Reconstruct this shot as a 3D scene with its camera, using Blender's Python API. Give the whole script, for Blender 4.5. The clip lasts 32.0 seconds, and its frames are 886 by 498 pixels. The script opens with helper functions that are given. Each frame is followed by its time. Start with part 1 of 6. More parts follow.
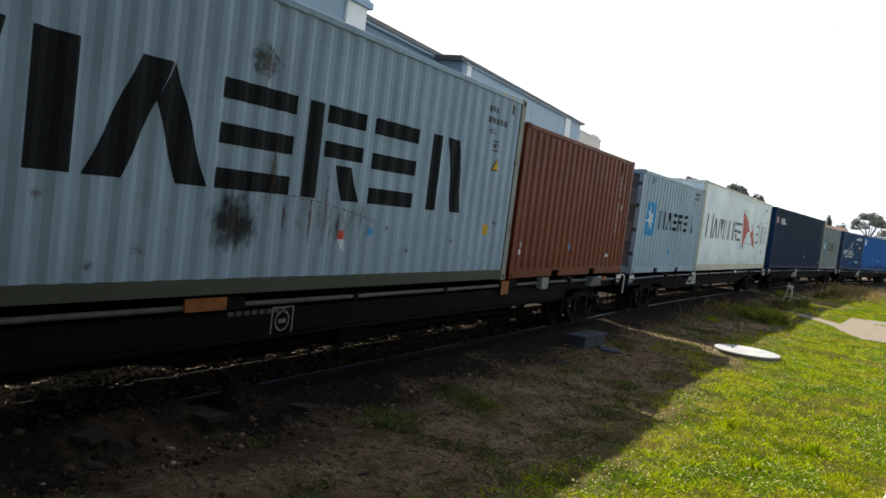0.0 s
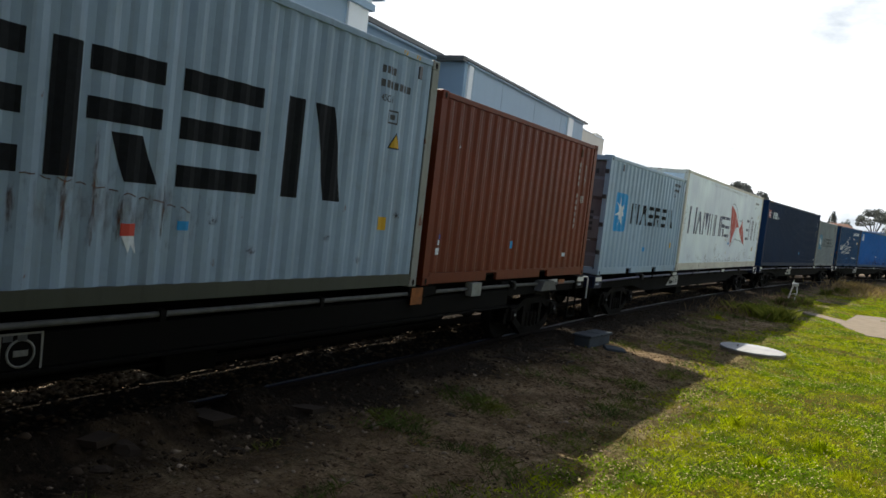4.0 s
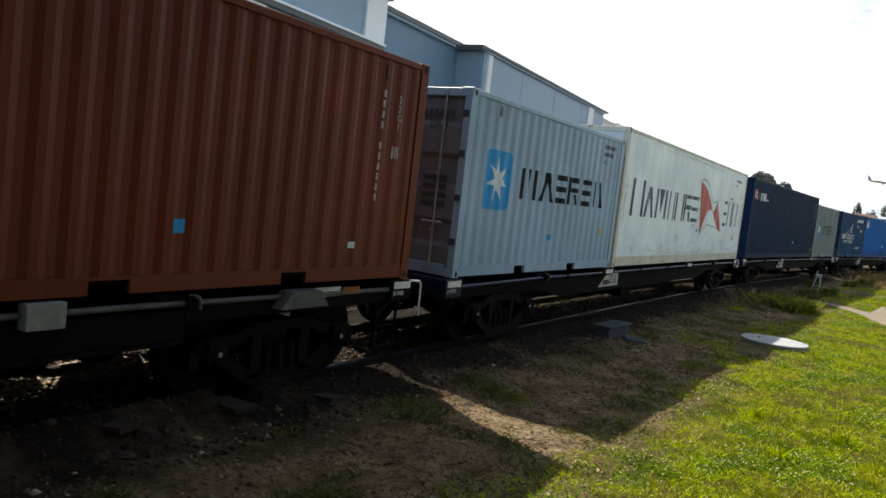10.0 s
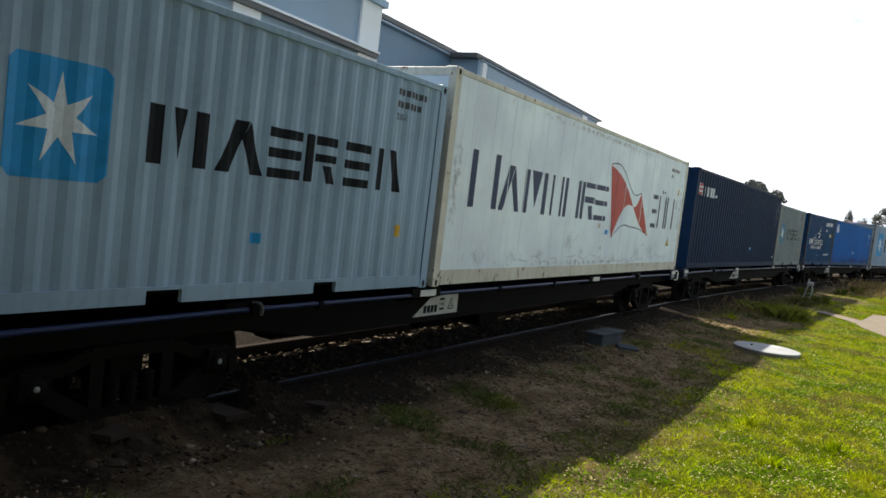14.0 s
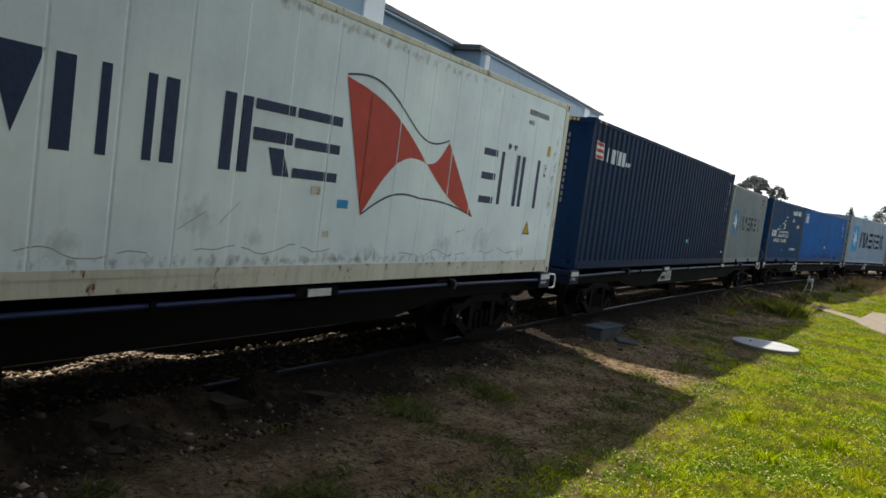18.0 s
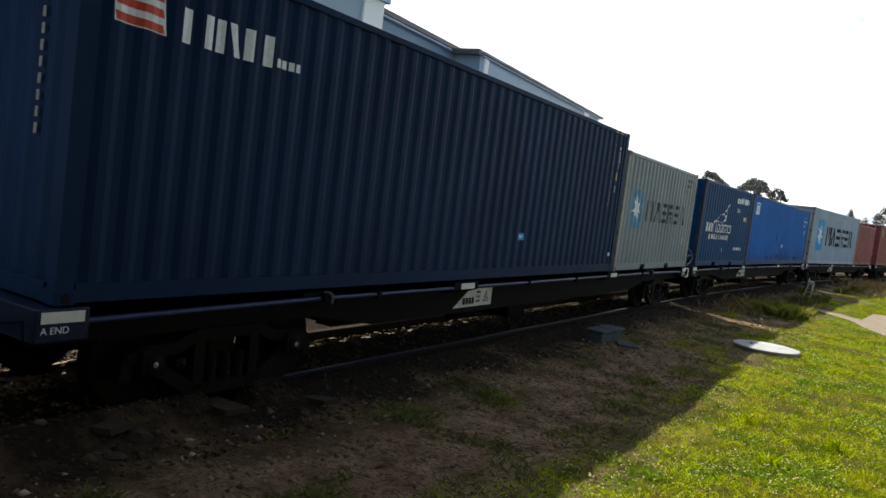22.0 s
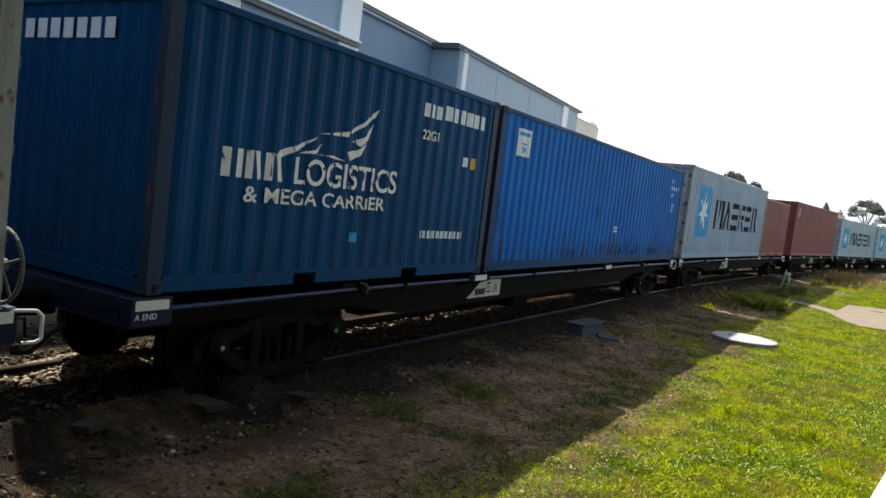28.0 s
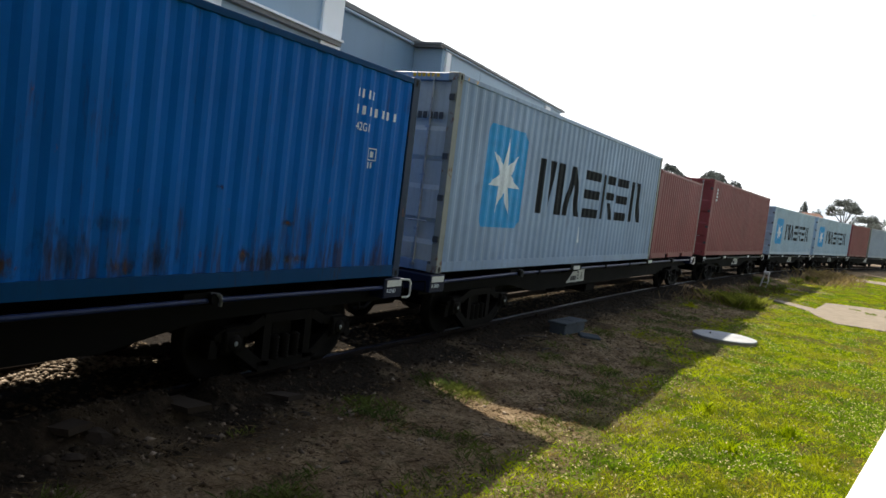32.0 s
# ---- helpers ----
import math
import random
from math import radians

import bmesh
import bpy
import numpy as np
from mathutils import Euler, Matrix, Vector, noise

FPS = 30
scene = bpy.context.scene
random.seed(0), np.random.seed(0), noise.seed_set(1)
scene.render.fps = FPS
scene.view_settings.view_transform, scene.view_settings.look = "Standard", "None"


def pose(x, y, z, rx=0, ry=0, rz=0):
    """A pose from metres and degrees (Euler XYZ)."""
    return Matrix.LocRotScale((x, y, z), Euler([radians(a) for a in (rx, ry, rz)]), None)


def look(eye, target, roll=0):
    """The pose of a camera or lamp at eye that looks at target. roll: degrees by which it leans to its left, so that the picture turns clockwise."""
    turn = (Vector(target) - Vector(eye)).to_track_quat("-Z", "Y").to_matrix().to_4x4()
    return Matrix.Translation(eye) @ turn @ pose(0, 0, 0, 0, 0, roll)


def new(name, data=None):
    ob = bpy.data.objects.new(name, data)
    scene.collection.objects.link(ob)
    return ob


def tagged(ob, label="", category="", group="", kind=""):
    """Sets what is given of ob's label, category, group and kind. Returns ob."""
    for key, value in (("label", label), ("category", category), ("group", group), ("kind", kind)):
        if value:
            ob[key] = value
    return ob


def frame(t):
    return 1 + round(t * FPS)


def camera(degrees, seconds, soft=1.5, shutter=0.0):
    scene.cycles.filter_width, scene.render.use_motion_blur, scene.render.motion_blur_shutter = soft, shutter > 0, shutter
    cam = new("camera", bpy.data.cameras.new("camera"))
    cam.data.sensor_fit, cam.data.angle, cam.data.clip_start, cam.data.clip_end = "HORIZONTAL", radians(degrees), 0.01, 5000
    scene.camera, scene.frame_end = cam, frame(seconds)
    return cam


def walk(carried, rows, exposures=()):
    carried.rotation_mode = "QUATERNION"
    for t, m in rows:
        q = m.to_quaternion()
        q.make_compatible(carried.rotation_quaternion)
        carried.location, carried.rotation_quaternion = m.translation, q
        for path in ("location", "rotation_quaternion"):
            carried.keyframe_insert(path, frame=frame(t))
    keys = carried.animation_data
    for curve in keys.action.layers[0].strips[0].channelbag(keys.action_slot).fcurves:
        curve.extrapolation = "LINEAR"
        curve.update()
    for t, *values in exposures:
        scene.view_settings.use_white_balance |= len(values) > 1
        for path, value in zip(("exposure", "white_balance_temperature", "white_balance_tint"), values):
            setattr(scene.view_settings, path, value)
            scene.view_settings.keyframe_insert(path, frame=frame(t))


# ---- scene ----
cam = camera(61.00, 32.0, 1.6)
PATH = [    # seconds, then tilt, lean and turn in degrees
    (0.0, 86.48, -7.05, 30.62),
    (0.5, 86.61, -6.41, 30.87),
    (1.0, 86.71, -6.31, 31.30),
    (1.5, 86.61, -6.39, 31.07),
    (2.0, 86.71, -6.49, 30.61),
    (2.5, 87.00, -6.51, 30.19),
    (4.5, 86.45, -6.30, 31.16),
    (5.0, 86.57, -6.15, 31.32),
    (5.5, 87.45, -6.45, 30.61),
    (6.0, 87.80, -6.61, 30.08),
    (6.5, 87.51, -6.26, 29.65),
    (7.0, 86.99, -6.19, 29.91),
    (7.5, 86.55, -6.27, 30.55),
    (8.0, 86.30, -5.80, 31.00),
    (8.5, 86.38, -6.45, 31.87),
    (9.0, 86.18, -6.50, 32.33),
    (9.5, 86.00, -6.53, 32.31),
    (10.0, 85.58, -6.52, 32.35),
    (10.5, 86.06, -6.59, 32.27),
    (11.0, 85.95, -6.32, 32.19),
    (11.5, 85.85, -6.42, 32.41),
    (12.0, 86.09, -6.59, 32.42),
    (12.5, 86.26, -6.74, 31.94),
    (13.0, 86.25, -6.88, 31.65),
    (13.5, 86.31, -6.70, 31.78),
    (15.5, 85.12, -6.58, 32.19),
    (16.0, 84.96, -6.38, 32.10),
    (16.5, 85.72, -6.84, 30.89),
    (17.0, 85.92, -8.04, 31.93),
    (17.5, 85.59, -7.81, 31.75),
    (18.0, 85.56, -7.42, 31.94),
    (18.5, 86.72, -7.48, 32.40),
    (19.0, 86.28, -7.48, 31.73),
    (19.5, 85.38, -8.43, 29.74),
    (20.0, 85.77, -8.37, 29.90),
    (20.5, 85.57, -8.85, 30.11),
    (21.0, 86.42, -7.90, 30.66),
    (21.5, 85.88, -7.63, 31.09),
    (22.0, 85.88, -7.11, 31.93),
    (22.5, 85.98, -7.31, 30.86),
    (23.0, 85.58, -7.05, 30.31),
    (23.5, 85.19, -6.67, 30.66),
    (24.0, 85.07, -6.54, 30.79),
    (24.5, 85.18, -6.62, 30.91),
    (25.0, 85.32, -6.63, 30.88),
    (25.5, 85.43, -6.67, 30.89),
    (27.5, 85.49, -6.75, 30.86),
    (28.0, 85.63, -6.86, 30.44),
    (28.5, 85.70, -6.70, 30.29),
    (29.0, 85.68, -6.70, 30.32),
    (29.5, 85.60, -6.80, 30.66),
    (30.0, 85.73, -6.82, 30.20),
    (30.5, 85.79, -6.75, 29.82),
    (31.0, 85.80, -6.80, 30.02),
    (31.5, 85.82, -6.83, 30.03),
    (32.0, 85.75, -6.85, 29.11),
]
walk(cam, [(r[0], pose(0.0, 0.0, 2.40, *r[1:])) for r in PATH], ((0, 0.97), (2, 0.82), (6, 0.62), (8, 0.65), (10, 0.82), (13, 0.92), (17, 0.88), (20, 0.88), (23, 0.95), (25, 1.08), (29, 1.15), (32, 1.02)))
TRAVEL = [   # seconds, and where the front end of the first container stands along the track
    (0.0, 11.054),
    (0.5, 10.744),
    (1.0, 10.430),
    (1.5, 10.109),
    (2.0, 9.778),
    (2.5, 9.438),
    (4.5, 7.808),
    (5.0, 7.332),
    (5.5, 6.842),
    (6.0, 6.340),
    (6.5, 5.810),
    (7.0, 5.245),
    (7.5, 4.665),
    (8.0, 4.061),
    (8.5, 3.439),
    (9.0, 2.801),
    (9.5, 2.124),
    (10.0, 1.420),
    (10.5, 0.702),
    (11.0, -0.050),
    (11.5, -0.834),
    (12.0, -1.643),
    (12.5, -2.474),
    (13.0, -3.356),
    (13.5, -4.260),
    (15.5, -8.043),
    (16.0, -9.142),
    (16.5, -10.235),
    (17.0, -11.331),
    (17.5, -12.453),
    (18.0, -13.592),
    (18.5, -14.764),
    (19.0, -15.960),
    (19.5, -17.162),
    (20.0, -18.407),
    (20.5, -19.704),
    (21.0, -21.045),
    (21.5, -22.434),
    (22.0, -23.849),
    (22.5, -25.277),
    (23.0, -26.726),
    (23.5, -28.214),
    (24.0, -29.738),
    (24.5, -31.285),
    (25.0, -32.830),
    (25.5, -34.375),
    (27.5, -40.771),
    (28.0, -42.457),
    (28.5, -44.150),
    (29.0, -45.872),
    (29.5, -47.617),
    (30.0, -49.351),
    (30.5, -51.115),
    (31.0, -52.920),
    (31.5, -54.761),
    (32.0, -56.621),
]

# A freight train rolls past on a gently curving track; the camera is held by hand beside the line.
CX = -6.431         # track centre line, sideways from the camera
S0, KAP = 16.835, 0.00339   # the track is straight up to S0, then bends with this curvature
RAIL = 0.18         # top of rail
DECK = 1.233        # underside of the containers

# ---- light ----
world = bpy.data.worlds.new("sky")
scene.world = world
world.use_nodes = True
SUN_AZ, SUN_EL = 67.0, 50.9     # degrees to the left of the track's direction, and up


def build_world():
    nt = world.node_tree
    nt.nodes.clear()
    out = nt.nodes.new("ShaderNodeOutputWorld")
    bg = nt.nodes.new("ShaderNodeBackground")
    sky = nt.nodes.new("ShaderNodeTexSky")
    sky.sky_type, sky.sun_disc = "NISHITA", False
    sky.sun_elevation, sky.sun_rotation = radians(SUN_EL), radians(-SUN_AZ)
    sky.air_density, sky.dust_density = 1.3, 0.4
    tc = nt.nodes.new("ShaderNodeTexCoord")
    nz = nt.nodes.new("ShaderNodeTexNoise")
    nz.inputs["Scale"].default_value, nz.inputs["Detail"].default_value = 2.6, 7.0
    mp = nt.nodes.new("ShaderNodeMapping")
    mp.inputs["Scale"].default_value = (1.0, 1.0, 2.6)
    # a bright bank of thin cloud stands on the sun's side; the rest of the sky is clear
    dot = nt.nodes.new("ShaderNodeVectorMath")
    dot.operation = "DOT_PRODUCT"
    dot.inputs[1].default_value = (-0.60, 0.77, 0.20)
    add = nt.nodes.new("ShaderNodeMath")
    add.operation = "MULTIPLY_ADD"
    add.inputs[1].default_value = 0.5
    rp = nt.nodes.new("ShaderNodeMapRange")
    rp.interpolation_type = "SMOOTHSTEP"
    rp.inputs[1].default_value, rp.inputs[2].default_value = 0.66, 0.94
    cloud = nt.nodes.new("ShaderNodeRGB")
    cloud.outputs[0].default_value = (11.8, 12.1, 12.5, 1)
    # fainter, bluer gaps in the cloud
    nz2 = nt.nodes.new("ShaderNodeTexNoise")
    nz2.inputs["Scale"].default_value, nz2.inputs["Detail"].default_value, nz2.inputs["Roughness"].default_value = 5.0, 6.0, 0.6
    gap = nt.nodes.new("ShaderNodeMapRange")
    gap.inputs[1].default_value, gap.inputs[2].default_value = 0.46, 0.72
    thin = nt.nodes.new("ShaderNodeMix")
    thin.data_type = "RGBA"
    thin.inputs[7].default_value = (5.2, 5.75, 6.3, 1)
    mx = nt.nodes.new("ShaderNodeMix")
    mx.data_type = "RGBA"
    nt.links.new(tc.outputs["Generated"], mp.inputs[0])
    nt.links.new(mp.outputs[0], nz.inputs["Vector"])
    nt.links.new(tc.outputs["Generated"], dot.inputs[0])
    nt.links.new(nz.outputs["Fac"], add.inputs[0])
    nt.links.new(dot.outputs["Value"], add.inputs[2])
    nt.links.new(add.outputs[0], rp.inputs[0])
    nt.links.new(rp.outputs[0], mx.inputs[0])
    # thin haze whitens the blue
    pale = nt.nodes.new("ShaderNodeHueSaturation")
    pale.inputs["Saturation"].default_value = 0.62
    nt.links.new(sky.outputs[0], pale.inputs["Color"])
    nt.links.new(pale.outputs[0], mx.inputs[6])
    nt.links.new(mp.outputs[0], nz2.inputs["Vector"])
    nt.links.new(nz2.outputs["Fac"], gap.inputs[0])
    nt.links.new(gap.outputs[0], thin.inputs[0])
    nt.links.new(cloud.outputs[0], thin.inputs[6])
    nt.links.new(thin.outputs[2], mx.inputs[7])
    nt.links.new(mx.outputs[2], bg.inputs[0])
    bg.inputs[1].default_value = 0.082
    nt.links.new(bg.outputs[0], out.inputs[0])


build_world()
sun_data = bpy.data.lights.new("sun", "SUN")
sun_data.energy, sun_data.angle, sun_data.color = 5.0, radians(0.6), (1.0, 0.93, 0.80)
sun = new("sun", sun_data)
sun_dir = Vector((-math.sin(radians(SUN_AZ)) * math.cos(radians(SUN_EL)), math.cos(radians(SUN_AZ)) * math.cos(radians(SUN_EL)), math.sin(radians(SUN_EL))))
sun.matrix_world = look(sun_dir * 60, (0, 0, 0))


# ---- materials ----
def nodes_of(name):
    m = bpy.data.materials.new(name)
    m.use_nodes = True
    nt = m.node_tree
    return m, nt, nt.nodes["Principled BSDF"]


def noise_node(nt, vec, scale, detail=4.0, rough=0.55):
    n = nt.nodes.new("ShaderNodeTexNoise")
    n.inputs["Scale"].default_value, n.inputs["Detail"].default_value, n.inputs["Roughness"].default_value = scale, detail, rough
    nt.links.new(vec, n.inputs["Vector"])
    return n.outputs["Fac"]


def stretch(nt, vec, s):
    n = nt.nodes.new("ShaderNodeMapping")
    n.inputs["Scale"].default_value = s
    nt.links.new(vec, n.inputs[0])
    return n.outputs[0]


def ramp(nt, fac, stops):
    n = nt.nodes.new("ShaderNodeValToRGB")
    e = n.color_ramp.elements
    e[0].position, e[0].color = stops[0][0], (*stops[0][1], 1)
    e[1].position, e[1].color = stops[-1][0], (*stops[-1][1], 1)
    for p, c in stops[1:-1]:
        k = e.new(p)
        k.color = (*c, 1)
    nt.links.new(fac, n.inputs[0])
    return n.outputs[0]


def step(nt, fac, a, b):
    n = nt.nodes.new("ShaderNodeMapRange")
    n.inputs[1].default_value, n.inputs[2].default_value = a, b
    nt.links.new(fac, n.inputs[0])
    return n.outputs[0]


def mixc(nt, fac, a, b, mode="MIX"):
    n = nt.nodes.new("ShaderNodeMix")
    n.data_type, n.blend_type = "RGBA", mode
    for sock, v in ((n.inputs[0], fac), (n.inputs[6], a), (n.inputs[7], b)):
        if isinstance(v, (int, float)):
            sock.default_value = v
        elif isinstance(v, tuple):
            sock.default_value = (*v, 1)
        else:
            nt.links.new(v, sock)
    return n.outputs[2]


def math2(nt, op, a, b=0.0):
    n = nt.nodes.new("ShaderNodeMath")
    n.operation = op
    for sock, v in ((n.inputs[0], a), (n.inputs[1], b)):
        if isinstance(v, (int, float)):
            sock.default_value = v
        else:
            nt.links.new(v, sock)
    return n.outputs[0]


def bump(nt, bsdf, height, strength, dist=0.01):
    n = nt.nodes.new("ShaderNodeBump")
    n.inputs["Strength"].default_value, n.inputs["Distance"].default_value = strength, dist
    nt.links.new(height, n.inputs["Height"])
    nt.links.new(n.outputs[0], bsdf.inputs["Normal"])


def obj_vec(nt):
    return nt.nodes.new("ShaderNodeTexCoord").outputs["Object"]


def shade(c, k):
    return tuple(min(1.0, v * k) for v in c)


RUST = (0.13, 0.045, 0.02)


def paint(name, base, rough=0.5, rust=0.25, streak=0.5, dirt=0.3, grime=(0.06, 0.055, 0.05), low=0.0, gloss=0.13):
    """Weathered coat of paint on steel: faded patches, vertical runs of dirt, spots of rust."""
    m, nt, b = nodes_of(name)
    v = obj_vec(nt)
    big = noise_node(nt, v, 0.7, 3)
    fine = noise_node(nt, v, 14.0, 6, 0.65)
    col = ramp(nt, big, [(0.3, shade(base, 0.86)), (0.7, shade(base, 1.14))])
    col = mixc(nt, math2(nt, "MULTIPLY", step(nt, fine, 0.45, 0.75), 0.15), col, shade(base, 1.4))
    runs = noise_node(nt, stretch(nt, v, (9.0, 9.0, 0.45)), 1.0, 5, 0.6)
    col = mixc(nt, math2(nt, "MULTIPLY", step(nt, runs, 0.5, 0.78), streak), col, grime)
    blot = noise_node(nt, v, 3.1, 8, 0.7)
    col = mixc(nt, math2(nt, "MULTIPLY", step(nt, blot, 0.55, 0.8), dirt), col, shade(grime, 1.3))
    spots = noise_node(nt, stretch(nt, v, (1.0, 1.0, 0.6)), 5.0, 9, 0.72)
    if low:     # rust creeps up from the bottom rail in ragged runs
        xyz = nt.nodes.new("ShaderNodeSeparateXYZ")
        nt.links.new(v, xyz.inputs[0])
        runs2 = noise_node(nt, stretch(nt, v, (7.0, 7.0, 1.1)), 1.0, 7, 0.7)
        rise = math2(nt, "MULTIPLY", step(nt, xyz.outputs[2], 0.95, 0.15), low * 0.16)
        m2 = step(nt, math2(nt, "ADD", runs2, rise), 0.60, 0.74)
        col = mixc(nt, math2(nt, "MULTIPLY", m2, 0.75), col, (0.035, 0.022, 0.016))
    mask = step(nt, spots, 0.70 - 0.12 * rust, 0.76 - 0.12 * rust)
    col = mixc(nt, math2(nt, "MULTIPLY", mask, min(1.0, rust * 2)), col, RUST)
    nt.links.new(col, b.inputs["Base Color"])
    r = nt.nodes.new("ShaderNodeMapRange")
    r.inputs[3].default_value, r.inputs[4].default_value = rough - 0.06, rough + 0.14
    nt.links.new(blot, r.inputs[0])
    nt.links.new(r.outputs[0], b.inputs["Roughness"])
    b.inputs["Specular IOR Level"].default_value = gloss
    bump(nt, b, noise_node(nt, v, 5.0, 5), 0.25, 0.012)
    return m


def plain(name, base, rough=0.6, metal=0.0, vary=0.15, scale=8.0, bumped=0.15):
    m, nt, b = nodes_of(name)
    v = obj_vec(nt)
    n1 = noise_node(nt, v, scale, 5)
    col = ramp(nt, n1, [(0.3, shade(base, 1 - vary)), (0.7, shade(base, 1 + vary))])
    nt.links.new(col, b.inputs["Base Color"])
    b.inputs["Roughness"].default_value, b.inputs["Metallic"].default_value = rough, metal
    b.inputs["Specular IOR Level"].default_value = 0.12 if rough >= 0.7 else 0.22
    if bumped:
        bump(nt, b, noise_node(nt, v, scale * 4, 5), bumped, 0.004)
    return m


def worn_ink(name, colour):
    """Lettering film that has flaked off in upright slivers; the wall shows through the gaps."""
    m, nt, b = nodes_of(name)
    v = obj_vec(nt)
    flake = noise_node(nt, stretch(nt, v, (9.0, 9.0, 2.6)), 1.0, 5, 0.6)
    b.inputs["Base Color"].default_value = (*colour, 1)
    b.inputs["Roughness"].default_value = 0.6
    clear = nt.nodes.new("ShaderNodeBsdfTransparent")
    ms = nt.nodes.new("ShaderNodeMixShader")
    nt.links.new(step(nt, flake, 0.60, 0.56), ms.inputs[0])
    nt.links.new(clear.outputs[0], ms.inputs[1])
    nt.links.new(b.outputs[0], ms.inputs[2])
    nt.links.new(ms.outputs[0], nt.nodes["Material Output"].inputs[0])
    return m


PAINT_GREY_OLD = paint("aged light grey container paint", (0.25, 0.355, 0.485), 0.34, 0.40, 0.35, 0.3, (0.13, 0.14, 0.13))
PAINT_OLIVE = paint("soiled olive-grey rail paint", (0.060, 0.068, 0.057), 0.5, 0.3, 0.4, 0.4, (0.03, 0.03, 0.024))
PAINT_GREY_SOILED = paint("soiled grey container paint", (0.160, 0.195, 0.228), 0.4, 0.2, 0.4, 0.4)
PAINT_GREY = paint("light grey container paint", (0.26, 0.375, 0.505), 0.32, 0.10, 0.3, 0.2)
PAINT_GREY_DUSTY = paint("dusty grey container paint", (0.245, 0.295, 0.40), 0.36, 0.2, 0.35, 0.3)
PAINT_GREY_BLUE = paint("blue-grey container paint", (0.215, 0.305, 0.46), 0.36, 0.2, 0.35, 0.3)
PAINT_GREY_PALE = paint("pale grey door paint", (0.42, 0.46, 0.47), 0.3, 0.2, 0.35, 0.3)
PAINT_DOOR = paint("mid grey door paint", (0.155, 0.158, 0.18), 0.45, 0.12, 0.5, 0.35)
PAINT_BROWN = paint("red-brown container paint", (0.125, 0.025, 0.0105), 0.42, 0.1, 0.3, 0.2, (0.03, 0.014, 0.01))
PAINT_RED = paint("dull red container paint", (0.20, 0.056, 0.064), 0.42, 0.1, 0.3, 0.25)
PAINT_NAVY = paint("navy container paint", (0.0042, 0.019, 0.058), 0.50, 0.04, 0.2, 0.15, (0.005, 0.020, 0.056), 0.0, 0.06)
PAINT_BLUE = paint("mid blue container paint", (0.002, 0.046, 0.140), 0.42, 0.12, 0.3, 0.25, (0.008, 0.03, 0.08), 0.25, 0.05)
PAINT_BRIGHT = paint("bright blue container paint, rusting", (0.002, 0.108, 0.42), 0.45, 0.40, 0.3, 0.25, (0.006, 0.06, 0.20), 1.0, 0.05)
PAINT_WHITE = paint("off-white reefer panel paint", (0.73, 0.83, 0.95), 0.38, 0.04, 0.14, 0.16, (0.32, 0.31, 0.27))
PAINT_CREAM = paint("stained cream frame paint", (0.60, 0.59, 0.52), 0.45, 1.0, 0.4, 0.4, (0.16, 0.11, 0.06))
PAINT_POST = paint("rust-streaked grey post paint", (0.23, 0.245, 0.235), 0.5, 1.1, 0.5, 0.45)
PAINT_POST_RUST = paint("rusted post paint", (0.09, 0.05, 0.03), 0.7, 0.9, 0.5, 0.5)
PAINT_BLUE_POST = paint("stained blue-grey post paint", (0.014, 0.032, 0.07), 0.5, 0.9, 0.5, 0.5, (0.014, 0.016, 0.02))
INK = plain("black lettering paint", (0.010, 0.012, 0.016), 0.75, 0, 0.2, 20, 0)
INK_FADED = plain("faded black lettering", (0.045, 0.05, 0.058), 0.75, 0, 0.3, 12, 0)
INK_SKY_FADED = plain("faded sky blue logo paint", (0.07, 0.20, 0.33), 0.6, 0, 0.25, 5, 0)
INK_NAVY = plain("navy lettering paint", (0.018, 0.035, 0.095), 0.5, 0, 0.2, 20, 0)
INK_WHITE = plain("white lettering paint", (0.60, 0.67, 0.74), 0.5, 0, 0.12, 20, 0)
INK_RED = plain("red logo paint", (0.46, 0.05, 0.035), 0.5, 0, 0.12, 6, 0)
INK_SKY = plain("sky blue logo paint", (0.015, 0.26, 0.60), 0.5, 0, 0.15, 5, 0)
INK_SERIAL = plain("worn pale stencil paint", (0.33, 0.33, 0.32), 0.6, 0, 0.3, 20, 0)
INK_YELLOW = plain("yellow label", (0.55, 0.33, 0.02), 0.5, 0, 0.12, 12, 0)
INK_GREY = plain("grey lettering paint", (0.055, 0.06, 0.068), 0.5, 0, 0.2, 20, 0)
WORN_WHITE = worn_ink("worn white lettering", (0.66, 0.68, 0.70))
GRAZE = plain("grey for scratches and crease shading", (0.30, 0.30, 0.29), 0.6, 0, 0.3, 20, 0)
# base below plain black paint: shade under the wagons put into the colour
STEEL_DARK = paint("grimy near-black wagon paint, underside shade in its base", (0.004, 0.004, 0.004), 0.75, 0.06, 0.3, 0.3, (0.007, 0.006, 0.006), 0.0, 0.06)
STEEL_BLUE = paint("dark blue wagon paint", (0.007, 0.012, 0.035), 0.45, 0.12, 0.3, 0.3, (0.02, 0.02, 0.022), 0.0, 0.12)
# bogies likewise hold the shade under the train in their base colour
BOGIE = paint("near-black bogie steel, underside shade in its base", (0.005, 0.0045, 0.004), 0.75, 0.12, 0.3, 0.4, (0.012, 0.010, 0.008), 0.0, 0.06)
PIPE_GREY = plain("pale pipe paint", (0.085, 0.088, 0.088), 0.65, 0.0, 0.25, 9)
PIPE_BLUE = plain("blue pipe paint", (0.012, 0.022, 0.075), 0.4, 0.0, 0.25, 9)
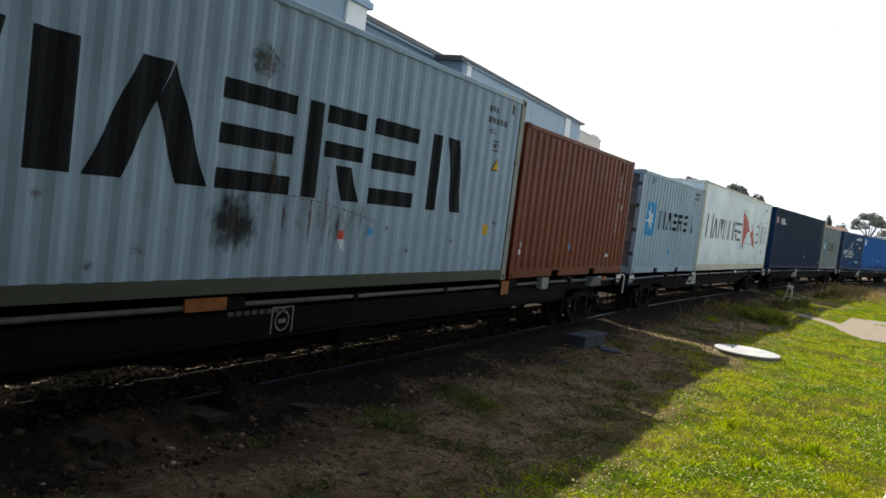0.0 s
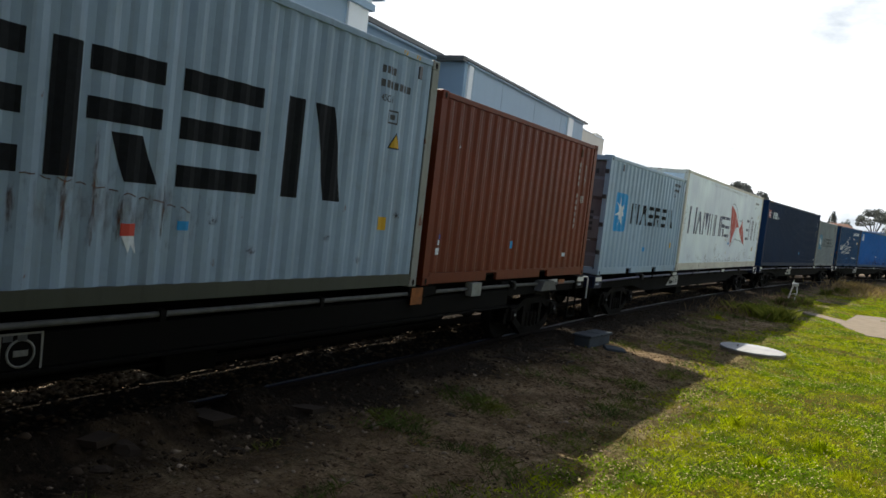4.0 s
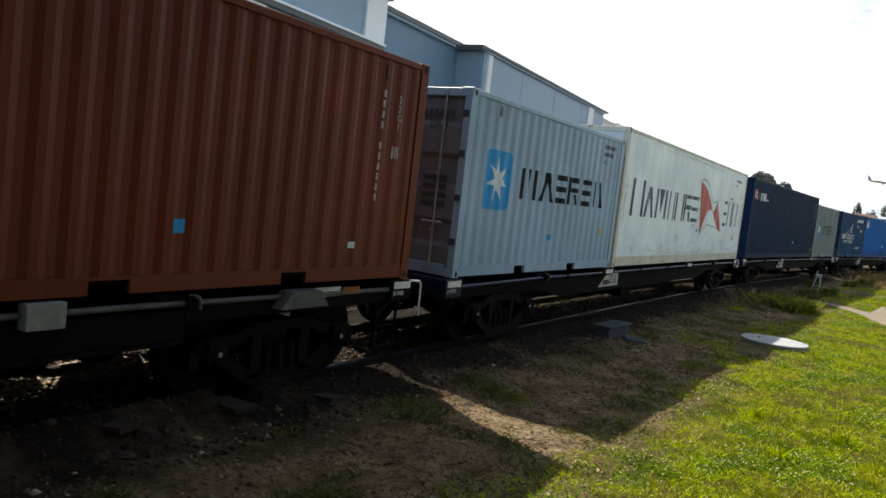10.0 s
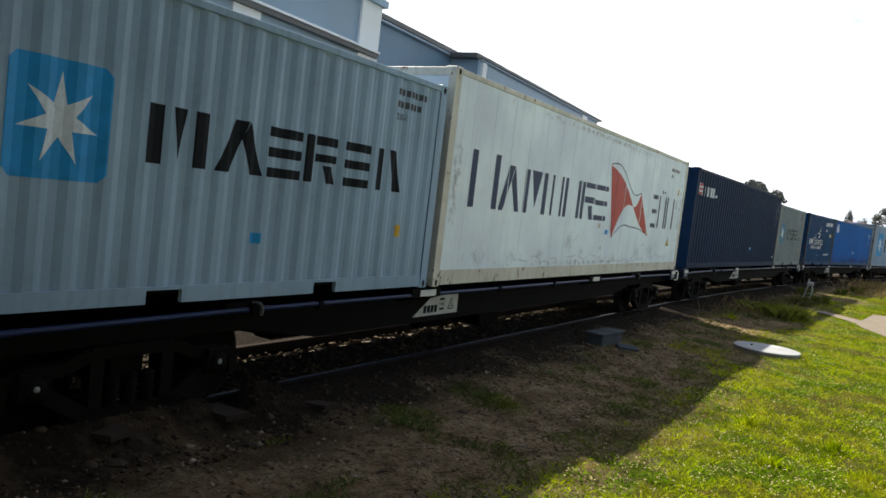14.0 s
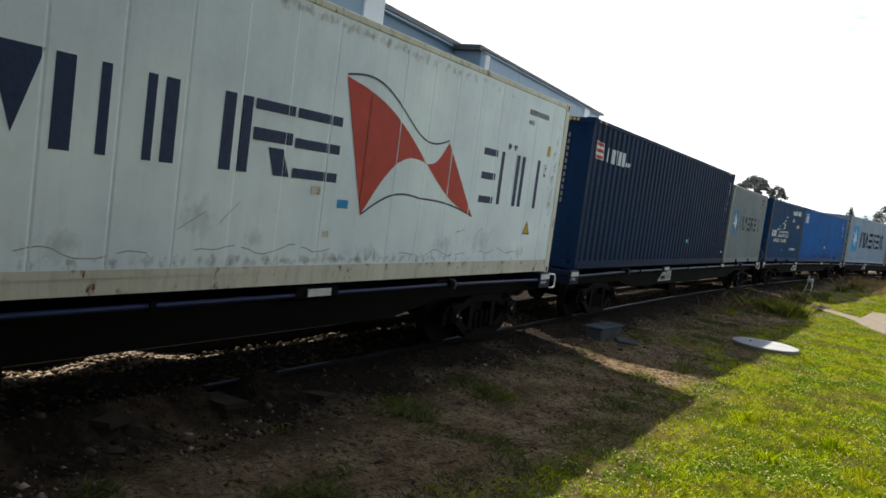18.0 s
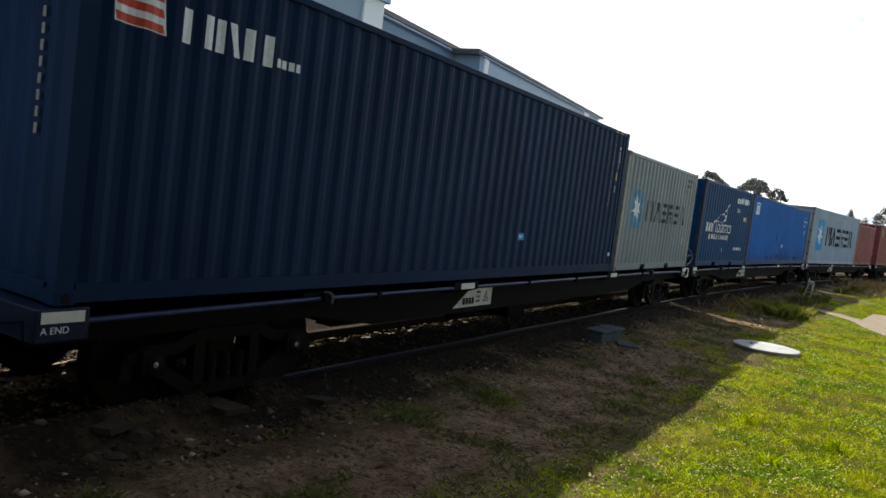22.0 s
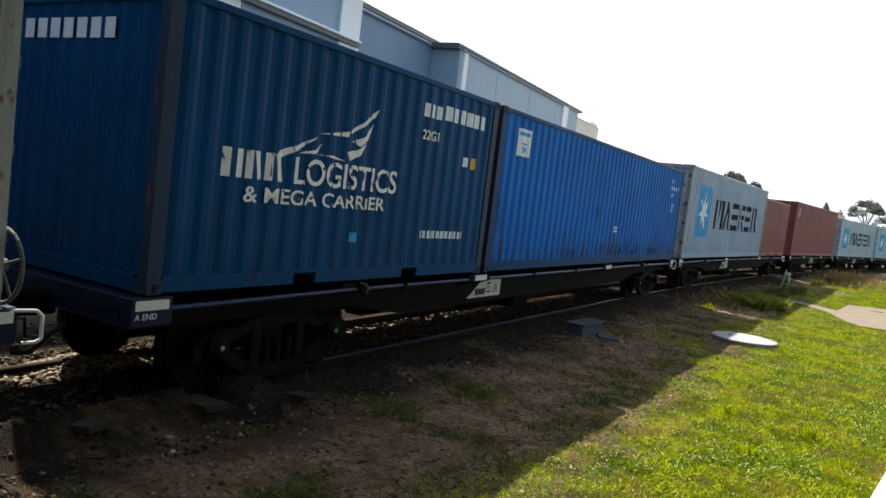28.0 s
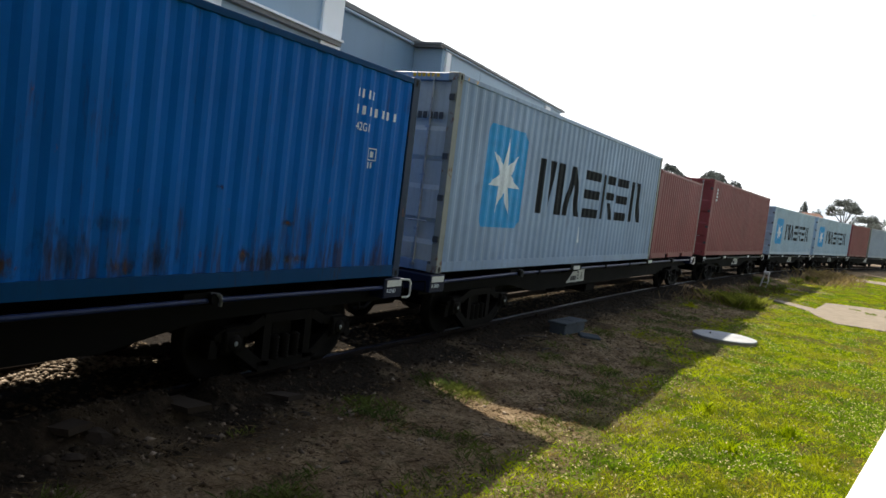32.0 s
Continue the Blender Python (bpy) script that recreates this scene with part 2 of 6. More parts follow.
REFLECT = plain("white reflector strip", (0.55, 0.57, 0.57), 0.35, 0, 0.08, 9, 0)
EMBLEM = plain("dulled white stencil", (0.16, 0.165, 0.16), 0.6, 0, 0.2, 20, 0)
GALV = plain("galvanised steel", (0.42, 0.43, 0.44), 0.38, 0.7, 0.2, 12)
ROD = plain("zinc locking rod", (0.34, 0.36, 0.39), 0.32, 0.8, 0.2, 16)
VALVE = plain("dulled grey casting", (0.20, 0.215, 0.21), 0.55, 0, 0.2, 9)
RUBBER = plain("black rubber", (0.012, 0.012, 0.012), 0.7, 0, 0.2, 20)
ORANGE = plain("faded orange paint", (0.22, 0.07, 0.015), 0.55, 0, 0.35, 9)
PLATE = plain("weathered pale grey plate", (0.42, 0.43, 0.42), 0.5, 0, 0.15, 9)
RAIL_SIDE = plain("rusty rail", (0.011, 0.0075, 0.006), 0.8, 0.1, 0.4, 12, 0.3)
RAIL_TOP = plain("polished rail head", (0.020, 0.024, 0.042), 0.34, 1.0, 0.25, 10, 0.05)
# shaded copy for the far rail: dark and matte to take the sun's glint away
RAIL_NO_GLINT = plain("rail head without the sun's glint", (0.035, 0.026, 0.020), 0.95, 0.0, 0.2, 10, 0.05)
HOLE_SHADE = plain("dark disc for a casting hole's shade", (0.01, 0.009, 0.008), 0.8, 0, 0.2, 20, 0)


def stone_mat(name, c1, c2, scale=7.0):
    m, nt, b = nodes_of(name)
    g = nt.nodes.new("ShaderNodeNewGeometry")
    v = obj_vec(nt)
    col = ramp(nt, g.outputs["Random Per Island"], [(0.0, c1), (0.6, c2), (1.0, shade(c2, 1.5))])
    col = mixc(nt, math2(nt, "MULTIPLY", noise_node(nt, v, 40, 4), 0.5), col, shade(c1, 0.6))
    nt.links.new(col, b.inputs["Base Color"])
    b.inputs["Roughness"].default_value = 0.9
    b.inputs["Specular IOR Level"].default_value = 0.10
    bump(nt, b, noise_node(nt, v, 60, 4), 0.4, 0.004)
    return m


BALLAST = stone_mat("brown grey ballast", (0.028, 0.020, 0.014), (0.13, 0.095, 0.062))
# near-black, so the gravel carries the shade beside and under the train
SHADE_GRAVEL = stone_mat("gravel with the train's shade in its colour", (0.016, 0.011, 0.007), (0.055, 0.041, 0.028))
RUBBLE = stone_mat("pale rubble", (0.12, 0.085, 0.055), (0.30, 0.24, 0.18))
PEBBLE = stone_mat("pale pebbles", (0.05, 0.032, 0.018), (0.12, 0.080, 0.048))


def leaf_mat(name, dark, light, trans=0.25, sear=0.55):
    m, nt, b = nodes_of(name)
    g = nt.nodes.new("ShaderNodeNewGeometry")
    v = obj_vec(nt)
    col = ramp(nt, g.outputs["Random Per Island"], [(0.0, dark), (0.7, light), (1.0, shade(light, 1.35))])
    big = noise_node(nt, v, 0.9, 4)
    col = mixc(nt, step(nt, big, 0.40, 0.70), col, mixc(nt, sear, col, (0.44, 0.36, 0.03)))
    mid = noise_node(nt, v, 1.9, 4)
    col = mixc(nt, math2(nt, "MULTIPLY", step(nt, mid, 0.48, 0.62), 0.6), col, dark)
    nt.links.new(col, b.inputs["Base Color"])
    b.inputs["Roughness"].default_value = 0.85
    b.inputs["Specular IOR Level"].default_value = 0.06
    tr = nt.nodes.new("ShaderNodeBsdfTranslucent")
    nt.links.new(col, tr.inputs[0])
    ms = nt.nodes.new("ShaderNodeMixShader")
    ms.inputs[0].default_value = trans
    nt.links.new(b.outputs[0], ms.inputs[1])
    nt.links.new(tr.outputs[0], ms.inputs[2])
    nt.links.new(ms.outputs[0], nt.nodes["Material Output"].inputs[0])
    return m


# grass colour raised to carry the bright sun; the tufts below are its shaded copy
GRASS = leaf_mat("sunny grass", (0.032, 0.080, 0.001), (0.41, 0.50, 0.002), 0.42)
WEEDS = leaf_mat("dark weeds", (0.028, 0.048, 0.008), (0.10, 0.13, 0.028), 0.3, 0.25)
# darker grass for tufts near the train, shade put into the colour
TUFT_SHADE = leaf_mat("green tufts with shade in their colour", (0.035, 0.058, 0.014), (0.125, 0.165, 0.045), 0.3, 0.25)
# lighter copy of the weeds, its colour brightened to look sunlit
SUNNY_WEED = leaf_mat("yellow-green weeds with sunlight in the colour", (0.06, 0.08, 0.01), (0.22, 0.24, 0.04), 0.4, 0.3)
THATCH = leaf_mat("brown dead stalks", (0.05, 0.034, 0.020), (0.22, 0.155, 0.085), 0.2, 0.0)
DRY_GRASS = leaf_mat("dry straw", (0.13, 0.09, 0.03), (0.27, 0.19, 0.065), 0.3)
DRY_WEED = leaf_mat("pinkish dry weeds", (0.12, 0.075, 0.045), (0.30, 0.21, 0.13), 0.3)
CLOVER_LEAF = leaf_mat("clover leaves", (0.045, 0.105, 0.003), (0.22, 0.33, 0.008), 0.4, 0.15)
CLOVER = plain("white clover flower", (0.60, 0.52, 0.24), 0.8, 0, 0.1, 5, 0)
# pine colours lifted towards grey to hold the haze of distance
FOLIAGE = leaf_mat("pine foliage with haze in its colour", (0.075, 0.085, 0.085), (0.15, 0.165, 0.155), 0.3, 0.0)
FOLIAGE_GREY = leaf_mat("grey-green gum foliage", (0.085, 0.095, 0.09), (0.16, 0.175, 0.16), 0.35, 0.0)
BARK = plain("grey bark", (0.055, 0.045, 0.038), 0.9, 0, 0.3, 6, 0.5)


def ground_mat():
    """Soil darkened for shade beside the track, bare brown soil, then grass roots, by the distance from the curving
    track.
    """
    m, nt, b = nodes_of("ground: soil, gravel and grass roots")
    v = obj_vec(nt)
    xyz = nt.nodes.new("ShaderNodeSeparateXYZ")
    nt.links.new(v, xyz.inputs[0])
    past = math2(nt, "MAXIMUM", math2(nt, "SUBTRACT", xyz.outputs[1], S0), 0.0)
    bend = math2(nt, "MULTIPLY", math2(nt, "MULTIPLY", past, past), KAP / 2)
    d = math2(nt, "SUBTRACT", math2(nt, "SUBTRACT", xyz.outputs[0], CX), bend)
    wob = math2(nt, "MULTIPLY", math2(nt, "SUBTRACT", noise_node(nt, v, 0.8, 5, 0.6), 0.5), 3.0)
    dd = math2(nt, "ADD", d, wob)
    n1 = noise_node(nt, v, 2.0, 6, 0.65)
    n2 = noise_node(nt, v, 26.0, 6, 0.7)
    soil = ramp(nt, n1, [(0.28, (0.12, 0.078, 0.044)), (0.5, (0.34, 0.245, 0.15)), (0.72, (0.54, 0.42, 0.27))])
    soil = mixc(nt, math2(nt, "MULTIPLY", step(nt, n2, 0.35, 0.7), 0.6), soil, (0.065, 0.036, 0.017))
    n3 = noise_node(nt, v, 110.0, 4, 0.75)
    n4 = noise_node(nt, v, 7.0, 6, 0.7)
    soil = mixc(nt, math2(nt, "MULTIPLY", step(nt, n4, 0.54, 0.66), 0.7), soil, (0.05, 0.055, 0.018))
    soil = mixc(nt, math2(nt, "MULTIPLY", step(nt, n4, 0.44, 0.34), 0.6), soil, (0.26, 0.19, 0.12))
    soil = mixc(nt, math2(nt, "MULTIPLY", step(nt, n3, 0.58, 0.75), 0.7), soil, (0.26, 0.19, 0.12))
    soil = mixc(nt, math2(nt, "MULTIPLY", step(nt, n3, 0.42, 0.28), 0.8), soil, (0.012, 0.008, 0.005))
    straw = mixc(nt, step(nt, noise_node(nt, stretch(nt, v, (1, 1, 1)), 60.0, 4, 0.7), 0.56, 0.74), soil, (0.24, 0.175, 0.075))
    turf = ramp(nt, n2, [(0.3, (0.04, 0.06, 0.006)), (0.55, (0.10, 0.12, 0.015)), (0.8, (0.24, 0.20, 0.06))])
    # soil by the track: the train's shade put into the colour
    shade_soil = ramp(nt, n2, [(0.3, (0.010, 0.008, 0.006)), (0.7, (0.036, 0.027, 0.019))])
    col = mixc(nt, step(nt, dd, 1.45, 2.5), shade_soil, straw)
    col = mixc(nt, step(nt, dd, 3.6, 5.0), col, turf)
    back = step(nt, math2(nt, "MULTIPLY", d, -1.0), 2.5, 4.0)
    col = mixc(nt, back, col, (0.17, 0.13, 0.095))
    nt.links.new(col, b.inputs["Base Color"])
    b.inputs["Roughness"].default_value = 0.95
    b.inputs["Specular IOR Level"].default_value = 0.06
    bump(nt, b, math2(nt, "ADD", math2(nt, "ADD", n2, math2(nt, "MULTIPLY", n3, 0.5)), math2(nt, "MULTIPLY", n1, 2.0)), 1.0, 0.06)
    return m


def stain_mat(name, colour, centre, size, stretched=(8.0, 8.0, 1.5), lo=0.5, hi=0.75, most=0.9, pull=0.6):
    """A ragged stain: bare at its rim, dense round its middle; between its grains the paint below shows."""
    m, nt, b = nodes_of(name)
    v = obj_vec(nt)
    off = nt.nodes.new("ShaderNodeMapping")
    off.inputs["Location"].default_value = (0, -centre[0] / size[0], -centre[1] / size[1])
    off.inputs["Scale"].default_value = (0, 1 / size[0], 1 / size[1])
    nt.links.new(v, off.inputs[0])
    ln = nt.nodes.new("ShaderNodeVectorMath")
    ln.operation = "LENGTH"
    nt.links.new(off.outputs[0], ln.inputs[0])
    grain = noise_node(nt, stretch(nt, v, stretched), 1.0, 7, 0.7)
    near = math2(nt, "MULTIPLY", step(nt, ln.outputs["Value"], 1.0, 0.1), pull)
    mask = math2(nt, "MULTIPLY", step(nt, math2(nt, "ADD", grain, near), lo + pull * 0.5, hi + pull * 0.5), most)
    edge = step(nt, ln.outputs["Value"], 1.0, 0.85)
    mask = math2(nt, "MULTIPLY", mask, edge)
    b.inputs["Base Color"].default_value = (*colour, 1)
    b.inputs["Roughness"].default_value = 0.8
    clear = nt.nodes.new("ShaderNodeBsdfTransparent")
    ms = nt.nodes.new("ShaderNodeMixShader")
    nt.links.new(mask, ms.inputs[0])
    nt.links.new(clear.outputs[0], ms.inputs[1])
    nt.links.new(b.outputs[0], ms.inputs[2])
    nt.links.new(ms.outputs[0], nt.nodes["Material Output"].inputs[0])
    return m


GROUND = ground_mat()


def concrete_mat(name, base):
    m, nt, b = nodes_of(name)
    v = obj_vec(nt)
    col = ramp(nt, noise_node(nt, v, 2.5, 8, 0.7), [(0.3, shade(base, 0.75)), (0.7, shade(base, 1.15))])
    col = mixc(nt, math2(nt, "MULTIPLY", step(nt, noise_node(nt, v, 30, 5, 0.7), 0.5, 0.7), 0.35), col, shade(base, 0.5))
    nt.links.new(col, b.inputs["Base Color"])
    b.inputs["Roughness"].default_value = 0.88
    b.inputs["Specular IOR Level"].default_value = 0.12
    bump(nt, b, noise_node(nt, v, 45, 6), 0.35, 0.005)
    return m


CONCRETE = concrete_mat("weathered concrete", (0.20, 0.165, 0.125))
CONCRETE_PALE = concrete_mat("pale concrete lid", (0.33, 0.335, 0.34))
CONCRETE_DARK = concrete_mat("grey concrete box", (0.055, 0.065, 0.075))
SLEEPER = concrete_mat("concrete sleeper", (0.19, 0.155, 0.12))
DARK_ROCK = concrete_mat("dark rock", (0.038, 0.029, 0.022))
DARK_WALL = plain("dark light-blocking wall", (0.05, 0.045, 0.04), 0.8, 0, 0.2, 2)
WHITEWASH = plain("white painted concrete", (0.82, 0.82, 0.8), 0.6, 0, 0.04, 6)


def cladding_mat(name, base):
    m, nt, b = nodes_of(name)
    v = obj_vec(nt)
    col = ramp(nt, noise_node(nt, v, 0.25, 4), [(0.3, shade(base, 0.93)), (0.7, shade(base, 1.06))])
    runs = noise_node(nt, stretch(nt, v, (3, 3, 0.15)), 1.0, 4)
    col = mixc(nt, math2(nt, "MULTIPLY", step(nt, runs, 0.5, 0.8), 0.15), col, shade(base, 0.6))
    nt.links.new(col, b.inputs["Base Color"])
    b.inputs["Roughness"].default_value = 0.5
    bump(nt, b, noise_node(nt, v, 1.5, 3), 0.08, 0.02)
    return m


# warehouse wall colours lifted to stand in for lens glare over the building
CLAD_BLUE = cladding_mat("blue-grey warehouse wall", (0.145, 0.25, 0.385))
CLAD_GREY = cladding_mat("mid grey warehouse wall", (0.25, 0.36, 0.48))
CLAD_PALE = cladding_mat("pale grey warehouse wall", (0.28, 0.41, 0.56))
CLAD_BEIGE = cladding_mat("beige wall", (0.70, 0.66, 0.60))
TRIM_WHITE = cladding_mat("white trim", (0.84, 0.88, 0.93))
ROOF_DARK = cladding_mat("dark roof edge", (0.10, 0.105, 0.11))
TILE_ROOF = cladding_mat("terracotta roof tiles", (0.19, 0.105, 0.07))
PLANE_GREY = plain("airliner skin", (0.45, 0.46, 0.48), 0.4, 0, 0.05, 0.5, 0)


# ---- building blocks ----
class Build:
    """Collects vertices and faces of one mesh."""

    def __init__(self):
        self.v, self.f, self.smooth = [], [], []

    def add(self, verts, faces, smooth=False):
        n = len(self.v)
        self.v += [tuple(p) for p in verts]
        self.f += [tuple(i + n for i in f) for f in faces]
        self.smooth += [smooth] * len(faces)
        return self

    def box(self, x0, x1, y0, y1, z0, z1, c=0.0):
        if c <= 0:
            vs = [(x, y, z) for x in (x0, x1) for y in (y0, y1) for z in (z0, z1)]
            return self.add(vs, [(0, 1, 3, 2), (4, 6, 7, 5), (0, 4, 5, 1), (2, 3, 7, 6), (0, 2, 6, 4), (1, 5, 7, 3)])
        bm = bmesh.new()
        bmesh.ops.create_cube(bm, size=1.0)
        for p in bm.verts:
            p.co = ((x0 + x1) / 2 + p.co.x * (x1 - x0), (y0 + y1) / 2 + p.co.y * (y1 - y0), (z0 + z1) / 2 + p.co.z * (z1 - z0))
        bmesh.ops.bevel(bm, geom=bm.edges[:], offset=c, segments=1, profile=0.5, affect="EDGES")
        return self.take(bm)

    def take(self, bm, m=None, smooth=False):
        bm.verts.index_update()
        self.add([(m @ p.co if m else p.co) for p in bm.verts], [[p.index for p in f.verts] for f in bm.faces], smooth)
        bm.free()
        return self

    def cyl(self, a, b, r, n=10, r2=None, caps=True):
        a, b = Vector(a), Vector(b)
        r2 = r if r2 is None else r2
        ax = (b - a).normalized()
        side = ax.orthogonal().normalized()
        up = ax.cross(side)
        vs = []
        for k in range(n):
            w = side * math.cos(k * math.tau / n) + up * math.sin(k * math.tau / n)
            vs += [a + w * r, b + w * r2]
        self.add(vs, [(2 * k, 2 * ((k + 1) % n), 2 * ((k + 1) % n) + 1, 2 * k + 1) for k in range(n)], True)
        if caps:
            self.add(vs, [tuple(range(2 * n - 2, -1, -2)), tuple(range(1, 2 * n, 2))])
        return self

    def tube(self, pts, r, n=8):
        pts = [Vector(p) for p in pts]
        for a, b in zip(pts, pts[1:]):
            self.cyl(a, b, r, n)
        return self

    def prism(self, poly, axis, a, b):
        """Extrudes a closed polygon (two coordinates) along an axis from a to b."""
        def put(p, w):
            return {"x": (w, p[0], p[1]), "y": (p[0], w, p[1]), "z": (p[0], p[1], w)}[axis]
        n = len(poly)
        vs = [put(p, a) for p in poly] + [put(p, b) for p in poly]
        fs = [(k, (k + 1) % n, n + (k + 1) % n, n + k) for k in range(n)]
        return self.add(vs, fs + [tuple(range(n - 1, -1, -1)), tuple(range(n, 2 * n))])

    def lathe(self, prof, n=24, axis="x"):
        """Turns (along, radius) pairs round an axis."""
        vs, fs = [], []
        for k in range(n):
            c, s = math.cos(k * math.tau / n), math.sin(k * math.tau / n)
            for u, r in prof:
                vs.append((u, r * c, r * s) if axis == "x" else (r * c, r * s, u))
        m = len(prof)
        for k in range(n):
            for j in range(m - 1):
                fs.append((k * m + j, k * m + j + 1, ((k + 1) % n) * m + j + 1, ((k + 1) % n) * m + j))
        return self.add(vs, fs, True)

    def mesh(self, name, mat):
        me = bpy.data.meshes.new(name)
        me.from_pydata(self.v, [], self.f)
        bm = bmesh.new()
        bm.from_mesh(me)
        bmesh.ops.recalc_face_normals(bm, faces=bm.faces)
        bm.to_mesh(me)
        bm.free()
        if any(self.smooth):
            me.polygons.foreach_set("use_smooth", self.smooth)
        me.materials.append(mat)
        return me


def part(name, b, mat, parent, label="", at=None):
    ob = new(name, b if isinstance(b, bpy.types.Mesh) else b.mesh(name, mat))
    ob.parent = parent
    if at is not None:
        ob.matrix_basis = at
    return tagged(ob, label) if label else ob


def thing(name, label, category, group="", kind=""):
    ob = new(name)
    ob.empty_display_size = 0.2
    return tagged(ob, label, category, group, kind)


def lone(name, b, mat, label, category, group="", kind="", at=None):
    ob = new(name, b if isinstance(b, bpy.types.Mesh) else b.mesh(name, mat))
    if at is not None:
        ob.matrix_basis = at
    return tagged(ob, label, category, group, kind)


def raw_mesh(name, verts, faces, mat, smooth=False):
    """A large mesh straight from arrays: verts n x 3, faces n x 3 or n x 4."""
    me = bpy.data.meshes.new(name)
    k = faces.shape[1]
    me.vertices.add(len(verts))
    me.vertices.foreach_set("co", np.asarray(verts, np.float32).ravel())
    me.loops.add(faces.size)
    me.loops.foreach_set("vertex_index", faces.astype(np.int32).ravel())
    me.polygons.add(len(faces))
    me.polygons.foreach_set("loop_start", np.arange(0, faces.size, k, dtype=np.int32))
    me.polygons.foreach_set("loop_total", np.full(len(faces), k, np.int32))
    if smooth:
        me.polygons.foreach_set("use_smooth", np.ones(len(faces), bool))
    me.update(calc_edges=True)
    me.materials.append(mat)
    return me


def track(s, off=0.0):
    """The place on the track's centre line s metres along, off metres towards the camera's side, and its heading."""
    u = max(s - S0, 0.0)
    th = KAP * u
    if u > 0:
        x, y = CX + (1 - math.cos(th)) / KAP, S0 + math.sin(th) / KAP
    else:
        x, y = CX, s
    return x + off * math.cos(th), y - off * math.sin(th), th


def track_x(y):
    u = np.maximum(y - S0, 0)
    return CX + KAP * u * u / 2


# ---- containers ----
W2 = 1.219
PITCH, DEEP = 0.278, 0.024


def inset(y, style):
    """How far the side wall lies behind its outermost face at y."""
    if style == "reefer":
        t = (y / 0.61) % 1.0
        return 0.006 if t < 0.035 or t > 0.965 else 0.0
    t = (y / PITCH) % 1.0
    if t < 0.26:
        return 0.0
    if t < 0.50:
        return DEEP * (t - 0.26) / 0.24
    if t < 0.76:
        return DEEP
    return DEEP * (1.0 - t) / 0.24


def breaks(y0, y1, style):
    cuts = (0.0, 0.035, 0.965) if style == "reefer" else (0.0, 0.26, 0.50, 0.76)
    p = 0.61 if style == "reefer" else PITCH
    ys = [y0, y1]
    for k in range(math.floor(y0 / p) - 1, math.ceil(y1 / p) + 2):
        ys += [(k + c) * p for c in cuts if y0 < (k + c) * p < y1]
    return sorted(ys)


def wall_sheet(b, y0, y1, z0, z1, face, style, rows=1):
    """A corrugated sheet with thickness; face(y, z, depth) puts it in place."""
    ys = breaks(y0, y1, style)
    zs = [z0 + (z1 - z0) * k / rows for k in range(rows + 1)]
    m = len(zs)
    vs = [face(y, z, inset(y, style)) for y in ys for z in zs] + [face(y, z, inset(y, style) + 0.004) for y in ys for z in zs]
    n = len(ys) * m
    fs = []
    for i in range(len(ys) - 1):
        for j in range(m - 1):
            q = (i * m + j, (i + 1) * m + j, (i + 1) * m + j + 1, i * m + j + 1)
            fs += [q, tuple(n + k for k in reversed(q))]
    b.add(vs, fs)


def clip(poly, axis, lim, keep_below):
    out = []
    for a, c in zip(poly, poly[1:] + poly[:1]):
        ia = (a[axis] <= lim) if keep_below else (a[axis] >= lim)
        ic = (c[axis] <= lim) if keep_below else (c[axis] >= lim)
        if ia:
            out.append(a)
        if ia != ic:
            t = (lim - a[axis]) / (c[axis] - a[axis])
            out.append((a[0] + t * (c[0] - a[0]), a[1] + t * (c[1] - a[1])))
    return out


SIDE_X = W2 - 0.012


class Box:
    """What the decals need to know of a container."""

    def __init__(self, ob, length, height, style):
        self.ob, self.L, self.H, self.style = ob, length, height, style

    def decal(self, name, polys, mat, label="", lift=0.003, joined=False):
        """Painted shapes that follow the folds of the side wall; polygons in metres from the rear end and up."""
        made = None
        for group in ([polys] if joined else [[p] for p in polys]):
            bm = bmesh.new()
            for poly in group:
                poly = [(u - self.L / 2, z) for u, z in poly]
                ys = breaks(min(p[0] for p in poly), max(p[0] for p in poly), self.style)
                for a, c in zip(ys, ys[1:]):
                    q = clip(clip(poly, 0, a, False), 0, c, True)
                    if len(q) >= 3:
                        bm.faces.new([bm.verts.new((SIDE_X - inset(min(max(y, a + 1e-5), c - 1e-5), self.style) + lift, y, z)) for y, z in q])
            bmesh.ops.remove_doubles(bm, verts=bm.verts, dist=0.0004)
            me = bpy.data.meshes.new(name)
            bm.to_mesh(me)
            bm.free()
            me.materials.append(mat)
            made = part(name, me, mat, self.ob, label)
        return made


def rect(u0, u1, z0, z1):
    return [(u0, z0), (u1, z0), (u1, z1), (u0, z1)]


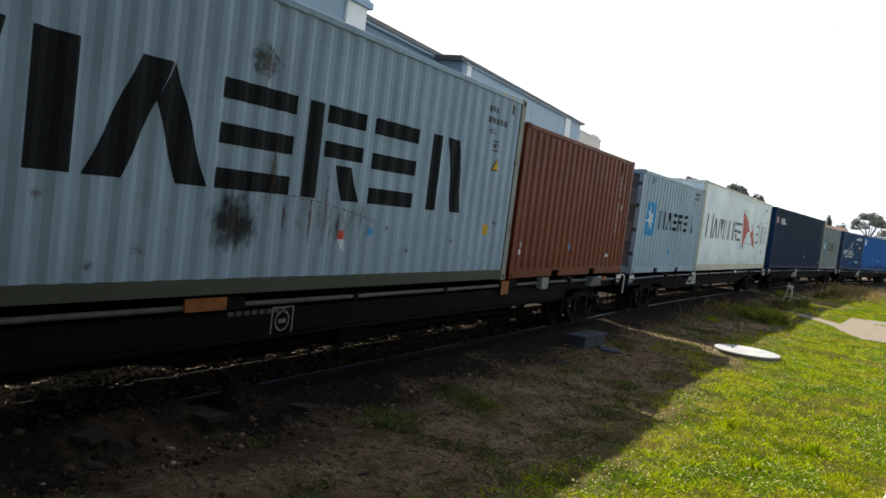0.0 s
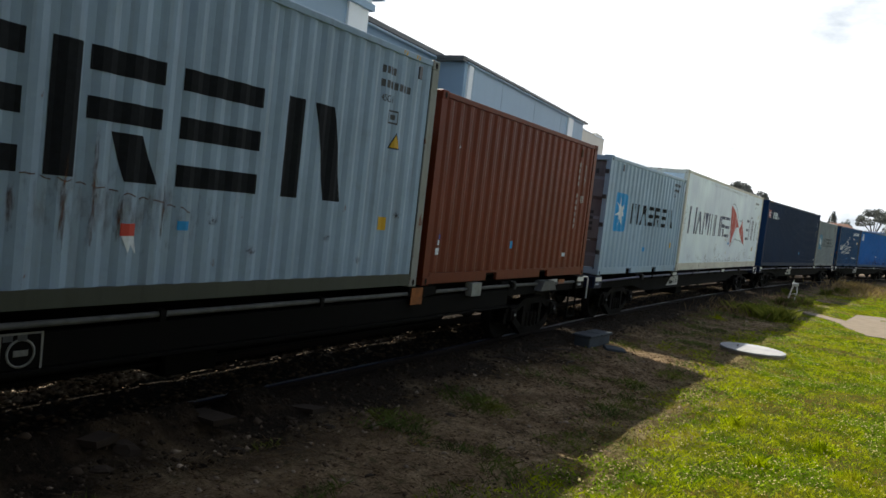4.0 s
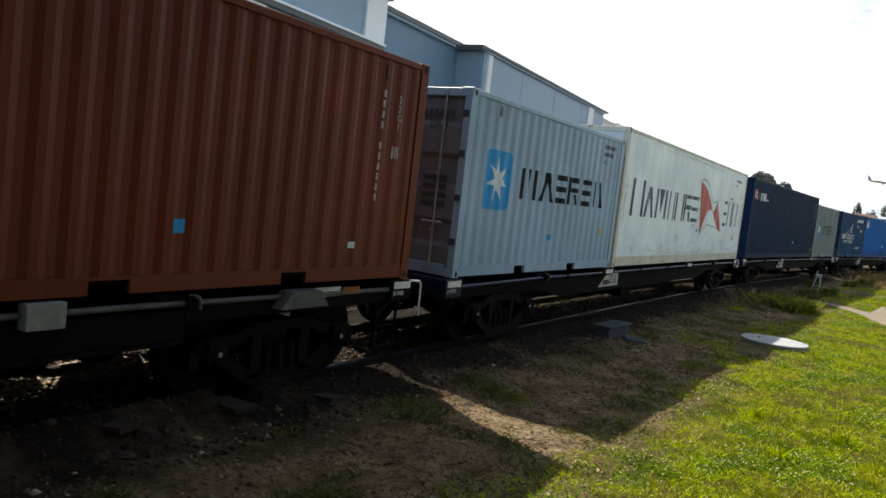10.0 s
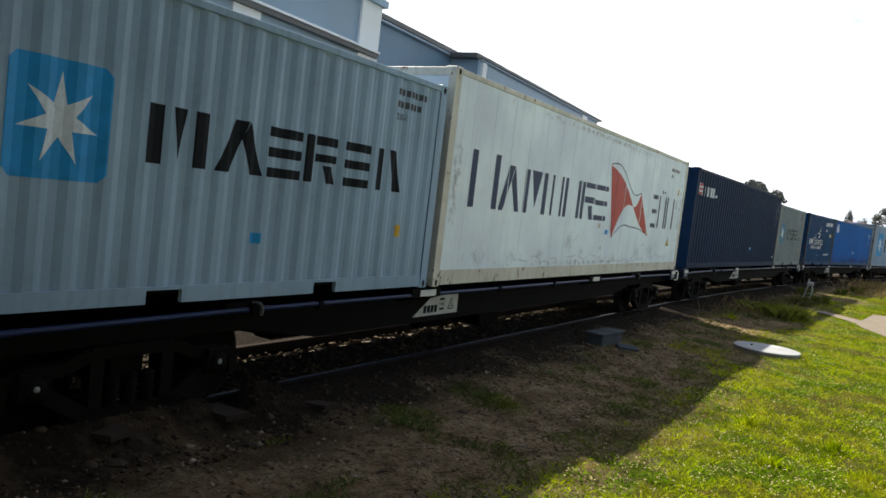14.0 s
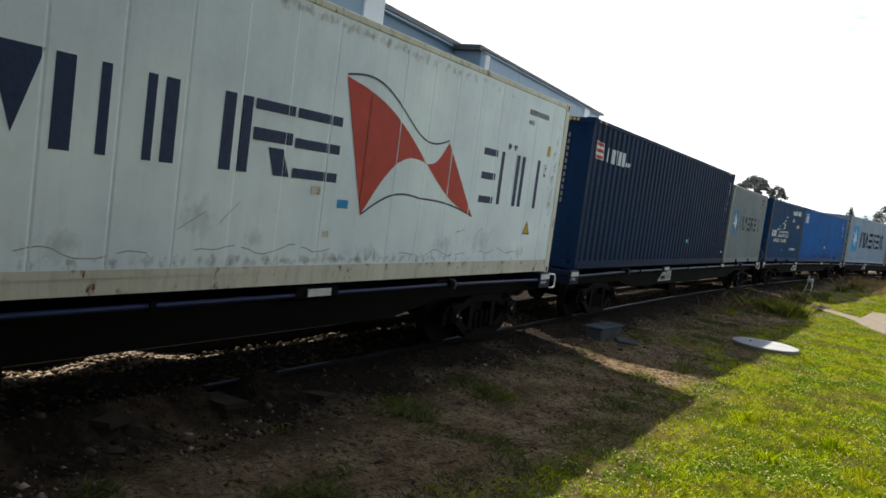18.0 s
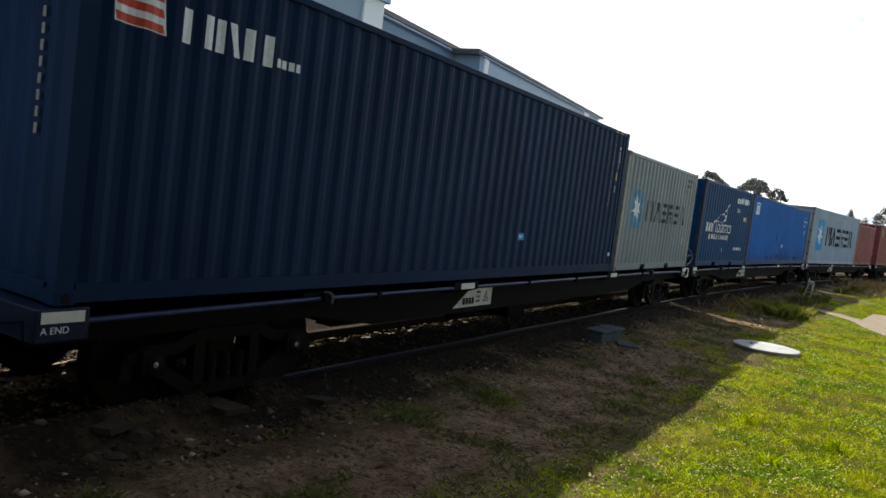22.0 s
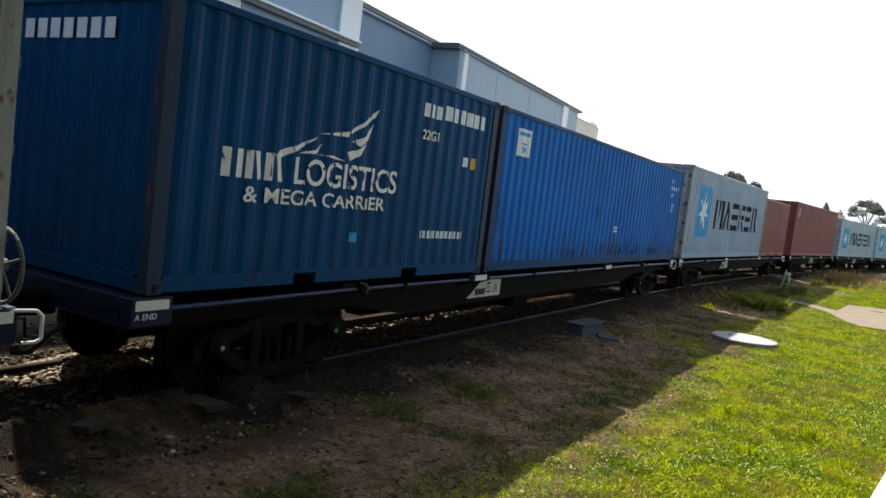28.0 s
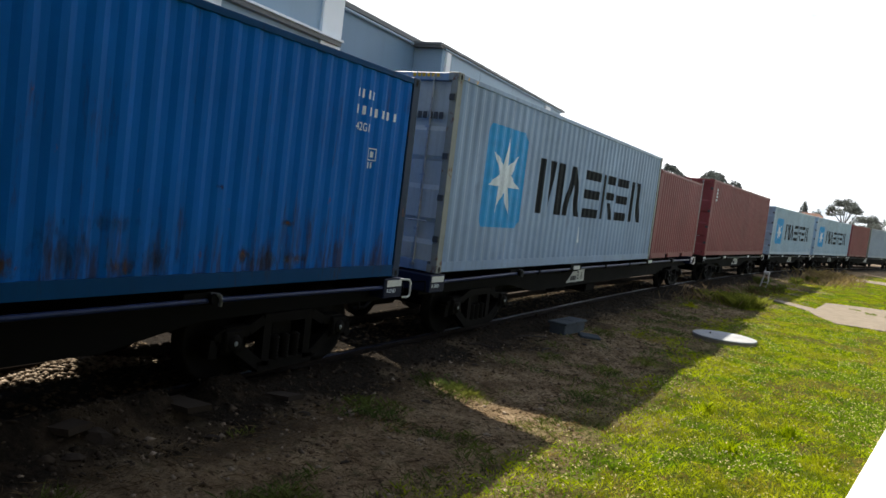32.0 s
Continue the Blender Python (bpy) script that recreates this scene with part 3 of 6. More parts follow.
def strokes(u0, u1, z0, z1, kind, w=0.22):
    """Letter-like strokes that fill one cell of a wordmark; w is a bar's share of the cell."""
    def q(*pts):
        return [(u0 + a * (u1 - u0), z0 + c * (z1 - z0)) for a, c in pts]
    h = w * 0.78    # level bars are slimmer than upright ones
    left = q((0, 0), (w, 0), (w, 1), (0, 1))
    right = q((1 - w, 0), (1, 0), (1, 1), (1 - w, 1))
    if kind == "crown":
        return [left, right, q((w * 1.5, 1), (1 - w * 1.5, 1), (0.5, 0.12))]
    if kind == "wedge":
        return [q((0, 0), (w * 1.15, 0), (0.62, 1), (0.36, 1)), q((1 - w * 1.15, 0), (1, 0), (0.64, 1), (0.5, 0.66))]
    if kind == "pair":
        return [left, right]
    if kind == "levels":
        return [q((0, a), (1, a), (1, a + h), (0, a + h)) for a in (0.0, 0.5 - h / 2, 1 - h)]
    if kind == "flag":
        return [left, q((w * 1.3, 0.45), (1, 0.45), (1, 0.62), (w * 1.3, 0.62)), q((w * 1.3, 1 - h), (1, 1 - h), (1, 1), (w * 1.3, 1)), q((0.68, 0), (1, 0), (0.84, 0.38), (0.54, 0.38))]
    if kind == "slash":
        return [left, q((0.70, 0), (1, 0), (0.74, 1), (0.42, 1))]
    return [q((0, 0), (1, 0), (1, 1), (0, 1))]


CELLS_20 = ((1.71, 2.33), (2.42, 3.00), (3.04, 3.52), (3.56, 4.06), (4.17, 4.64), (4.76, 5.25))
# one stroke kind for each letter of the shipping line's name
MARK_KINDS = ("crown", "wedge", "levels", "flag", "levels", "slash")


def star(u, z, r, inner=0.36, n=7, squash=1.0):
    return [(u + math.sin(k * math.pi / n) * (r if k % 2 == 0 else r * inner) * squash, z + math.cos(k * math.pi / n) * (r if k % 2 == 0 else r * inner)) for k in range(2 * n)]


def star_panel(bx, u0, u1, z0, z1, dulled=False):
    c = min(u1 - u0, z1 - z0) * 0.08
    sq = [(u0 + c, z0), (u1 - c, z0), (u1, z0 + c), (u1, z1 - c), (u1 - c, z1), (u0 + c, z1), (u0, z1 - c), (u0, z0 + c)]
    bx.decal("logo_panel", [sq], INK_SKY_FADED if dulled else INK_SKY, "sky blue square logo panel")
    um, zm, r = (u0 + u1) / 2, (z0 + z1) / 2, (z1 - z0) * 0.4
    pts = star(um, zm, r, 0.36, 7, (u1 - u0) / (z1 - z0))
    fan = [[(um, zm), pts[k], pts[(k + 1) % 14]] for k in range(14)]
    bx.decal("logo_star", fan, INK_WHITE, "white seven-pointed star", 0.005, True)


def lettering(parent, words, size, m, mat, label=""):
    cu = bpy.data.curves.new("lettering", "FONT")
    cu.body, cu.size, cu.extrude = words, size, 0.001
    cu.materials.append(mat)
    ob = new("lettering", cu)
    ob.parent, ob.matrix_basis = parent, m
    return tagged(ob, label) if label else ob


def side_text(bx, words, u, z, size, mat):
    """Words on the near side wall, read from that side."""
    m = Matrix(((0, 0, 1, SIDE_X + 0.004), (1, 0, 0, u - bx.L / 2), (0, 1, 0, z), (0, 0, 0, 1)))
    return lettering(bx.ob, words, size, m, mat)


def fitted_text(bx, words, u0, u1, z, cap, mat):
    """Worn capitals of height cap that fill the stretch from u0 to u1."""
    ob = side_text(bx, words, u0, z, cap / 0.70, mat)
    cu = ob.data
    cu.offset = cap * 0.018
    wide = {"I": 0.32, "M": 1.15, " ": 0.40, "L": 0.72, "E": 0.80}
    own = sum(wide.get(c, 0.92) for c in words) * cap
    cu.space_character = 1.0
    ob.matrix_basis = ob.matrix_basis @ Matrix.Diagonal(((u1 - u0) / own, 1, 1, 1))
    return ob


def bars(u0, u1, z0, z1, n, gap=0.3):
    w = (u1 - u0) / n
    return [rect(u0 + k * w, u0 + (k + 1 - gap) * w, z0, z1) for k in range(n)]


casting_mesh = {}


def casting(mat):
    if mat.name not in casting_mesh:
        b = Build()
        b.box(-0.089, 0.089, -0.081, 0.081, 0.0, 0.118, 0.008)
        for sy in (-1, 1):
            b.prism([(0.034 * math.cos(a * math.tau / 10), 0.055 + 0.034 * math.sin(a * math.tau / 10)) for a in range(10)], "x", 0.0895, 0.091)
        casting_mesh[mat.name] = b.mesh("corner_casting", mat)
    return casting_mesh[mat.name]


# flat dark disc on the solid casting, painted in place of a hole's shade
hole_mesh = Build().prism([(0.028 * math.cos(a * math.tau / 12), 0.055 + 0.042 * math.sin(a * math.tau / 12)) for a in range(12)], "x", 0.0, 0.0035).mesh("hole_shade_disc", HOLE_SHADE)


def container(label, length, height, body, frame_mat, posts, style="dry", rear="wall", group="containers on the train", door_mat=None, pockets=None, foot_mat=None):
    """One container. Its rear end (low y) faces the camera as the train comes on; x+ is the side towards the camera."""
    ob = thing("shipping_container", label, "container", group)
    L2 = length / 2
    zb, zt = 0.155, height - 0.075
    x = SIDE_X
    for sx, nm in ((1, "near"), (-1, "far")):
        b = Build()
        wall_sheet(b, -L2 + 0.13, L2 - 0.13, zb - 0.01, zt + 0.01, lambda y, z, d, sx=sx: (sx * (x - d), y, z), style, 3 if sx > 0 else 1)
        part("side_wall", b, body, ob)
        b = Build().box(sx * (W2 - 0.075), sx * W2, -L2 + 0.16, L2 - 0.16, height - 0.085, height - 0.012, 0.006)
        part("top_rail", b, frame_mat, ob)
        b = Build()
        pocket = length < 7 if pockets is None else pockets
        cuts = [-1.205, -0.845, 0.845, 1.205] if pocket else []
        low = [(-L2 + 0.16, 0.02)]
        for a, c in zip(cuts[::2], cuts[1::2]):
            low += [(a, 0.02), (a, 0.135), (c, 0.135), (c, 0.02)]
        low += [(L2 - 0.16, 0.02), (L2 - 0.16, 0.165), (-L2 + 0.16, 0.165)]
        b.prism(low, "x", sx * (W2 - 0.05), sx * (W2 - 0.004))
        part("bottom_rail", b, foot_mat or frame_mat, ob)
        for sy in (-1, 1):
            b = Build().prism([(sx * W2 - sx * 0.002, sy * L2), (sx * (W2 - 0.11), sy * L2), (sx * (W2 - 0.11), sy * (L2 - 0.05)), (sx * (W2 - 0.03), sy * (L2 - 0.145)), (sx * W2 - sx * 0.002, sy * (L2 - 0.145))], "z", 0.117, height - 0.117)
            part("corner_post", b, posts, ob)
            for z in (0.0, height - 0.118):
                c = part("corner_casting", casting(posts), posts, ob, at=Matrix.Translation((sx * (W2 - 0.086), sy * (L2 - 0.081), z)))
                if sx > 0:
                    part("hole_shade_disc", hole_mesh, HOLE_SHADE, c, at=Matrix.Translation((0.0885, 0, 0)))
    b = Build()
    wall_sheet(b, -L2 + 0.16, L2 - 0.16, -W2 + 0.06, W2 - 0.06, lambda y, z, d: (z, y, height - 0.02 - d * 0.5), "dry")
    part("roof", b, body, ob)
    part("floor", Build().box(-W2 + 0.06, W2 - 0.06, -L2 + 0.1, L2 - 0.1, 0.09, 0.15), STEEL_DARK, ob)
    for sy in (-1, 1):
        part("end_sill", Build().box(-W2 + 0.16, W2 - 0.16, sy * L2, sy * (L2 - 0.09), 0.01, 0.16, 0.006), frame_mat, ob)
        part("end_header", Build().box(-W2 + 0.16, W2 - 0.16, sy * L2, sy * (L2 - 0.09), height - 0.125, height - 0.015, 0.006), frame_mat, ob)
    doors_sy = {"doors": -1, "wall": 1, "none": 0}[rear]
    b = Build()
    wy = -doors_sy or -1
    wall_sheet(b, -W2 + 0.1, W2 - 0.1, 0.15, height - 0.12, lambda y, z, d: (y, wy * (L2 - 0.03 - d), z), "dry" if style == "dry" else style)
    part("end_wall", b, body, ob)
    if style == "reefer":
        part("end_cover", Build().box(-W2 + 0.1, W2 - 0.1, L2 - 0.06, L2 - 0.03, 0.15, height - 0.12), body, ob)
    elif doors_sy:
        dm = door_mat or body
        zs = [0.165, 0.40, 0.47, 0.72, 0.79, 1.20, 1.27, 1.62, 1.69, 2.05, 2.12, height - 0.14]
        for sx in (-1, 1):
            xa, xb = sx * 0.012, sx * (W2 - 0.105)
            b = Build()
            rows = []
            for k, z in enumerate(zs):
                d = 0.03 if (k // 2) % 2 == 0 else 0.075
                rows.append((z, d))
            vs = [(xx, doors_sy * (L2 - d), z) for z, d in rows for xx in (xa, xb)]
            fs = [(2 * k, 2 * k + 1, 2 * k + 3, 2 * k + 2) for k in range(len(rows) - 1)]
            b.add(vs, fs)
            b.box(min(xa, xb), max(xa, xb), min(doors_sy * (L2 - 0.08), doors_sy * (L2 - 0.085)), max(doors_sy * (L2 - 0.08), doors_sy * (L2 - 0.085)), 0.16, height - 0.13)
            leaf = part("door", b, dm, ob, "ribbed steel door leaf")
            for f in (0.30, 0.72):
                xr = sx * (W2 - 0.1) * f
                bar = Build().cyl((xr, doors_sy * (L2 - 0.008), 0.06), (xr, doors_sy * (L2 - 0.008), height - 0.05), 0.017, 8)
                for z in (0.09, height - 0.1, 0.62, 1.4, 2.1):
                    bar.box(xr - 0.032, xr + 0.032, doors_sy * L2 - 0.03, doors_sy * L2 + 0.012, z - 0.018, z + 0.018)
                bar.box(xr - 0.02 * sx - 0.17, xr - 0.02 * sx + 0.17, doors_sy * (L2 + 0.006) - 0.012, doors_sy * (L2 + 0.006) + 0.012, 0.625 + 0.14 * f, 0.645 + 0.14 * f, 0.006)
                part("locking_bar", bar, ROD, leaf, "zinc locking bar with handle")
            for z in (0.45, 1.05, 1.65, height - 0.4):
                part("hinge", Build().box(sx * (W2 - 0.11), sx * (W2 - 0.02), doors_sy * (L2 + 0.012) - 0.014, doors_sy * (L2 + 0.012) + 0.014, z, z + 0.09, 0.004), INK_GREY, leaf)
    return Box(ob, length, height, style)


L20, L40, HC, STD = 6.058, 12.192, 2.896, 2.591


def size_code(bx, words, u, z, size, mat, lines=((0.52, 6), (0.62, 7)), gap=0.25):
    """A size code in letters; the owner's serial above it as bars."""
    for k, (w, n) in enumerate(lines):
        bx.decal("serial_bar", bars(u, u + w, z + (k + 1) * size * 1.9, z + (k + 1) * size * 1.9 + size, n, gap), mat)
    side_text(bx, words, u, z, size * 1.35, mat)


def warning(bx, u, z, h=0.2):
    bx.decal("warning_label", [[(u - h * 0.6, z), (u + h * 0.6, z), (u, z + h)]], INK, "", 0.003)
    bx.decal("warning_face", [[(u - h * 0.46, z + h * 0.08), (u + h * 0.46, z + h * 0.08), (u, z + h * 0.85)]], INK_YELLOW, "yellow warning triangle", 0.005)


def sticker(bx, u, z, w, h, mat, label=""):
    bx.decal("sticker", [rect(u - w / 2, u + w / 2, z - h / 2, z + h / 2)], mat, label, 0.005)


def lashing_hook(bx, u, z, mat):
    part("lashing_hook", Build().box(SIDE_X - 0.01, SIDE_X + 0.012, u - bx.L / 2 - 0.035, u - bx.L / 2 + 0.035, z - 0.075, z + 0.075, 0.005), mat, bx.ob, "lashing bracket under the top rail")


def hazard_strip(bx, u0, u1, z):
    n = int((u1 - u0) / 0.07)
    bx.decal("hazard_stripe", [[(u0 + k * 0.07, z), (u0 + k * 0.07 + 0.035, z), (u0 + k * 0.07 + 0.065, z + 0.05), (u0 + k * 0.07 + 0.03, z + 0.05)] for k in range(n)], INK_YELLOW, "yellow hazard stripes", 0.014)


def blot(u, z, rx, rz, seed, n=22):
    """An uneven round patch."""
    rnd = random.Random(seed)
    ph = [rnd.uniform(0, 6.28) for _ in range(4)]
    out = []
    for k in range(n):
        a = k * math.tau / n
        w = 1 + 0.16 * math.sin(3 * a + ph[0]) + 0.12 * math.sin(5 * a + ph[1]) + 0.1 * math.sin(9 * a + ph[2])
        out.append((u + rx * w * math.cos(a), z + rz * w * math.sin(a)))
    return out


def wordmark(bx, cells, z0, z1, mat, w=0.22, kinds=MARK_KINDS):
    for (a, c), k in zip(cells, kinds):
        bx.decal("wordmark_stroke", strokes(a, c, z0, z1, k, w), mat)


boxes = []      # (container, its rear end along the train)


def make_containers():
    # first wagon
    k = container("old light grey forty-foot container with black letter-like wordmark, rust streaked", L40, HC, PAINT_GREY_OLD, PAINT_GREY_OLD, PAINT_POST, foot_mat=PAINT_OLIVE)
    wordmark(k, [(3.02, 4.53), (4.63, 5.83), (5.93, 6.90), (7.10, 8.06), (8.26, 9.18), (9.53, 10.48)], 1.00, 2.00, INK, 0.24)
    size_code(k, "45G1", 11.02, 2.22, 0.085, INK_GREY, ((0.62, 7), (0.30, 4)))
    k.decal("class_box", [rect(11.22, 11.40, 1.98, 2.0), rect(11.22, 11.40, 2.12, 2.14), rect(11.22, 11.24, 1.98, 2.14), rect(11.38, 11.40, 1.98, 2.14), rect(11.27, 11.35, 2.03, 2.09)], INK_GREY)
    warning(k, 11.40, 1.69, 0.2)
    sticker(k, 11.31, 0.79, 0.13, 0.16, INK_YELLOW, "small yellow label")
    sticker(k, 7.83, 0.62, 0.15, 0.1, INK_RED, "torn red sticker")
    k.decal("sticker", [[(7.77, 0.57), (7.9, 0.57), (7.93, 0.42), (7.87, 0.5), (7.84, 0.43)]], INK_WHITE, "torn white sticker", 0.005)
    sticker(k, 8.37, 0.67, 0.13, 0.08, INK_SKY, "small blue sticker")
    k.decal("scorch_mark", [rect(5.75, 6.68, 0.28, 1.12)], stain_mat("soot stain", (0.012, 0.012, 0.012), (6.21 - L40 / 2, 0.70), (0.42, 0.40), (8, 12, 6.0), 0.34, 0.72, 0.92, 0.6), "dark scorched patch")
    k.decal("rust_bloom", [rect(6.3, 9.4, 0.16, 1.12)], stain_mat("thin rust", (0.20, 0.105, 0.05), (7.75 - L40 / 2, 0.78), (1.5, 0.42), (10, 14, 5.0), 0.52, 0.80, 0.5, 0.2), "thin brown rust bloom", 0.002)
    for u, z in ((4.3, 0.83), (5.2, 0.42), (4.75, 0.30), (9.2, 0.45), (10.3, 0.6), (3.2, 0.5), (11.6, 0.9), (10.9, 0.35), (8.7, 0.72)):
        k.decal("rust_speck", [rect(u - 0.09, u + 0.09, z - 0.05, z + 0.06)], stain_mat("rust speck", (0.14, 0.06, 0.025), (u - L40 / 2, z), (0.09, 0.055), (30, 36, 36), 0.46, 0.70, 0.7, 0.25), "rust speck", 0.004)
    k.decal("label_scar", [[(6.15, 2.24), (6.41, 2.03), (6.67, 2.24), (6.41, 2.45)]], stain_mat("worn label glue", (0.10, 0.10, 0.085), (6.41 - L40 / 2, 2.24), (0.27, 0.21), (12, 16, 16), 0.36, 0.60, 0.75, 0.3), "worn diamond label scar")
    rnd = random.Random(11)
    for u, z0, z1, w in ((6.66, 0.9, 1.6, 0.05), (7.26, 0.3, 1.25, 0.03), (7.50, 0.35, 1.5, 0.03), (8.16, 0.5, 1.05, 0.03), (6.88, 0.55, 1.0, 0.03), (7.74, 0.5, 0.95, 0.03)):
        k.decal("rust_run", [rect(u - w, u + w, z0, z1)], stain_mat("brown rust run", (0.13, 0.055, 0.025), (u - L40 / 2, (z0 + z1) / 2), (w, (z1 - z0) / 2), (6, 50, 9.0), 0.42, 0.70, 0.85, 0.25), "brown rust run", 0.004)
    jag = random.Random(3)
    tear = [(6.92 + 0.04 * i, 1.0 - 0.0032 * i - 0.00006 * i * i + jag.uniform(-0.014, 0.014)) for i in range(40)]
    k.decal("rust_edge", [[p, q, (q[0], q[1] + 0.010), (p[0], p[1] + 0.008)] for i, (p, q) in enumerate(zip(tear, tear[1:])) if i % 7 not in (3, 6)], PAINT_POST_RUST, "rusty edge of a repaired patch", 0.004, True)
    hazard_strip(k, 11.2, 11.85, HC - 0.075)
    lashing_hook(k, 11.78, 2.68, PAINT_DOOR)
    boxes.append((k, -12.19, 0.05))
    k = container("red-brown twenty-foot container with small white labels", L20, STD, PAINT_BROWN, PAINT_BROWN, PAINT_BROWN)
    sticker(k, 0.35, 0.66, 0.07, 0.07, plain("deep blue label", (0.02, 0.06, 0.3), 0.5, 0, 0.1, 5, 0))
    sticker(k, 0.33, 0.58, 0.07, 0.07, INK_WHITE)
    sticker(k, 0.32, 0.46, 0.12, 0.09, INK_WHITE)
    sticker(k, 2.62, 0.57, 0.13, 0.12, INK_SKY, "blue square sticker")
    sticker(k, 4.93, 0.41, 0.09, 0.07, INK_WHITE)
    sticker(k, 0.63, 1.91, 0.04, 0.04, INK_WHITE)
    k.decal("serial_bar", [rect(5.235, 5.268, 2.17 - 0.117 * (i + 1) + 0.035, 2.17 - 0.117 * i) for i in range(11) if i != 4] + bars(5.49, 5.61, 1.42, 1.56, 3, 0.4), INK_SERIAL)
    for i, ch in enumerate("22G1"):
        side_text(k, ch, 5.52, 2.06 - i * 0.105, 0.12, INK_SERIAL)
    lashing_hook(k, 5.27, 2.36, PAINT_POST_RUST)
    boxes.append((k, 0.15, 0.05))
    # second wagon
    k = container("light grey twenty-foot container, star panel and black letter-like wordmark, grey doors", L20, STD, PAINT_GREY, PAINT_GREY, PAINT_GREY, rear="doors", door_mat=PAINT_DOOR)
    star_panel(k, 0.59, 1.38, 0.98, 1.84)
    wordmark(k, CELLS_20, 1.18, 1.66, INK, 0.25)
    sticker(k, 2.99, 0.59, 0.12, 0.1, INK_SKY, "small blue sticker")
    sticker(k, 5.29, 0.72, 0.11, 0.14, INK_YELLOW, "small yellow label")
    size_code(k, "22G1", 5.02, 2.03, 0.075, INK_GREY)
    lashing_hook(k, 0.85, 2.39, PAINT_DOOR)
    lp = part("door_logo", Build().box(-0.48, -0.27, -3.037, -3.035, 1.42, 1.74), INK_SKY, k.ob, "small blue door logo panel")
    part("door_star", Build().prism(star(-0.375, 1.60, 0.10), "y", -3.04, -3.0375), INK_WHITE, lp)
    bar_parts("door_bar", [(0.35 + 0.09 * i, 0.42 + 0.09 * i, -3.014, -3.012, 2.18, 2.28) for i in range(7)] + [(0.55, 0.95, -3.014, -3.012, 0.95 + 0.12 * i, 1.02 + 0.12 * i) for i in range(4)], INK_GREY, k.ob)
    lettering(k.ob, "22G1", 0.15, Matrix(((1, 0, 0, 0.55), (0, 0, -1, -3.016), (0, 1, 0, 2.03), (0, 0, 0, 1))), INK_GREY)
    part("door_label", Build().box(-0.45, -0.25, -3.03, -3.027, 0.2, 0.29), ORANGE, k.ob, "orange door label")
    boxes.append((k, 7.32, 0.0))
    k = container("white forty-foot refrigerated container, navy letter-like strokes and red sail logo", L40, HC, PAINT_WHITE, PAINT_CREAM, PAINT_CREAM, style="reefer", pockets=False)
    wordmark(k, [(0.68, 1.53)], 1.10, 1.90, INK_NAVY, 0.19, ("pair",))
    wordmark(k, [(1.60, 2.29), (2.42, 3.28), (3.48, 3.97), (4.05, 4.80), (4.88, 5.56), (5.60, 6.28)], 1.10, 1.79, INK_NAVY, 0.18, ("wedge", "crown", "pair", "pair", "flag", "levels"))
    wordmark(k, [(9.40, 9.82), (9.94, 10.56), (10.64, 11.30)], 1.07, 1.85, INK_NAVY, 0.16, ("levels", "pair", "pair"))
    k.decal("wordmark_stroke", [blot(10.16, 1.95, 0.055, 0.045, 1), blot(10.36, 1.95, 0.055, 0.045, 2)], INK_NAVY)

    def arc(a, c, sag, n=10):
        return [(a[0] + (c[0] - a[0]) * t / n, a[1] + (c[1] - a[1]) * t / n + sag * math.sin(math.pi * t / n)) for t in range(n + 1)]
    upper = arc((6.27, 2.23), (7.98, 1.47), 0.16) + arc((7.98, 1.47), (6.76, 0.78), 0.30)[1:]
    lower = arc((7.98, 1.47), (8.45, 1.80), -0.10) + arc((8.45, 1.80), (9.28, 0.86), 0.0)[1:] + arc((9.28, 0.86), (7.98, 1.47), -0.10)[1:-1]
    k.decal("sail_logo", [upper, lower], INK_RED, "red sail-shaped logo")
    outline = []
    for a, c, sag in (((6.27, 2.24), (7.45, 1.98), 0.16), ((7.45, 1.98), (8.45, 1.81), -0.16), ((6.76, 0.77), (7.9, 1.02), 0.13), ((7.9, 1.02), (9.28, 0.85), 0.05)):
        pts = arc(a, c, sag)
        outline += [[p, q, (q[0], q[1] + 0.022), (p[0], p[1] + 0.022)] for p, q in zip(pts, pts[1:])]
    k.decal("logo_outline", outline[:20], INK_NAVY, "", 0.003, True)
    k.decal("logo_outline", outline[20:], INK_NAVY, "", 0.003, True)
    warning(k, 11.10, 0.64, 0.22)
    sticker(k, 11.57, 2.03, 0.12, 0.17, INK_YELLOW, "yellow label")
    sticker(k, 6.43, 0.88, 0.18, 0.09, INK_SKY, "torn blue sticker")
    sticker(k, 5.98, 1.0, 0.14, 0.09, PAINT_CREAM)
    sticker(k, 6.2, 0.55, 0.1, 0.07, PAINT_CREAM)
    k.decal("class_box", [rect(11.45, 11.58, 1.69, 1.70), rect(11.45, 11.58, 1.79, 1.80), rect(11.45, 11.46, 1.69, 1.80), rect(11.57, 11.58, 1.69, 1.80), rect(11.49, 11.54, 1.725, 1.765)] + bars(11.47, 11.56, 1.60, 1.66, 2), INK_GREY)
    size_code(k, "45R1", 10.68, 2.36, 0.08, INK_GREY, ((0.72, 9),))
    rnd = random.Random(5)
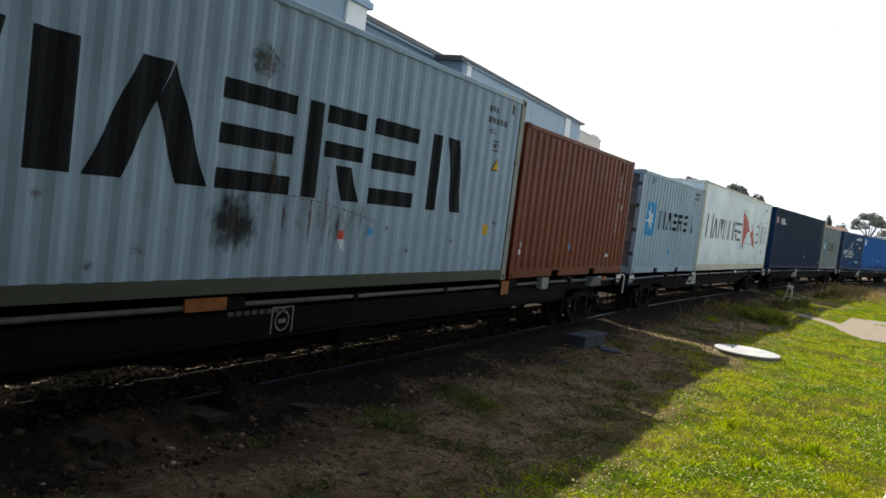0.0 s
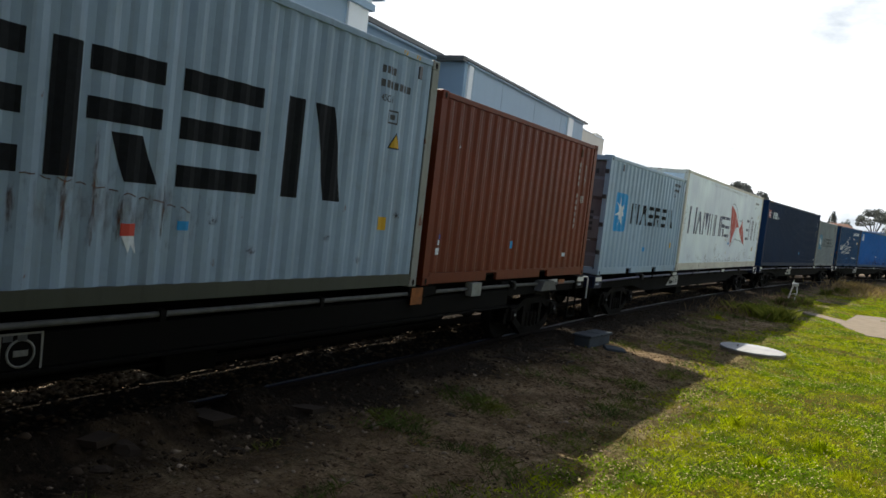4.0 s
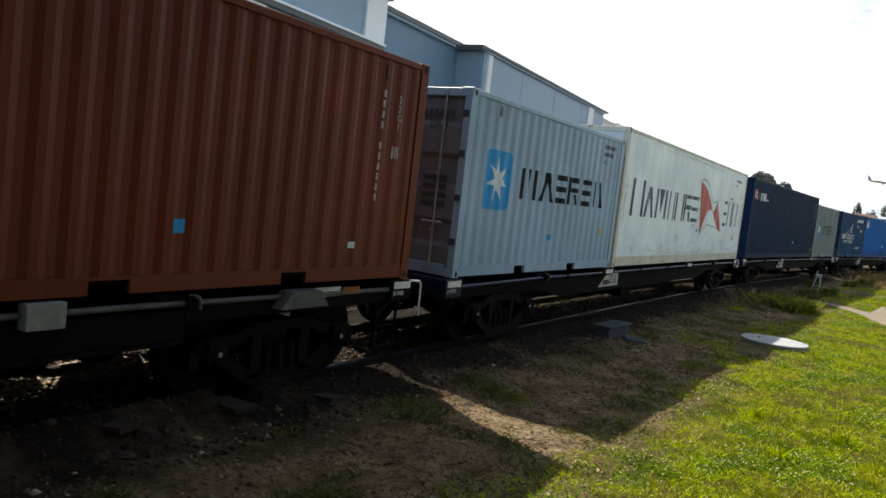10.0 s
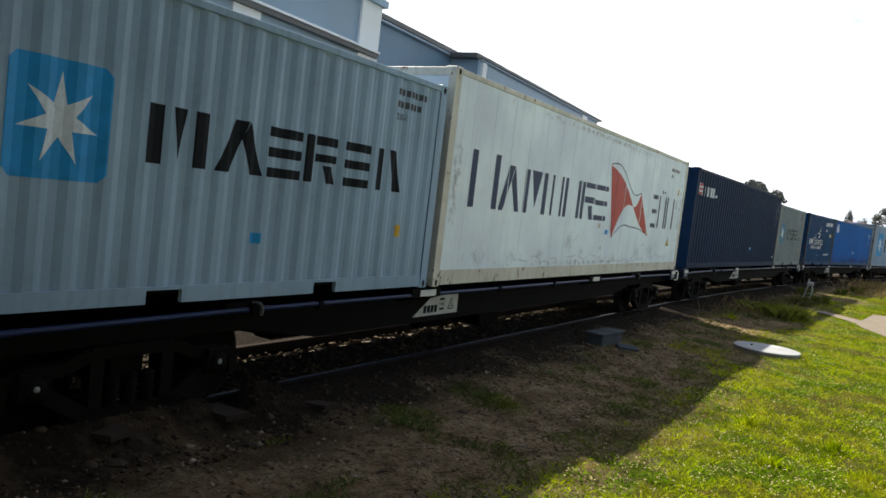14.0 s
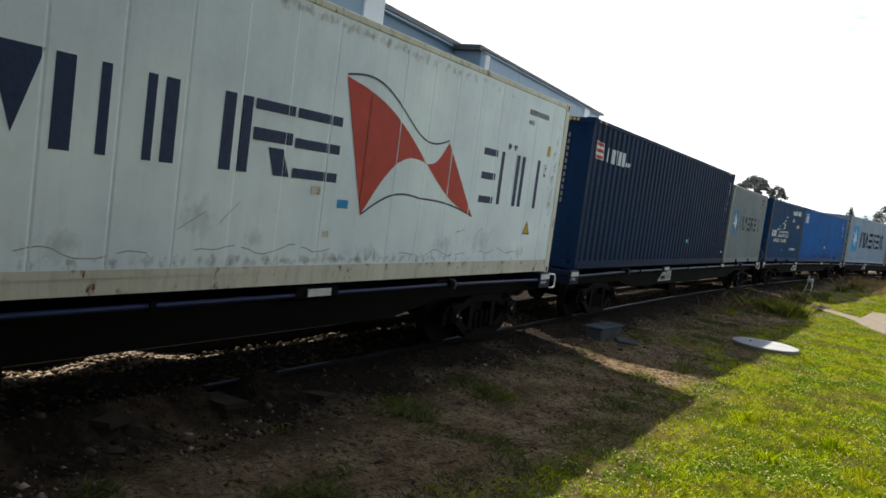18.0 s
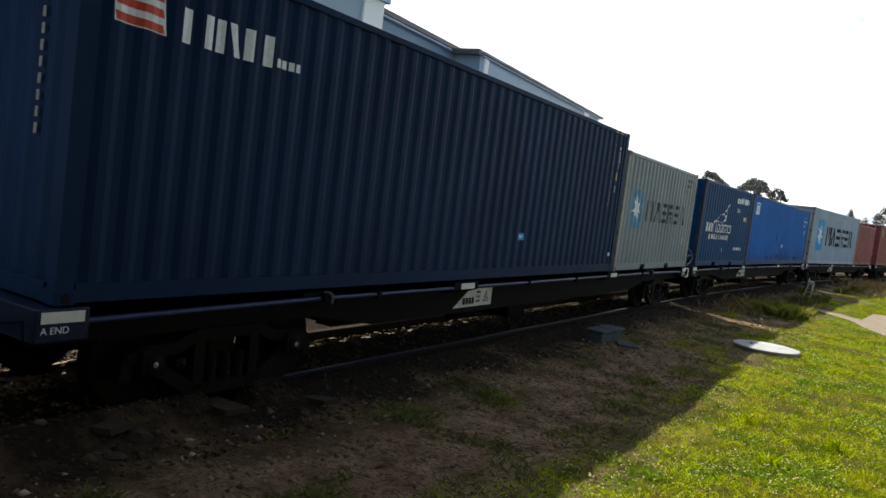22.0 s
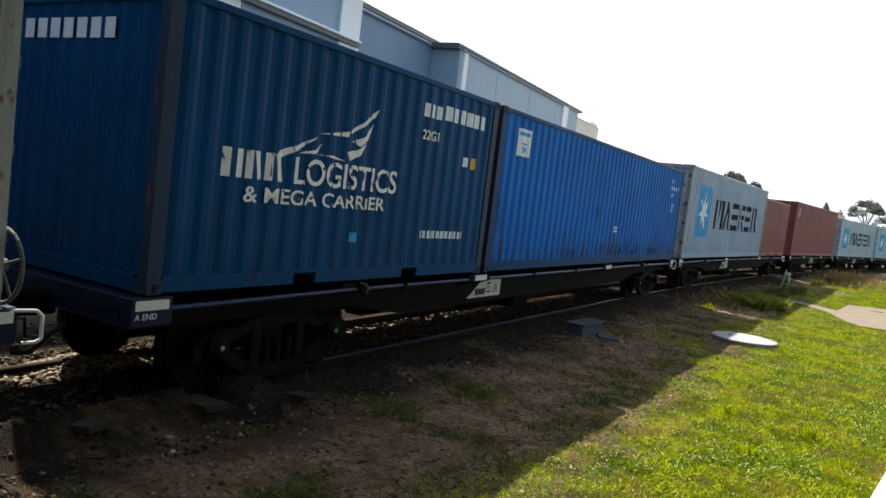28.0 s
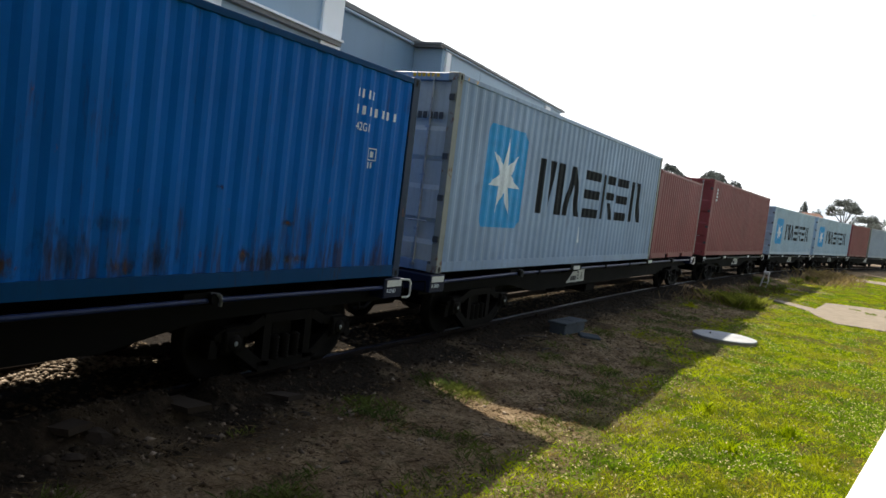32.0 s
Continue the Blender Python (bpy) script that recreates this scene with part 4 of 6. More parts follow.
    for u, z, w, h in ((3.3, 0.42, 0.5, 0.2), (4.5, 0.62, 0.35, 0.32), (5.15, 0.5, 0.3, 0.22), (2.3, 0.38, 0.6, 0.16), (8.6, 0.45, 0.6, 0.22), (9.6, 0.5, 0.5, 0.25), (6.9, 0.36, 0.5, 0.16), (1.1, 0.4, 0.5, 0.2), (10.9, 0.36, 0.5, 0.16)):
        # grey smears: scuffs, and dents shown by painted shading only
        k.decal("scuff", [rect(u - w, u + w, max(0.225, z - h), z + h)], stain_mat("grey scuff", (0.34, 0.34, 0.33), (u - L40 / 2, z), (w, h), (7, 7, 5.0), 0.50, 0.85, 0.30, 0.30), "grey scuffs, with the shading of dents painted in", 0.0015)["kind"] = "stuff"
    # stains creeping from the seams of the frame
    for u, z, w, h in ((11.85, 1.5, 0.20, 1.3), (0.28, 1.5, 0.18, 1.3), (6.1, 2.72, 5.9, 0.10), (6.1, 0.27, 5.9, 0.10)):
        k.decal("seam_stain", [rect(u - w, u + w, max(0.225, z - h), min(2.80, z + h))], stain_mat("brown seam stain", (0.22, 0.11, 0.04), (u - L40 / 2, z), (w, h), (9, 9, 7.0), 0.52, 0.78, 0.6, 0.2), "brown stain along the frame", 0.002)["kind"] = "stuff"
    # grey lines painted for the shading of creases at the foot of the wall
    rnd = random.Random(15)
    for u0, u1, z0 in ((2.4, 4.1, 0.34), (4.5, 6.3, 0.38), (7.6, 9.3, 0.33), (9.6, 10.9, 0.36)):
        n = int((u1 - u0) / 0.09)
        pts = [(u0 + 0.09 * i, z0 + 0.05 * math.sin(i * 0.7 + u0) * math.sin(math.pi * i / n) + rnd.uniform(-0.012, 0.012)) for i in range(n + 1)]
        k.decal("crease_shading", [[p, q, (q[0], q[1] + 0.009), (p[0], p[1] + 0.009)] for i, (p, q) in enumerate(zip(pts, pts[1:])) if i % 9 != 5], GRAZE, "", 0.0025, True)
    for u, z, run, rise in ((4.3, 0.55, 0.28, 0.16), (4.75, 0.62, 0.22, 0.20), (9.35, 0.50, 0.30, 0.22), (9.8, 0.46, 0.2, 0.24), (8.9, 0.62, 0.25, 0.05)):
        k.decal("scratch", [[(u, z), (u + run, z + rise), (u + run, z + rise + 0.008), (u, z + 0.008)]], GRAZE, "", 0.0025)
    part("lower_rail_band", Build().box(W2 - 0.006, W2 + 0.004, -L40 / 2 + 0.16, L40 / 2 - 0.16, 0.155, 0.22), PAINT_CREAM, k.ob, "stained lower band")
    boxes.append((k, 13.53, 0.0))
    # third wagon
    k = container("navy blue forty-foot container with small striped flag and white serial bars", L40, HC, PAINT_NAVY, PAINT_NAVY, PAINT_NAVY)
    k.decal("flag_logo", [[(0.30 + d, z), (0.74 + d, z - 0.01), (0.72 + d, z + 0.055), (0.28 + d, z + 0.065)] for d, z in ((0.0, 2.17), (-0.01, 2.29), (-0.02, 2.41))], INK_RED, "red flag stripes", 0.005)
    k.decal("flag_logo", [[(0.28, 2.16), (0.76, 2.15), (0.72, 2.47), (0.26, 2.49)]], INK_WHITE, "white flag field")
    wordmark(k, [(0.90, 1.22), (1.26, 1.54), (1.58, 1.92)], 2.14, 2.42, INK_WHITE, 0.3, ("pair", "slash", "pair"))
    k.decal("wordmark_stroke", bars(1.98, 2.32, 2.16, 2.24, 4), INK_WHITE)
    k.decal("serial_bar", [rect(11.44, 11.48, 2.60 - 0.115 * (i + 1) + 0.03, 2.60 - 0.115 * i) for i in range(11)] + [rect(11.69, 11.81, 1.65, 1.70), rect(11.69, 11.81, 1.72, 1.77)], INK_SERIAL)
    for i, ch in enumerate("45G1"):
        side_text(k, ch, 11.73, 2.50 - i * 0.12, 0.13, INK_WHITE)
    sticker(k, 11.75, 1.97, 0.12, 0.16, INK_YELLOW, "yellow label")
    sticker(k, 7.66, 0.66, 0.20, 0.11, INK_SKY, "blue sticker")
    k.decal("sticker_print", bars(7.59, 7.73, 0.64, 0.69, 3), INK_WHITE, "", 0.007)
    sticker(k, 11.91, 0.37, 0.06, 0.07, INK_WHITE)
    hazard_strip(k, 0.2, 0.85, HC - 0.075)
    hazard_strip(k, 11.35, 11.95, HC - 0.075)
    bar_parts("end_serial", [(0.71, 0.752, -6.072, -6.068, 2.5 - 0.125 * i, 2.58 - 0.125 * i) for i in range(11)], EMBLEM, k.ob)
    bar_parts("end_hazard_stripe", [(0.45 + 0.08 * i, 0.5 + 0.08 * i, -6.102, -6.098, HC - 0.08, HC - 0.03) for i in range(6)], INK_YELLOW, k.ob)
    boxes.append((k, 27.05, 0.0))
    k = container("dusty grey twenty-foot container, faded star panel and black letter-like wordmark", L20, STD, PAINT_GREY_SOILED, PAINT_GREY_SOILED, PAINT_POST)
    star_panel(k, 0.60, 1.42, 0.97, 1.82, True)
    wordmark(k, CELLS_20, 1.15, 1.63, INK_FADED, 0.25)
    sticker(k, 5.3, 0.72, 0.11, 0.14, INK_YELLOW)
    sticker(k, 0.12, 0.42, 0.1, 0.05, plain("green tape", (0.05, 0.35, 0.2), 0.5, 0, 0.1, 5, 0))
    size_code(k, "22G1", 5.02, 2.03, 0.075, INK_GREY)
    boxes.append((k, 39.39, 0.0))
    # fourth wagon
    k = container("mid blue twenty-foot container with worn white wing logo and lettering", L20, STD, PAINT_BLUE, PAINT_BLUE, PAINT_BLUE_POST)
    wordmark(k, [(0.72, 0.98), (1.02, 1.24), (1.28, 1.54)], 1.07, 1.34, WORN_WHITE, 0.34, ("pair", "slash", "slash"))
    fitted_text(k, "LOGISTICS", 1.66, 3.56, 1.07, 0.27, WORN_WHITE)
    fitted_text(k, "& MEGA CARRIER", 1.0, 3.34, 0.85, 0.15, WORN_WHITE)
    k.decal("wing_logo", [[(2.05, 1.62), (2.52, 1.70), (2.74, 1.82), (3.03, 2.02), (2.98, 1.92), (2.72, 1.76), (2.50, 1.64)], [(2.60, 1.60), (2.82, 1.68), (2.97, 1.84), (2.90, 1.66), (2.74, 1.56)], [(2.50, 1.47), (2.72, 1.52), (2.86, 1.62), (2.76, 1.46), (2.6, 1.38)],
                          [(1.40, 1.36), (1.70, 1.46), (2.0, 1.58), (1.78, 1.44), (1.46, 1.30)], [(1.72, 1.38), (1.98, 1.44), (2.10, 1.52), (2.0, 1.40)], [(2.04, 1.40), (2.3, 1.41), (2.5, 1.37), (2.3, 1.38)]], WORN_WHITE, "white wing strokes")
    k.decal("serial_bar", bars(4.03, 4.48, 2.1, 2.27, 3) + bars(4.56, 5.74, 2.12, 2.31, 6, 0.22) + [rect(5.18, 5.28, 1.55, 1.68)] + bars(4.24, 5.40, 0.52, 0.62, 14, 0.35), INK_WHITE)
    fitted_text(k, "22G1", 4.01, 4.52, 1.81, 0.12, WORN_WHITE)
    sticker(k, 5.46, 1.61, 0.11, 0.16, INK_YELLOW, "yellow label")
    sticker(k, 2.79, 0.52, 0.15, 0.11, INK_SKY, "blue sticker")
    bar_parts("end_serial", [(-0.85 + 0.2 * i, -0.71 + 0.2 * i, -3.006, -3.002, 2.15, 2.33) for i in range(7)], INK_WHITE, k.ob)
    boxes.append((k, 46.65, 0.0))
    k = container("bright blue forty-foot container with rust along the bottom and white sign", L40, STD, PAINT_BRIGHT, PAINT_BLUE, PAINT_BLUE_POST, pockets=False, foot_mat=PAINT_BLUE)
    sticker(k, 0.92, 2.11, 0.46, 0.44, INK_WHITE, "white paper sign")
    k.decal("sign_print", [rect(0.74, 1.1, 2.22, 2.28), rect(0.8, 1.05, 2.08, 2.11), blot(0.92, 2.0, 0.1, 0.06, 4)], INK_SKY, "", 0.007)
    size_code(k, "42G1", 10.90, 1.78, 0.1, INK_WHITE, ((0.9, 7), (0.4, 4)), 0.62)
    k.decal("class_box", [rect(11.24, 11.38, 1.45, 1.462), rect(11.24, 11.38, 1.588, 1.60), rect(11.24, 11.252, 1.462, 1.588), rect(11.368, 11.38, 1.462, 1.588), rect(11.285, 11.335, 1.49, 1.56)] + bars(11.25, 11.36, 1.36, 1.43, 2, 0.6), INK_WHITE)
    sticker(k, 6.38, 0.78, 0.19, 0.13, INK_WHITE, "small white and blue sticker")
    k.decal("sticker_print", bars(6.31, 6.45, 0.75, 0.81, 3), INK_SKY, "", 0.007)
    rnd = random.Random(8)
    for u, z, w, h in ((5.2, 0.32, 0.35, 0.22), (6.3, 0.30, 0.5, 0.24), (7.4, 0.36, 0.45, 0.30), (8.3, 0.30, 0.4, 0.22), (9.6, 0.28, 0.5, 0.18), (3.6, 0.28, 0.5, 0.16), (7.8, 0.62, 0.5, 0.10), (0.3, 0.9, 0.22, 0.8)):
        k.decal("rust_patch", [rect(u - w, u + w, max(0.16, z - h), z + h)], stain_mat("dark rust patch", (0.030, 0.022, 0.015), (u - L40 / 2, z), (w, h), (9, 14, 5.0), 0.48, 0.74, 0.65, 0.22), "dark rust patch", 0.003)
    for u, z, w, h in ((6.9, 0.30, 0.16, 0.18), (7.9, 0.26, 0.22, 0.10), (9.3, 0.34, 0.14, 0.12), (10.1, 0.27, 0.25, 0.09), (5.6, 0.40, 0.12, 0.2), (9.9, 0.66, 0.12, 0.05), (8.9, 0.98, 0.08, 0.04), (5.0, 1.1, 0.1, 0.3)):
        k.decal("rust_spot", [rect(u - w, u + w, max(0.16, z - h), z + h)], stain_mat("brown rust spot", (0.060, 0.030, 0.012), (u - L40 / 2, z), (w, h), (14, 18, 7.0), 0.45, 0.7, 0.85, 0.3), "brown rust spot", 0.0045)
    boxes.append((k, 52.85, 0.0))
    # fifth wagon
    k = container("light grey forty-foot container with big star panel and grey doors", L40, HC, PAINT_GREY_BLUE, PAINT_GREY_BLUE, PAINT_POST, rear="doors", door_mat=PAINT_GREY_PALE)
    star_panel(k, 1.19, 2.75, 0.71, 2.36)
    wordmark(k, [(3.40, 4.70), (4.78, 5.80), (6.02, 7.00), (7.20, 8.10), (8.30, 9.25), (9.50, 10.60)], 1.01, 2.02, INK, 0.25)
    k.decal("sticker", [[(5.88, 0.80), (5.98, 0.80), (6.05, 0.46), (5.90, 0.46)]], INK_WHITE, "torn white paper", 0.005)
    hazard_strip(k, 0.2, 0.8, HC - 0.075)
    bar_parts("end_hazard_stripe", [(0.45 + 0.08 * i, 0.5 + 0.08 * i, -6.102, -6.098, HC - 0.08, HC - 0.03) for i in range(6)], INK_YELLOW, k.ob)
    bar_parts("door_bar", [(0.5 + 0.09 * i, 0.57 + 0.09 * i, -6.072, -6.068, 2.22, 2.32) for i in range(6)], INK_GREY, k.ob)
    boxes.append((k, 66.09, 0.0))
    k = container("dull red twenty-foot container, plain sides", L20, STD, PAINT_RED, PAINT_RED, PAINT_RED)
    boxes.append((k, 78.39, 0.0))
    # sixth and later wagons
    k = container("dull red forty-foot container with doors facing the coming wagon", L40, HC, PAINT_RED, PAINT_RED, PAINT_RED, rear="doors")
    k.decal("serial_bar", [rect(0.75, 0.85, 2.5 - 0.13 * i, 2.58 - 0.13 * i) for i in range(4)], INK_WHITE)
    boxes.append((k, 86.31, 0.0))
    for at, lab in ((100.31, "light grey forty-foot container with star panel, far down the train"), (113.61, "pale grey forty-foot container with star panel, far down the train")):
        k = container(lab, L40, STD, PAINT_GREY, PAINT_GREY, PAINT_GREY, rear="doors", door_mat=PAINT_GREY)
        star_panel(k, 1.0, 2.6, 0.6, 2.0)
        wordmark(k, [(3.40, 4.70), (4.78, 5.80), (6.02, 7.00), (7.20, 8.10), (8.30, 9.25), (9.50, 10.60)], 0.85, 1.75, INK, 0.25)
        boxes.append((k, at, 0.0))
    k = container("dull red twenty-foot container at the far end", L20, STD, PAINT_RED, PAINT_RED, PAINT_RED)
    boxes.append((k, 126.71, 0.0))
    k = container("dusty grey forty-foot container at the far end", L40, STD, PAINT_GREY_DUSTY, PAINT_GREY_DUSTY, PAINT_POST)
    boxes.append((k, 133.31, 0.0))


def bar_parts(name, list6, mat, parent):
    for a in list6:
        part(name, Build().box(*a), mat, parent)


make_containers()


# ---- wagons ----
WHEEL_R = 0.46
wagons, wheelsets = [], []


def wheel_profile():
    return [(-0.07, 0.03), (-0.07, 0.11), (-0.03, 0.13), (-0.02, 0.36), (-0.06, 0.40), (-0.065, 0.455), (0.045, 0.462), (0.055, 0.485), (0.068, 0.48), (0.07, 0.41), (0.03, 0.37), (0.02, 0.13), (0.09, 0.11), (0.09, 0.03)]


WHEEL_MESH = Build().lathe(wheel_profile(), 28).mesh("wheel", BOGIE)
AXLE_MESH = Build().cyl((-1.02, 0, 0), (1.02, 0, 0), 0.075, 12).mesh("axle", BOGIE)


def frame_outline():
    """Side view of a cast bogie side frame."""
    return [(-1.12, 0.50), (-1.10, 0.68), (-0.95, 0.74), (-0.62, 0.74), (-0.40, 0.84), (0.40, 0.84), (0.62, 0.74), (0.95, 0.74), (1.10, 0.68), (1.12, 0.50), (0.98, 0.48), (0.96, 0.60), (0.78, 0.62), (0.45, 0.36), (0.36, 0.30), (-0.36, 0.30), (-0.45, 0.36), (-0.78, 0.62), (-0.96, 0.60), (-0.98, 0.48)]


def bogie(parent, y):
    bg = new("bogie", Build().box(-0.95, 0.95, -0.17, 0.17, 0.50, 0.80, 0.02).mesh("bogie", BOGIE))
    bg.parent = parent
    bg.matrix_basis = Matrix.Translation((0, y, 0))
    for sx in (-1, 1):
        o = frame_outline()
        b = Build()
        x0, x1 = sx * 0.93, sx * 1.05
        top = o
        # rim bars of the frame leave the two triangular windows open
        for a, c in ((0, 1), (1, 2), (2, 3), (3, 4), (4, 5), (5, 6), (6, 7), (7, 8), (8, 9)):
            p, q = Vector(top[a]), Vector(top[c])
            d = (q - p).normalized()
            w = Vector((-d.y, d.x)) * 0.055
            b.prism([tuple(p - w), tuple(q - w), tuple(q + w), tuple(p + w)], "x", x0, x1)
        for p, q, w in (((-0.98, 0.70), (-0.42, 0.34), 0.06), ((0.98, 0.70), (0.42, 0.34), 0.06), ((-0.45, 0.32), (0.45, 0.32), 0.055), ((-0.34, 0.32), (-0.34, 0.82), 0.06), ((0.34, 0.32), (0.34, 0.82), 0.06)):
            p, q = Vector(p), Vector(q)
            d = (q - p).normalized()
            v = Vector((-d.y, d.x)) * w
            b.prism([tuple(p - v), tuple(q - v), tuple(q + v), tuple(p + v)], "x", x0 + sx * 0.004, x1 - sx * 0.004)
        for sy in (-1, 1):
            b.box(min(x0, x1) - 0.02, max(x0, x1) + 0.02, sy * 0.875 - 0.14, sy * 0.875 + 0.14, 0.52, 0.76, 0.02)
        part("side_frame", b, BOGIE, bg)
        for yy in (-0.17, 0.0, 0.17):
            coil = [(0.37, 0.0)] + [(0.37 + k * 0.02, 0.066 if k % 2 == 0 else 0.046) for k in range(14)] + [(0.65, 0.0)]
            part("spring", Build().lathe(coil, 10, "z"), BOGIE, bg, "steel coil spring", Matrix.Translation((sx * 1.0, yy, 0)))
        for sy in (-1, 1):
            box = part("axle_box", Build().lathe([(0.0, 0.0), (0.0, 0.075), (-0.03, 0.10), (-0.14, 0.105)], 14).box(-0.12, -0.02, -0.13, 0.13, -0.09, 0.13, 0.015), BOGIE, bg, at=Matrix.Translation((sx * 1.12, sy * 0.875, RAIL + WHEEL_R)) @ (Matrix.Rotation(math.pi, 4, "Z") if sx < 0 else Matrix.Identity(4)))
            if sx > 0:
                part("cap_mark", Build().lathe([(0.002, 0.0), (0.002, 0.026), (-0.002, 0.028)], 10), VALVE, box, "pale disc on the axle cap")
    for sy in (-1, 1):
        ws = new("wheelset", AXLE_MESH)
        ws.parent = bg
        ws.matrix_basis = Matrix.Translation((0, sy * 0.875, RAIL + WHEEL_R))
        wheelsets.append((ws, sy * 0.875))
        for sx in (-1, 1):
            m = Matrix.Translation((sx * 0.78, 0, 0)) @ (Matrix.Identity(4) if sx < 0 else Matrix.Rotation(math.pi, 4, "Z"))
            ws_wheel = new("wheel", WHEEL_MESH)
            ws_wheel.parent, ws_wheel.matrix_basis = ws, m
    return bg


def end_text(parent, words, y, z, mat, x):
    m = Matrix(((0, 0, 1, x), (1, 0, 0, y), (0, 1, 0, z), (0, 0, 0, 1)))
    return lettering(parent, words, 0.075, m, mat)


def wagon(s_rear, s_front, split, paint_mat, pipe_mat, first=False, brake_wheel=False):
    """A flat wagon for containers: spine, headstocks, bolsters under the container corners, side pipe and two bogies."""
    L = s_front - s_rear + 0.3
    h = L / 2
    lab = "black steel container wagon with pale side pipe and orange marks" if first else "dark blue and black skeletal container wagon with white reflectors"
    w = thing("container_wagon", lab, "wagon", "wagons of the train")
    top = DECK + (0.05 if first else 0.0) - 0.005
    # spine
    for sx in (-1, 1):
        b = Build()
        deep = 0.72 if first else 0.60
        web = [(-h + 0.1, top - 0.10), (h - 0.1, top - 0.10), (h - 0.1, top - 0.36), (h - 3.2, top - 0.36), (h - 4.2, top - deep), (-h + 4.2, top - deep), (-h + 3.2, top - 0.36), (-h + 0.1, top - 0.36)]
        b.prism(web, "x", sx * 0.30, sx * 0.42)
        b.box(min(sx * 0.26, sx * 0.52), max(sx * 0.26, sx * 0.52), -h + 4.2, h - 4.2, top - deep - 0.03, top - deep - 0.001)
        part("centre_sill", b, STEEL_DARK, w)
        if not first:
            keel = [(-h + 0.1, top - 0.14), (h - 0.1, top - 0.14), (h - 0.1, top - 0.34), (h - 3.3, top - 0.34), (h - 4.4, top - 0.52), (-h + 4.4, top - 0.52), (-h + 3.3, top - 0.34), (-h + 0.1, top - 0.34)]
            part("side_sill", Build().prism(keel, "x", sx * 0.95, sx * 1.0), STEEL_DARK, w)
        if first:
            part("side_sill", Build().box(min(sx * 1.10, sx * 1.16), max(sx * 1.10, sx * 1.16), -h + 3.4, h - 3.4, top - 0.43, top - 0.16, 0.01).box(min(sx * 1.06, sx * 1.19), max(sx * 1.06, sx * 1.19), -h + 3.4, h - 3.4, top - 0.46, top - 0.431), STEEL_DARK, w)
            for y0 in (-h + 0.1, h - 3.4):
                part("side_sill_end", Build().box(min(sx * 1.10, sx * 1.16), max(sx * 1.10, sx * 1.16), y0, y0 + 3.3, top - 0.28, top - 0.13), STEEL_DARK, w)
    # ends
    for sy in (-1, 1):
        b = Build().box(-1.22, 1.22, min(sy * (h - 0.02), sy * (h - 0.45)), max(sy * (h - 0.02), sy * (h - 0.45)), top - 0.27, top - 0.012, 0.012)
        part("headstock", b, paint_mat, w)
        part("reflector", Build().box(1.222, 1.228, min(sy * (h - 0.06), sy * (h - 0.40)), max(sy * (h - 0.06), sy * (h - 0.40)), top - 0.12, top - 0.035), REFLECT, w, "white reflector strip")
        end_text(w, "A END" if sy < 0 else "B END", (-h + 0.06) if sy < 0 else (h - 0.4), top - 0.20, INK_WHITE, 1.226)
        b = Build().box(-0.11, 0.11, min(sy * (h - 0.1), sy * (h + 0.28)), max(sy * (h - 0.1), sy * (h + 0.28)), RAIL + 0.70, RAIL + 0.92, 0.02)
        b.box(-0.15, 0.15, min(sy * (h + 0.22), sy * (h + 0.44)), max(sy * (h + 0.22), sy * (h + 0.44)), RAIL + 0.66, RAIL + 0.96, 0.05)
        part("coupler", b, BOGIE, w)
        part("air_hose", Build().tube([(0.4, sy * h, 0.86), (0.42, sy * (h + 0.15), 0.78), (0.35, sy * (h + 0.28), 0.62), (0.22, sy * (h + 0.36), 0.60)], 0.022, 8), RUBBER, w)
        if sy > 0:
            part("grab_rail", Build().tube([(1.20, h - 0.12, top - 0.03), (1.24, h + 0.10, top - 0.04), (1.25, h + 0.14, top - 0.08), (1.25, h + 0.14, top - (0.48 if first else 0.25))] + ([] if first else [(1.24, h + 0.11, top - 0.275), (1.21, h + 0.02, top - 0.28)]), 0.014, 8), REFLECT, w, "white grab rail")
        part("cut_lever", Build().tube([(0.2, sy * (h + 0.04), top - 0.14), (0.9, sy * (h + 0.05), top - 0.16), (1.18, sy * (h + 0.05), top - 0.10), (1.2, sy * (h + 0.05), top - 0.24)], 0.011, 6), STEEL_DARK, w)
        bogie(w, sy * (h - 2.05))
        part("bogie_bolster", Build().box(-0.5, 0.5, sy * (h - 2.05) - 0.3, sy * (h - 2.05) + 0.3, 0.80, top - 0.30), STEEL_DARK, w)
    # cross bearers under the container corners
    spots = [(-h + 0.22, 0.16)]
    if split:
        spots += [(-3.065, 0.34), (3.22, 0.34)]
    spots.append((h - 0.22, 0.16))
    mid = (s_rear + s_front) / 2
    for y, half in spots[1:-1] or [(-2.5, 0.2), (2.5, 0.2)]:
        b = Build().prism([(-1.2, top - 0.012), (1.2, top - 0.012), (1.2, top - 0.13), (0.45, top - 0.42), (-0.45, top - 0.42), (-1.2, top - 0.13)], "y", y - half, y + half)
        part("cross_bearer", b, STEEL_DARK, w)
        if first:
            continue
        part("reflector", Build().box(1.2005, 1.216, y - 0.17, y + 0.20, top - 0.115, top - 0.035), REFLECT, w, "white reflector strip")
    # pipe along the side
    b = Build()
    pts = [(1.17, -h + 0.45, top - 0.13), (1.17, -h + 3.1, top - 0.10)] if not first else [(1.17, -h + 0.45, top - 0.09), (1.17, -h + 3.1, top - 0.09)]
    last = (1.17, h - 0.45, top - 0.13)
    b.tube(pts + [(1.17, h - 3.45, top - 0.10), last], 0.027, 10)
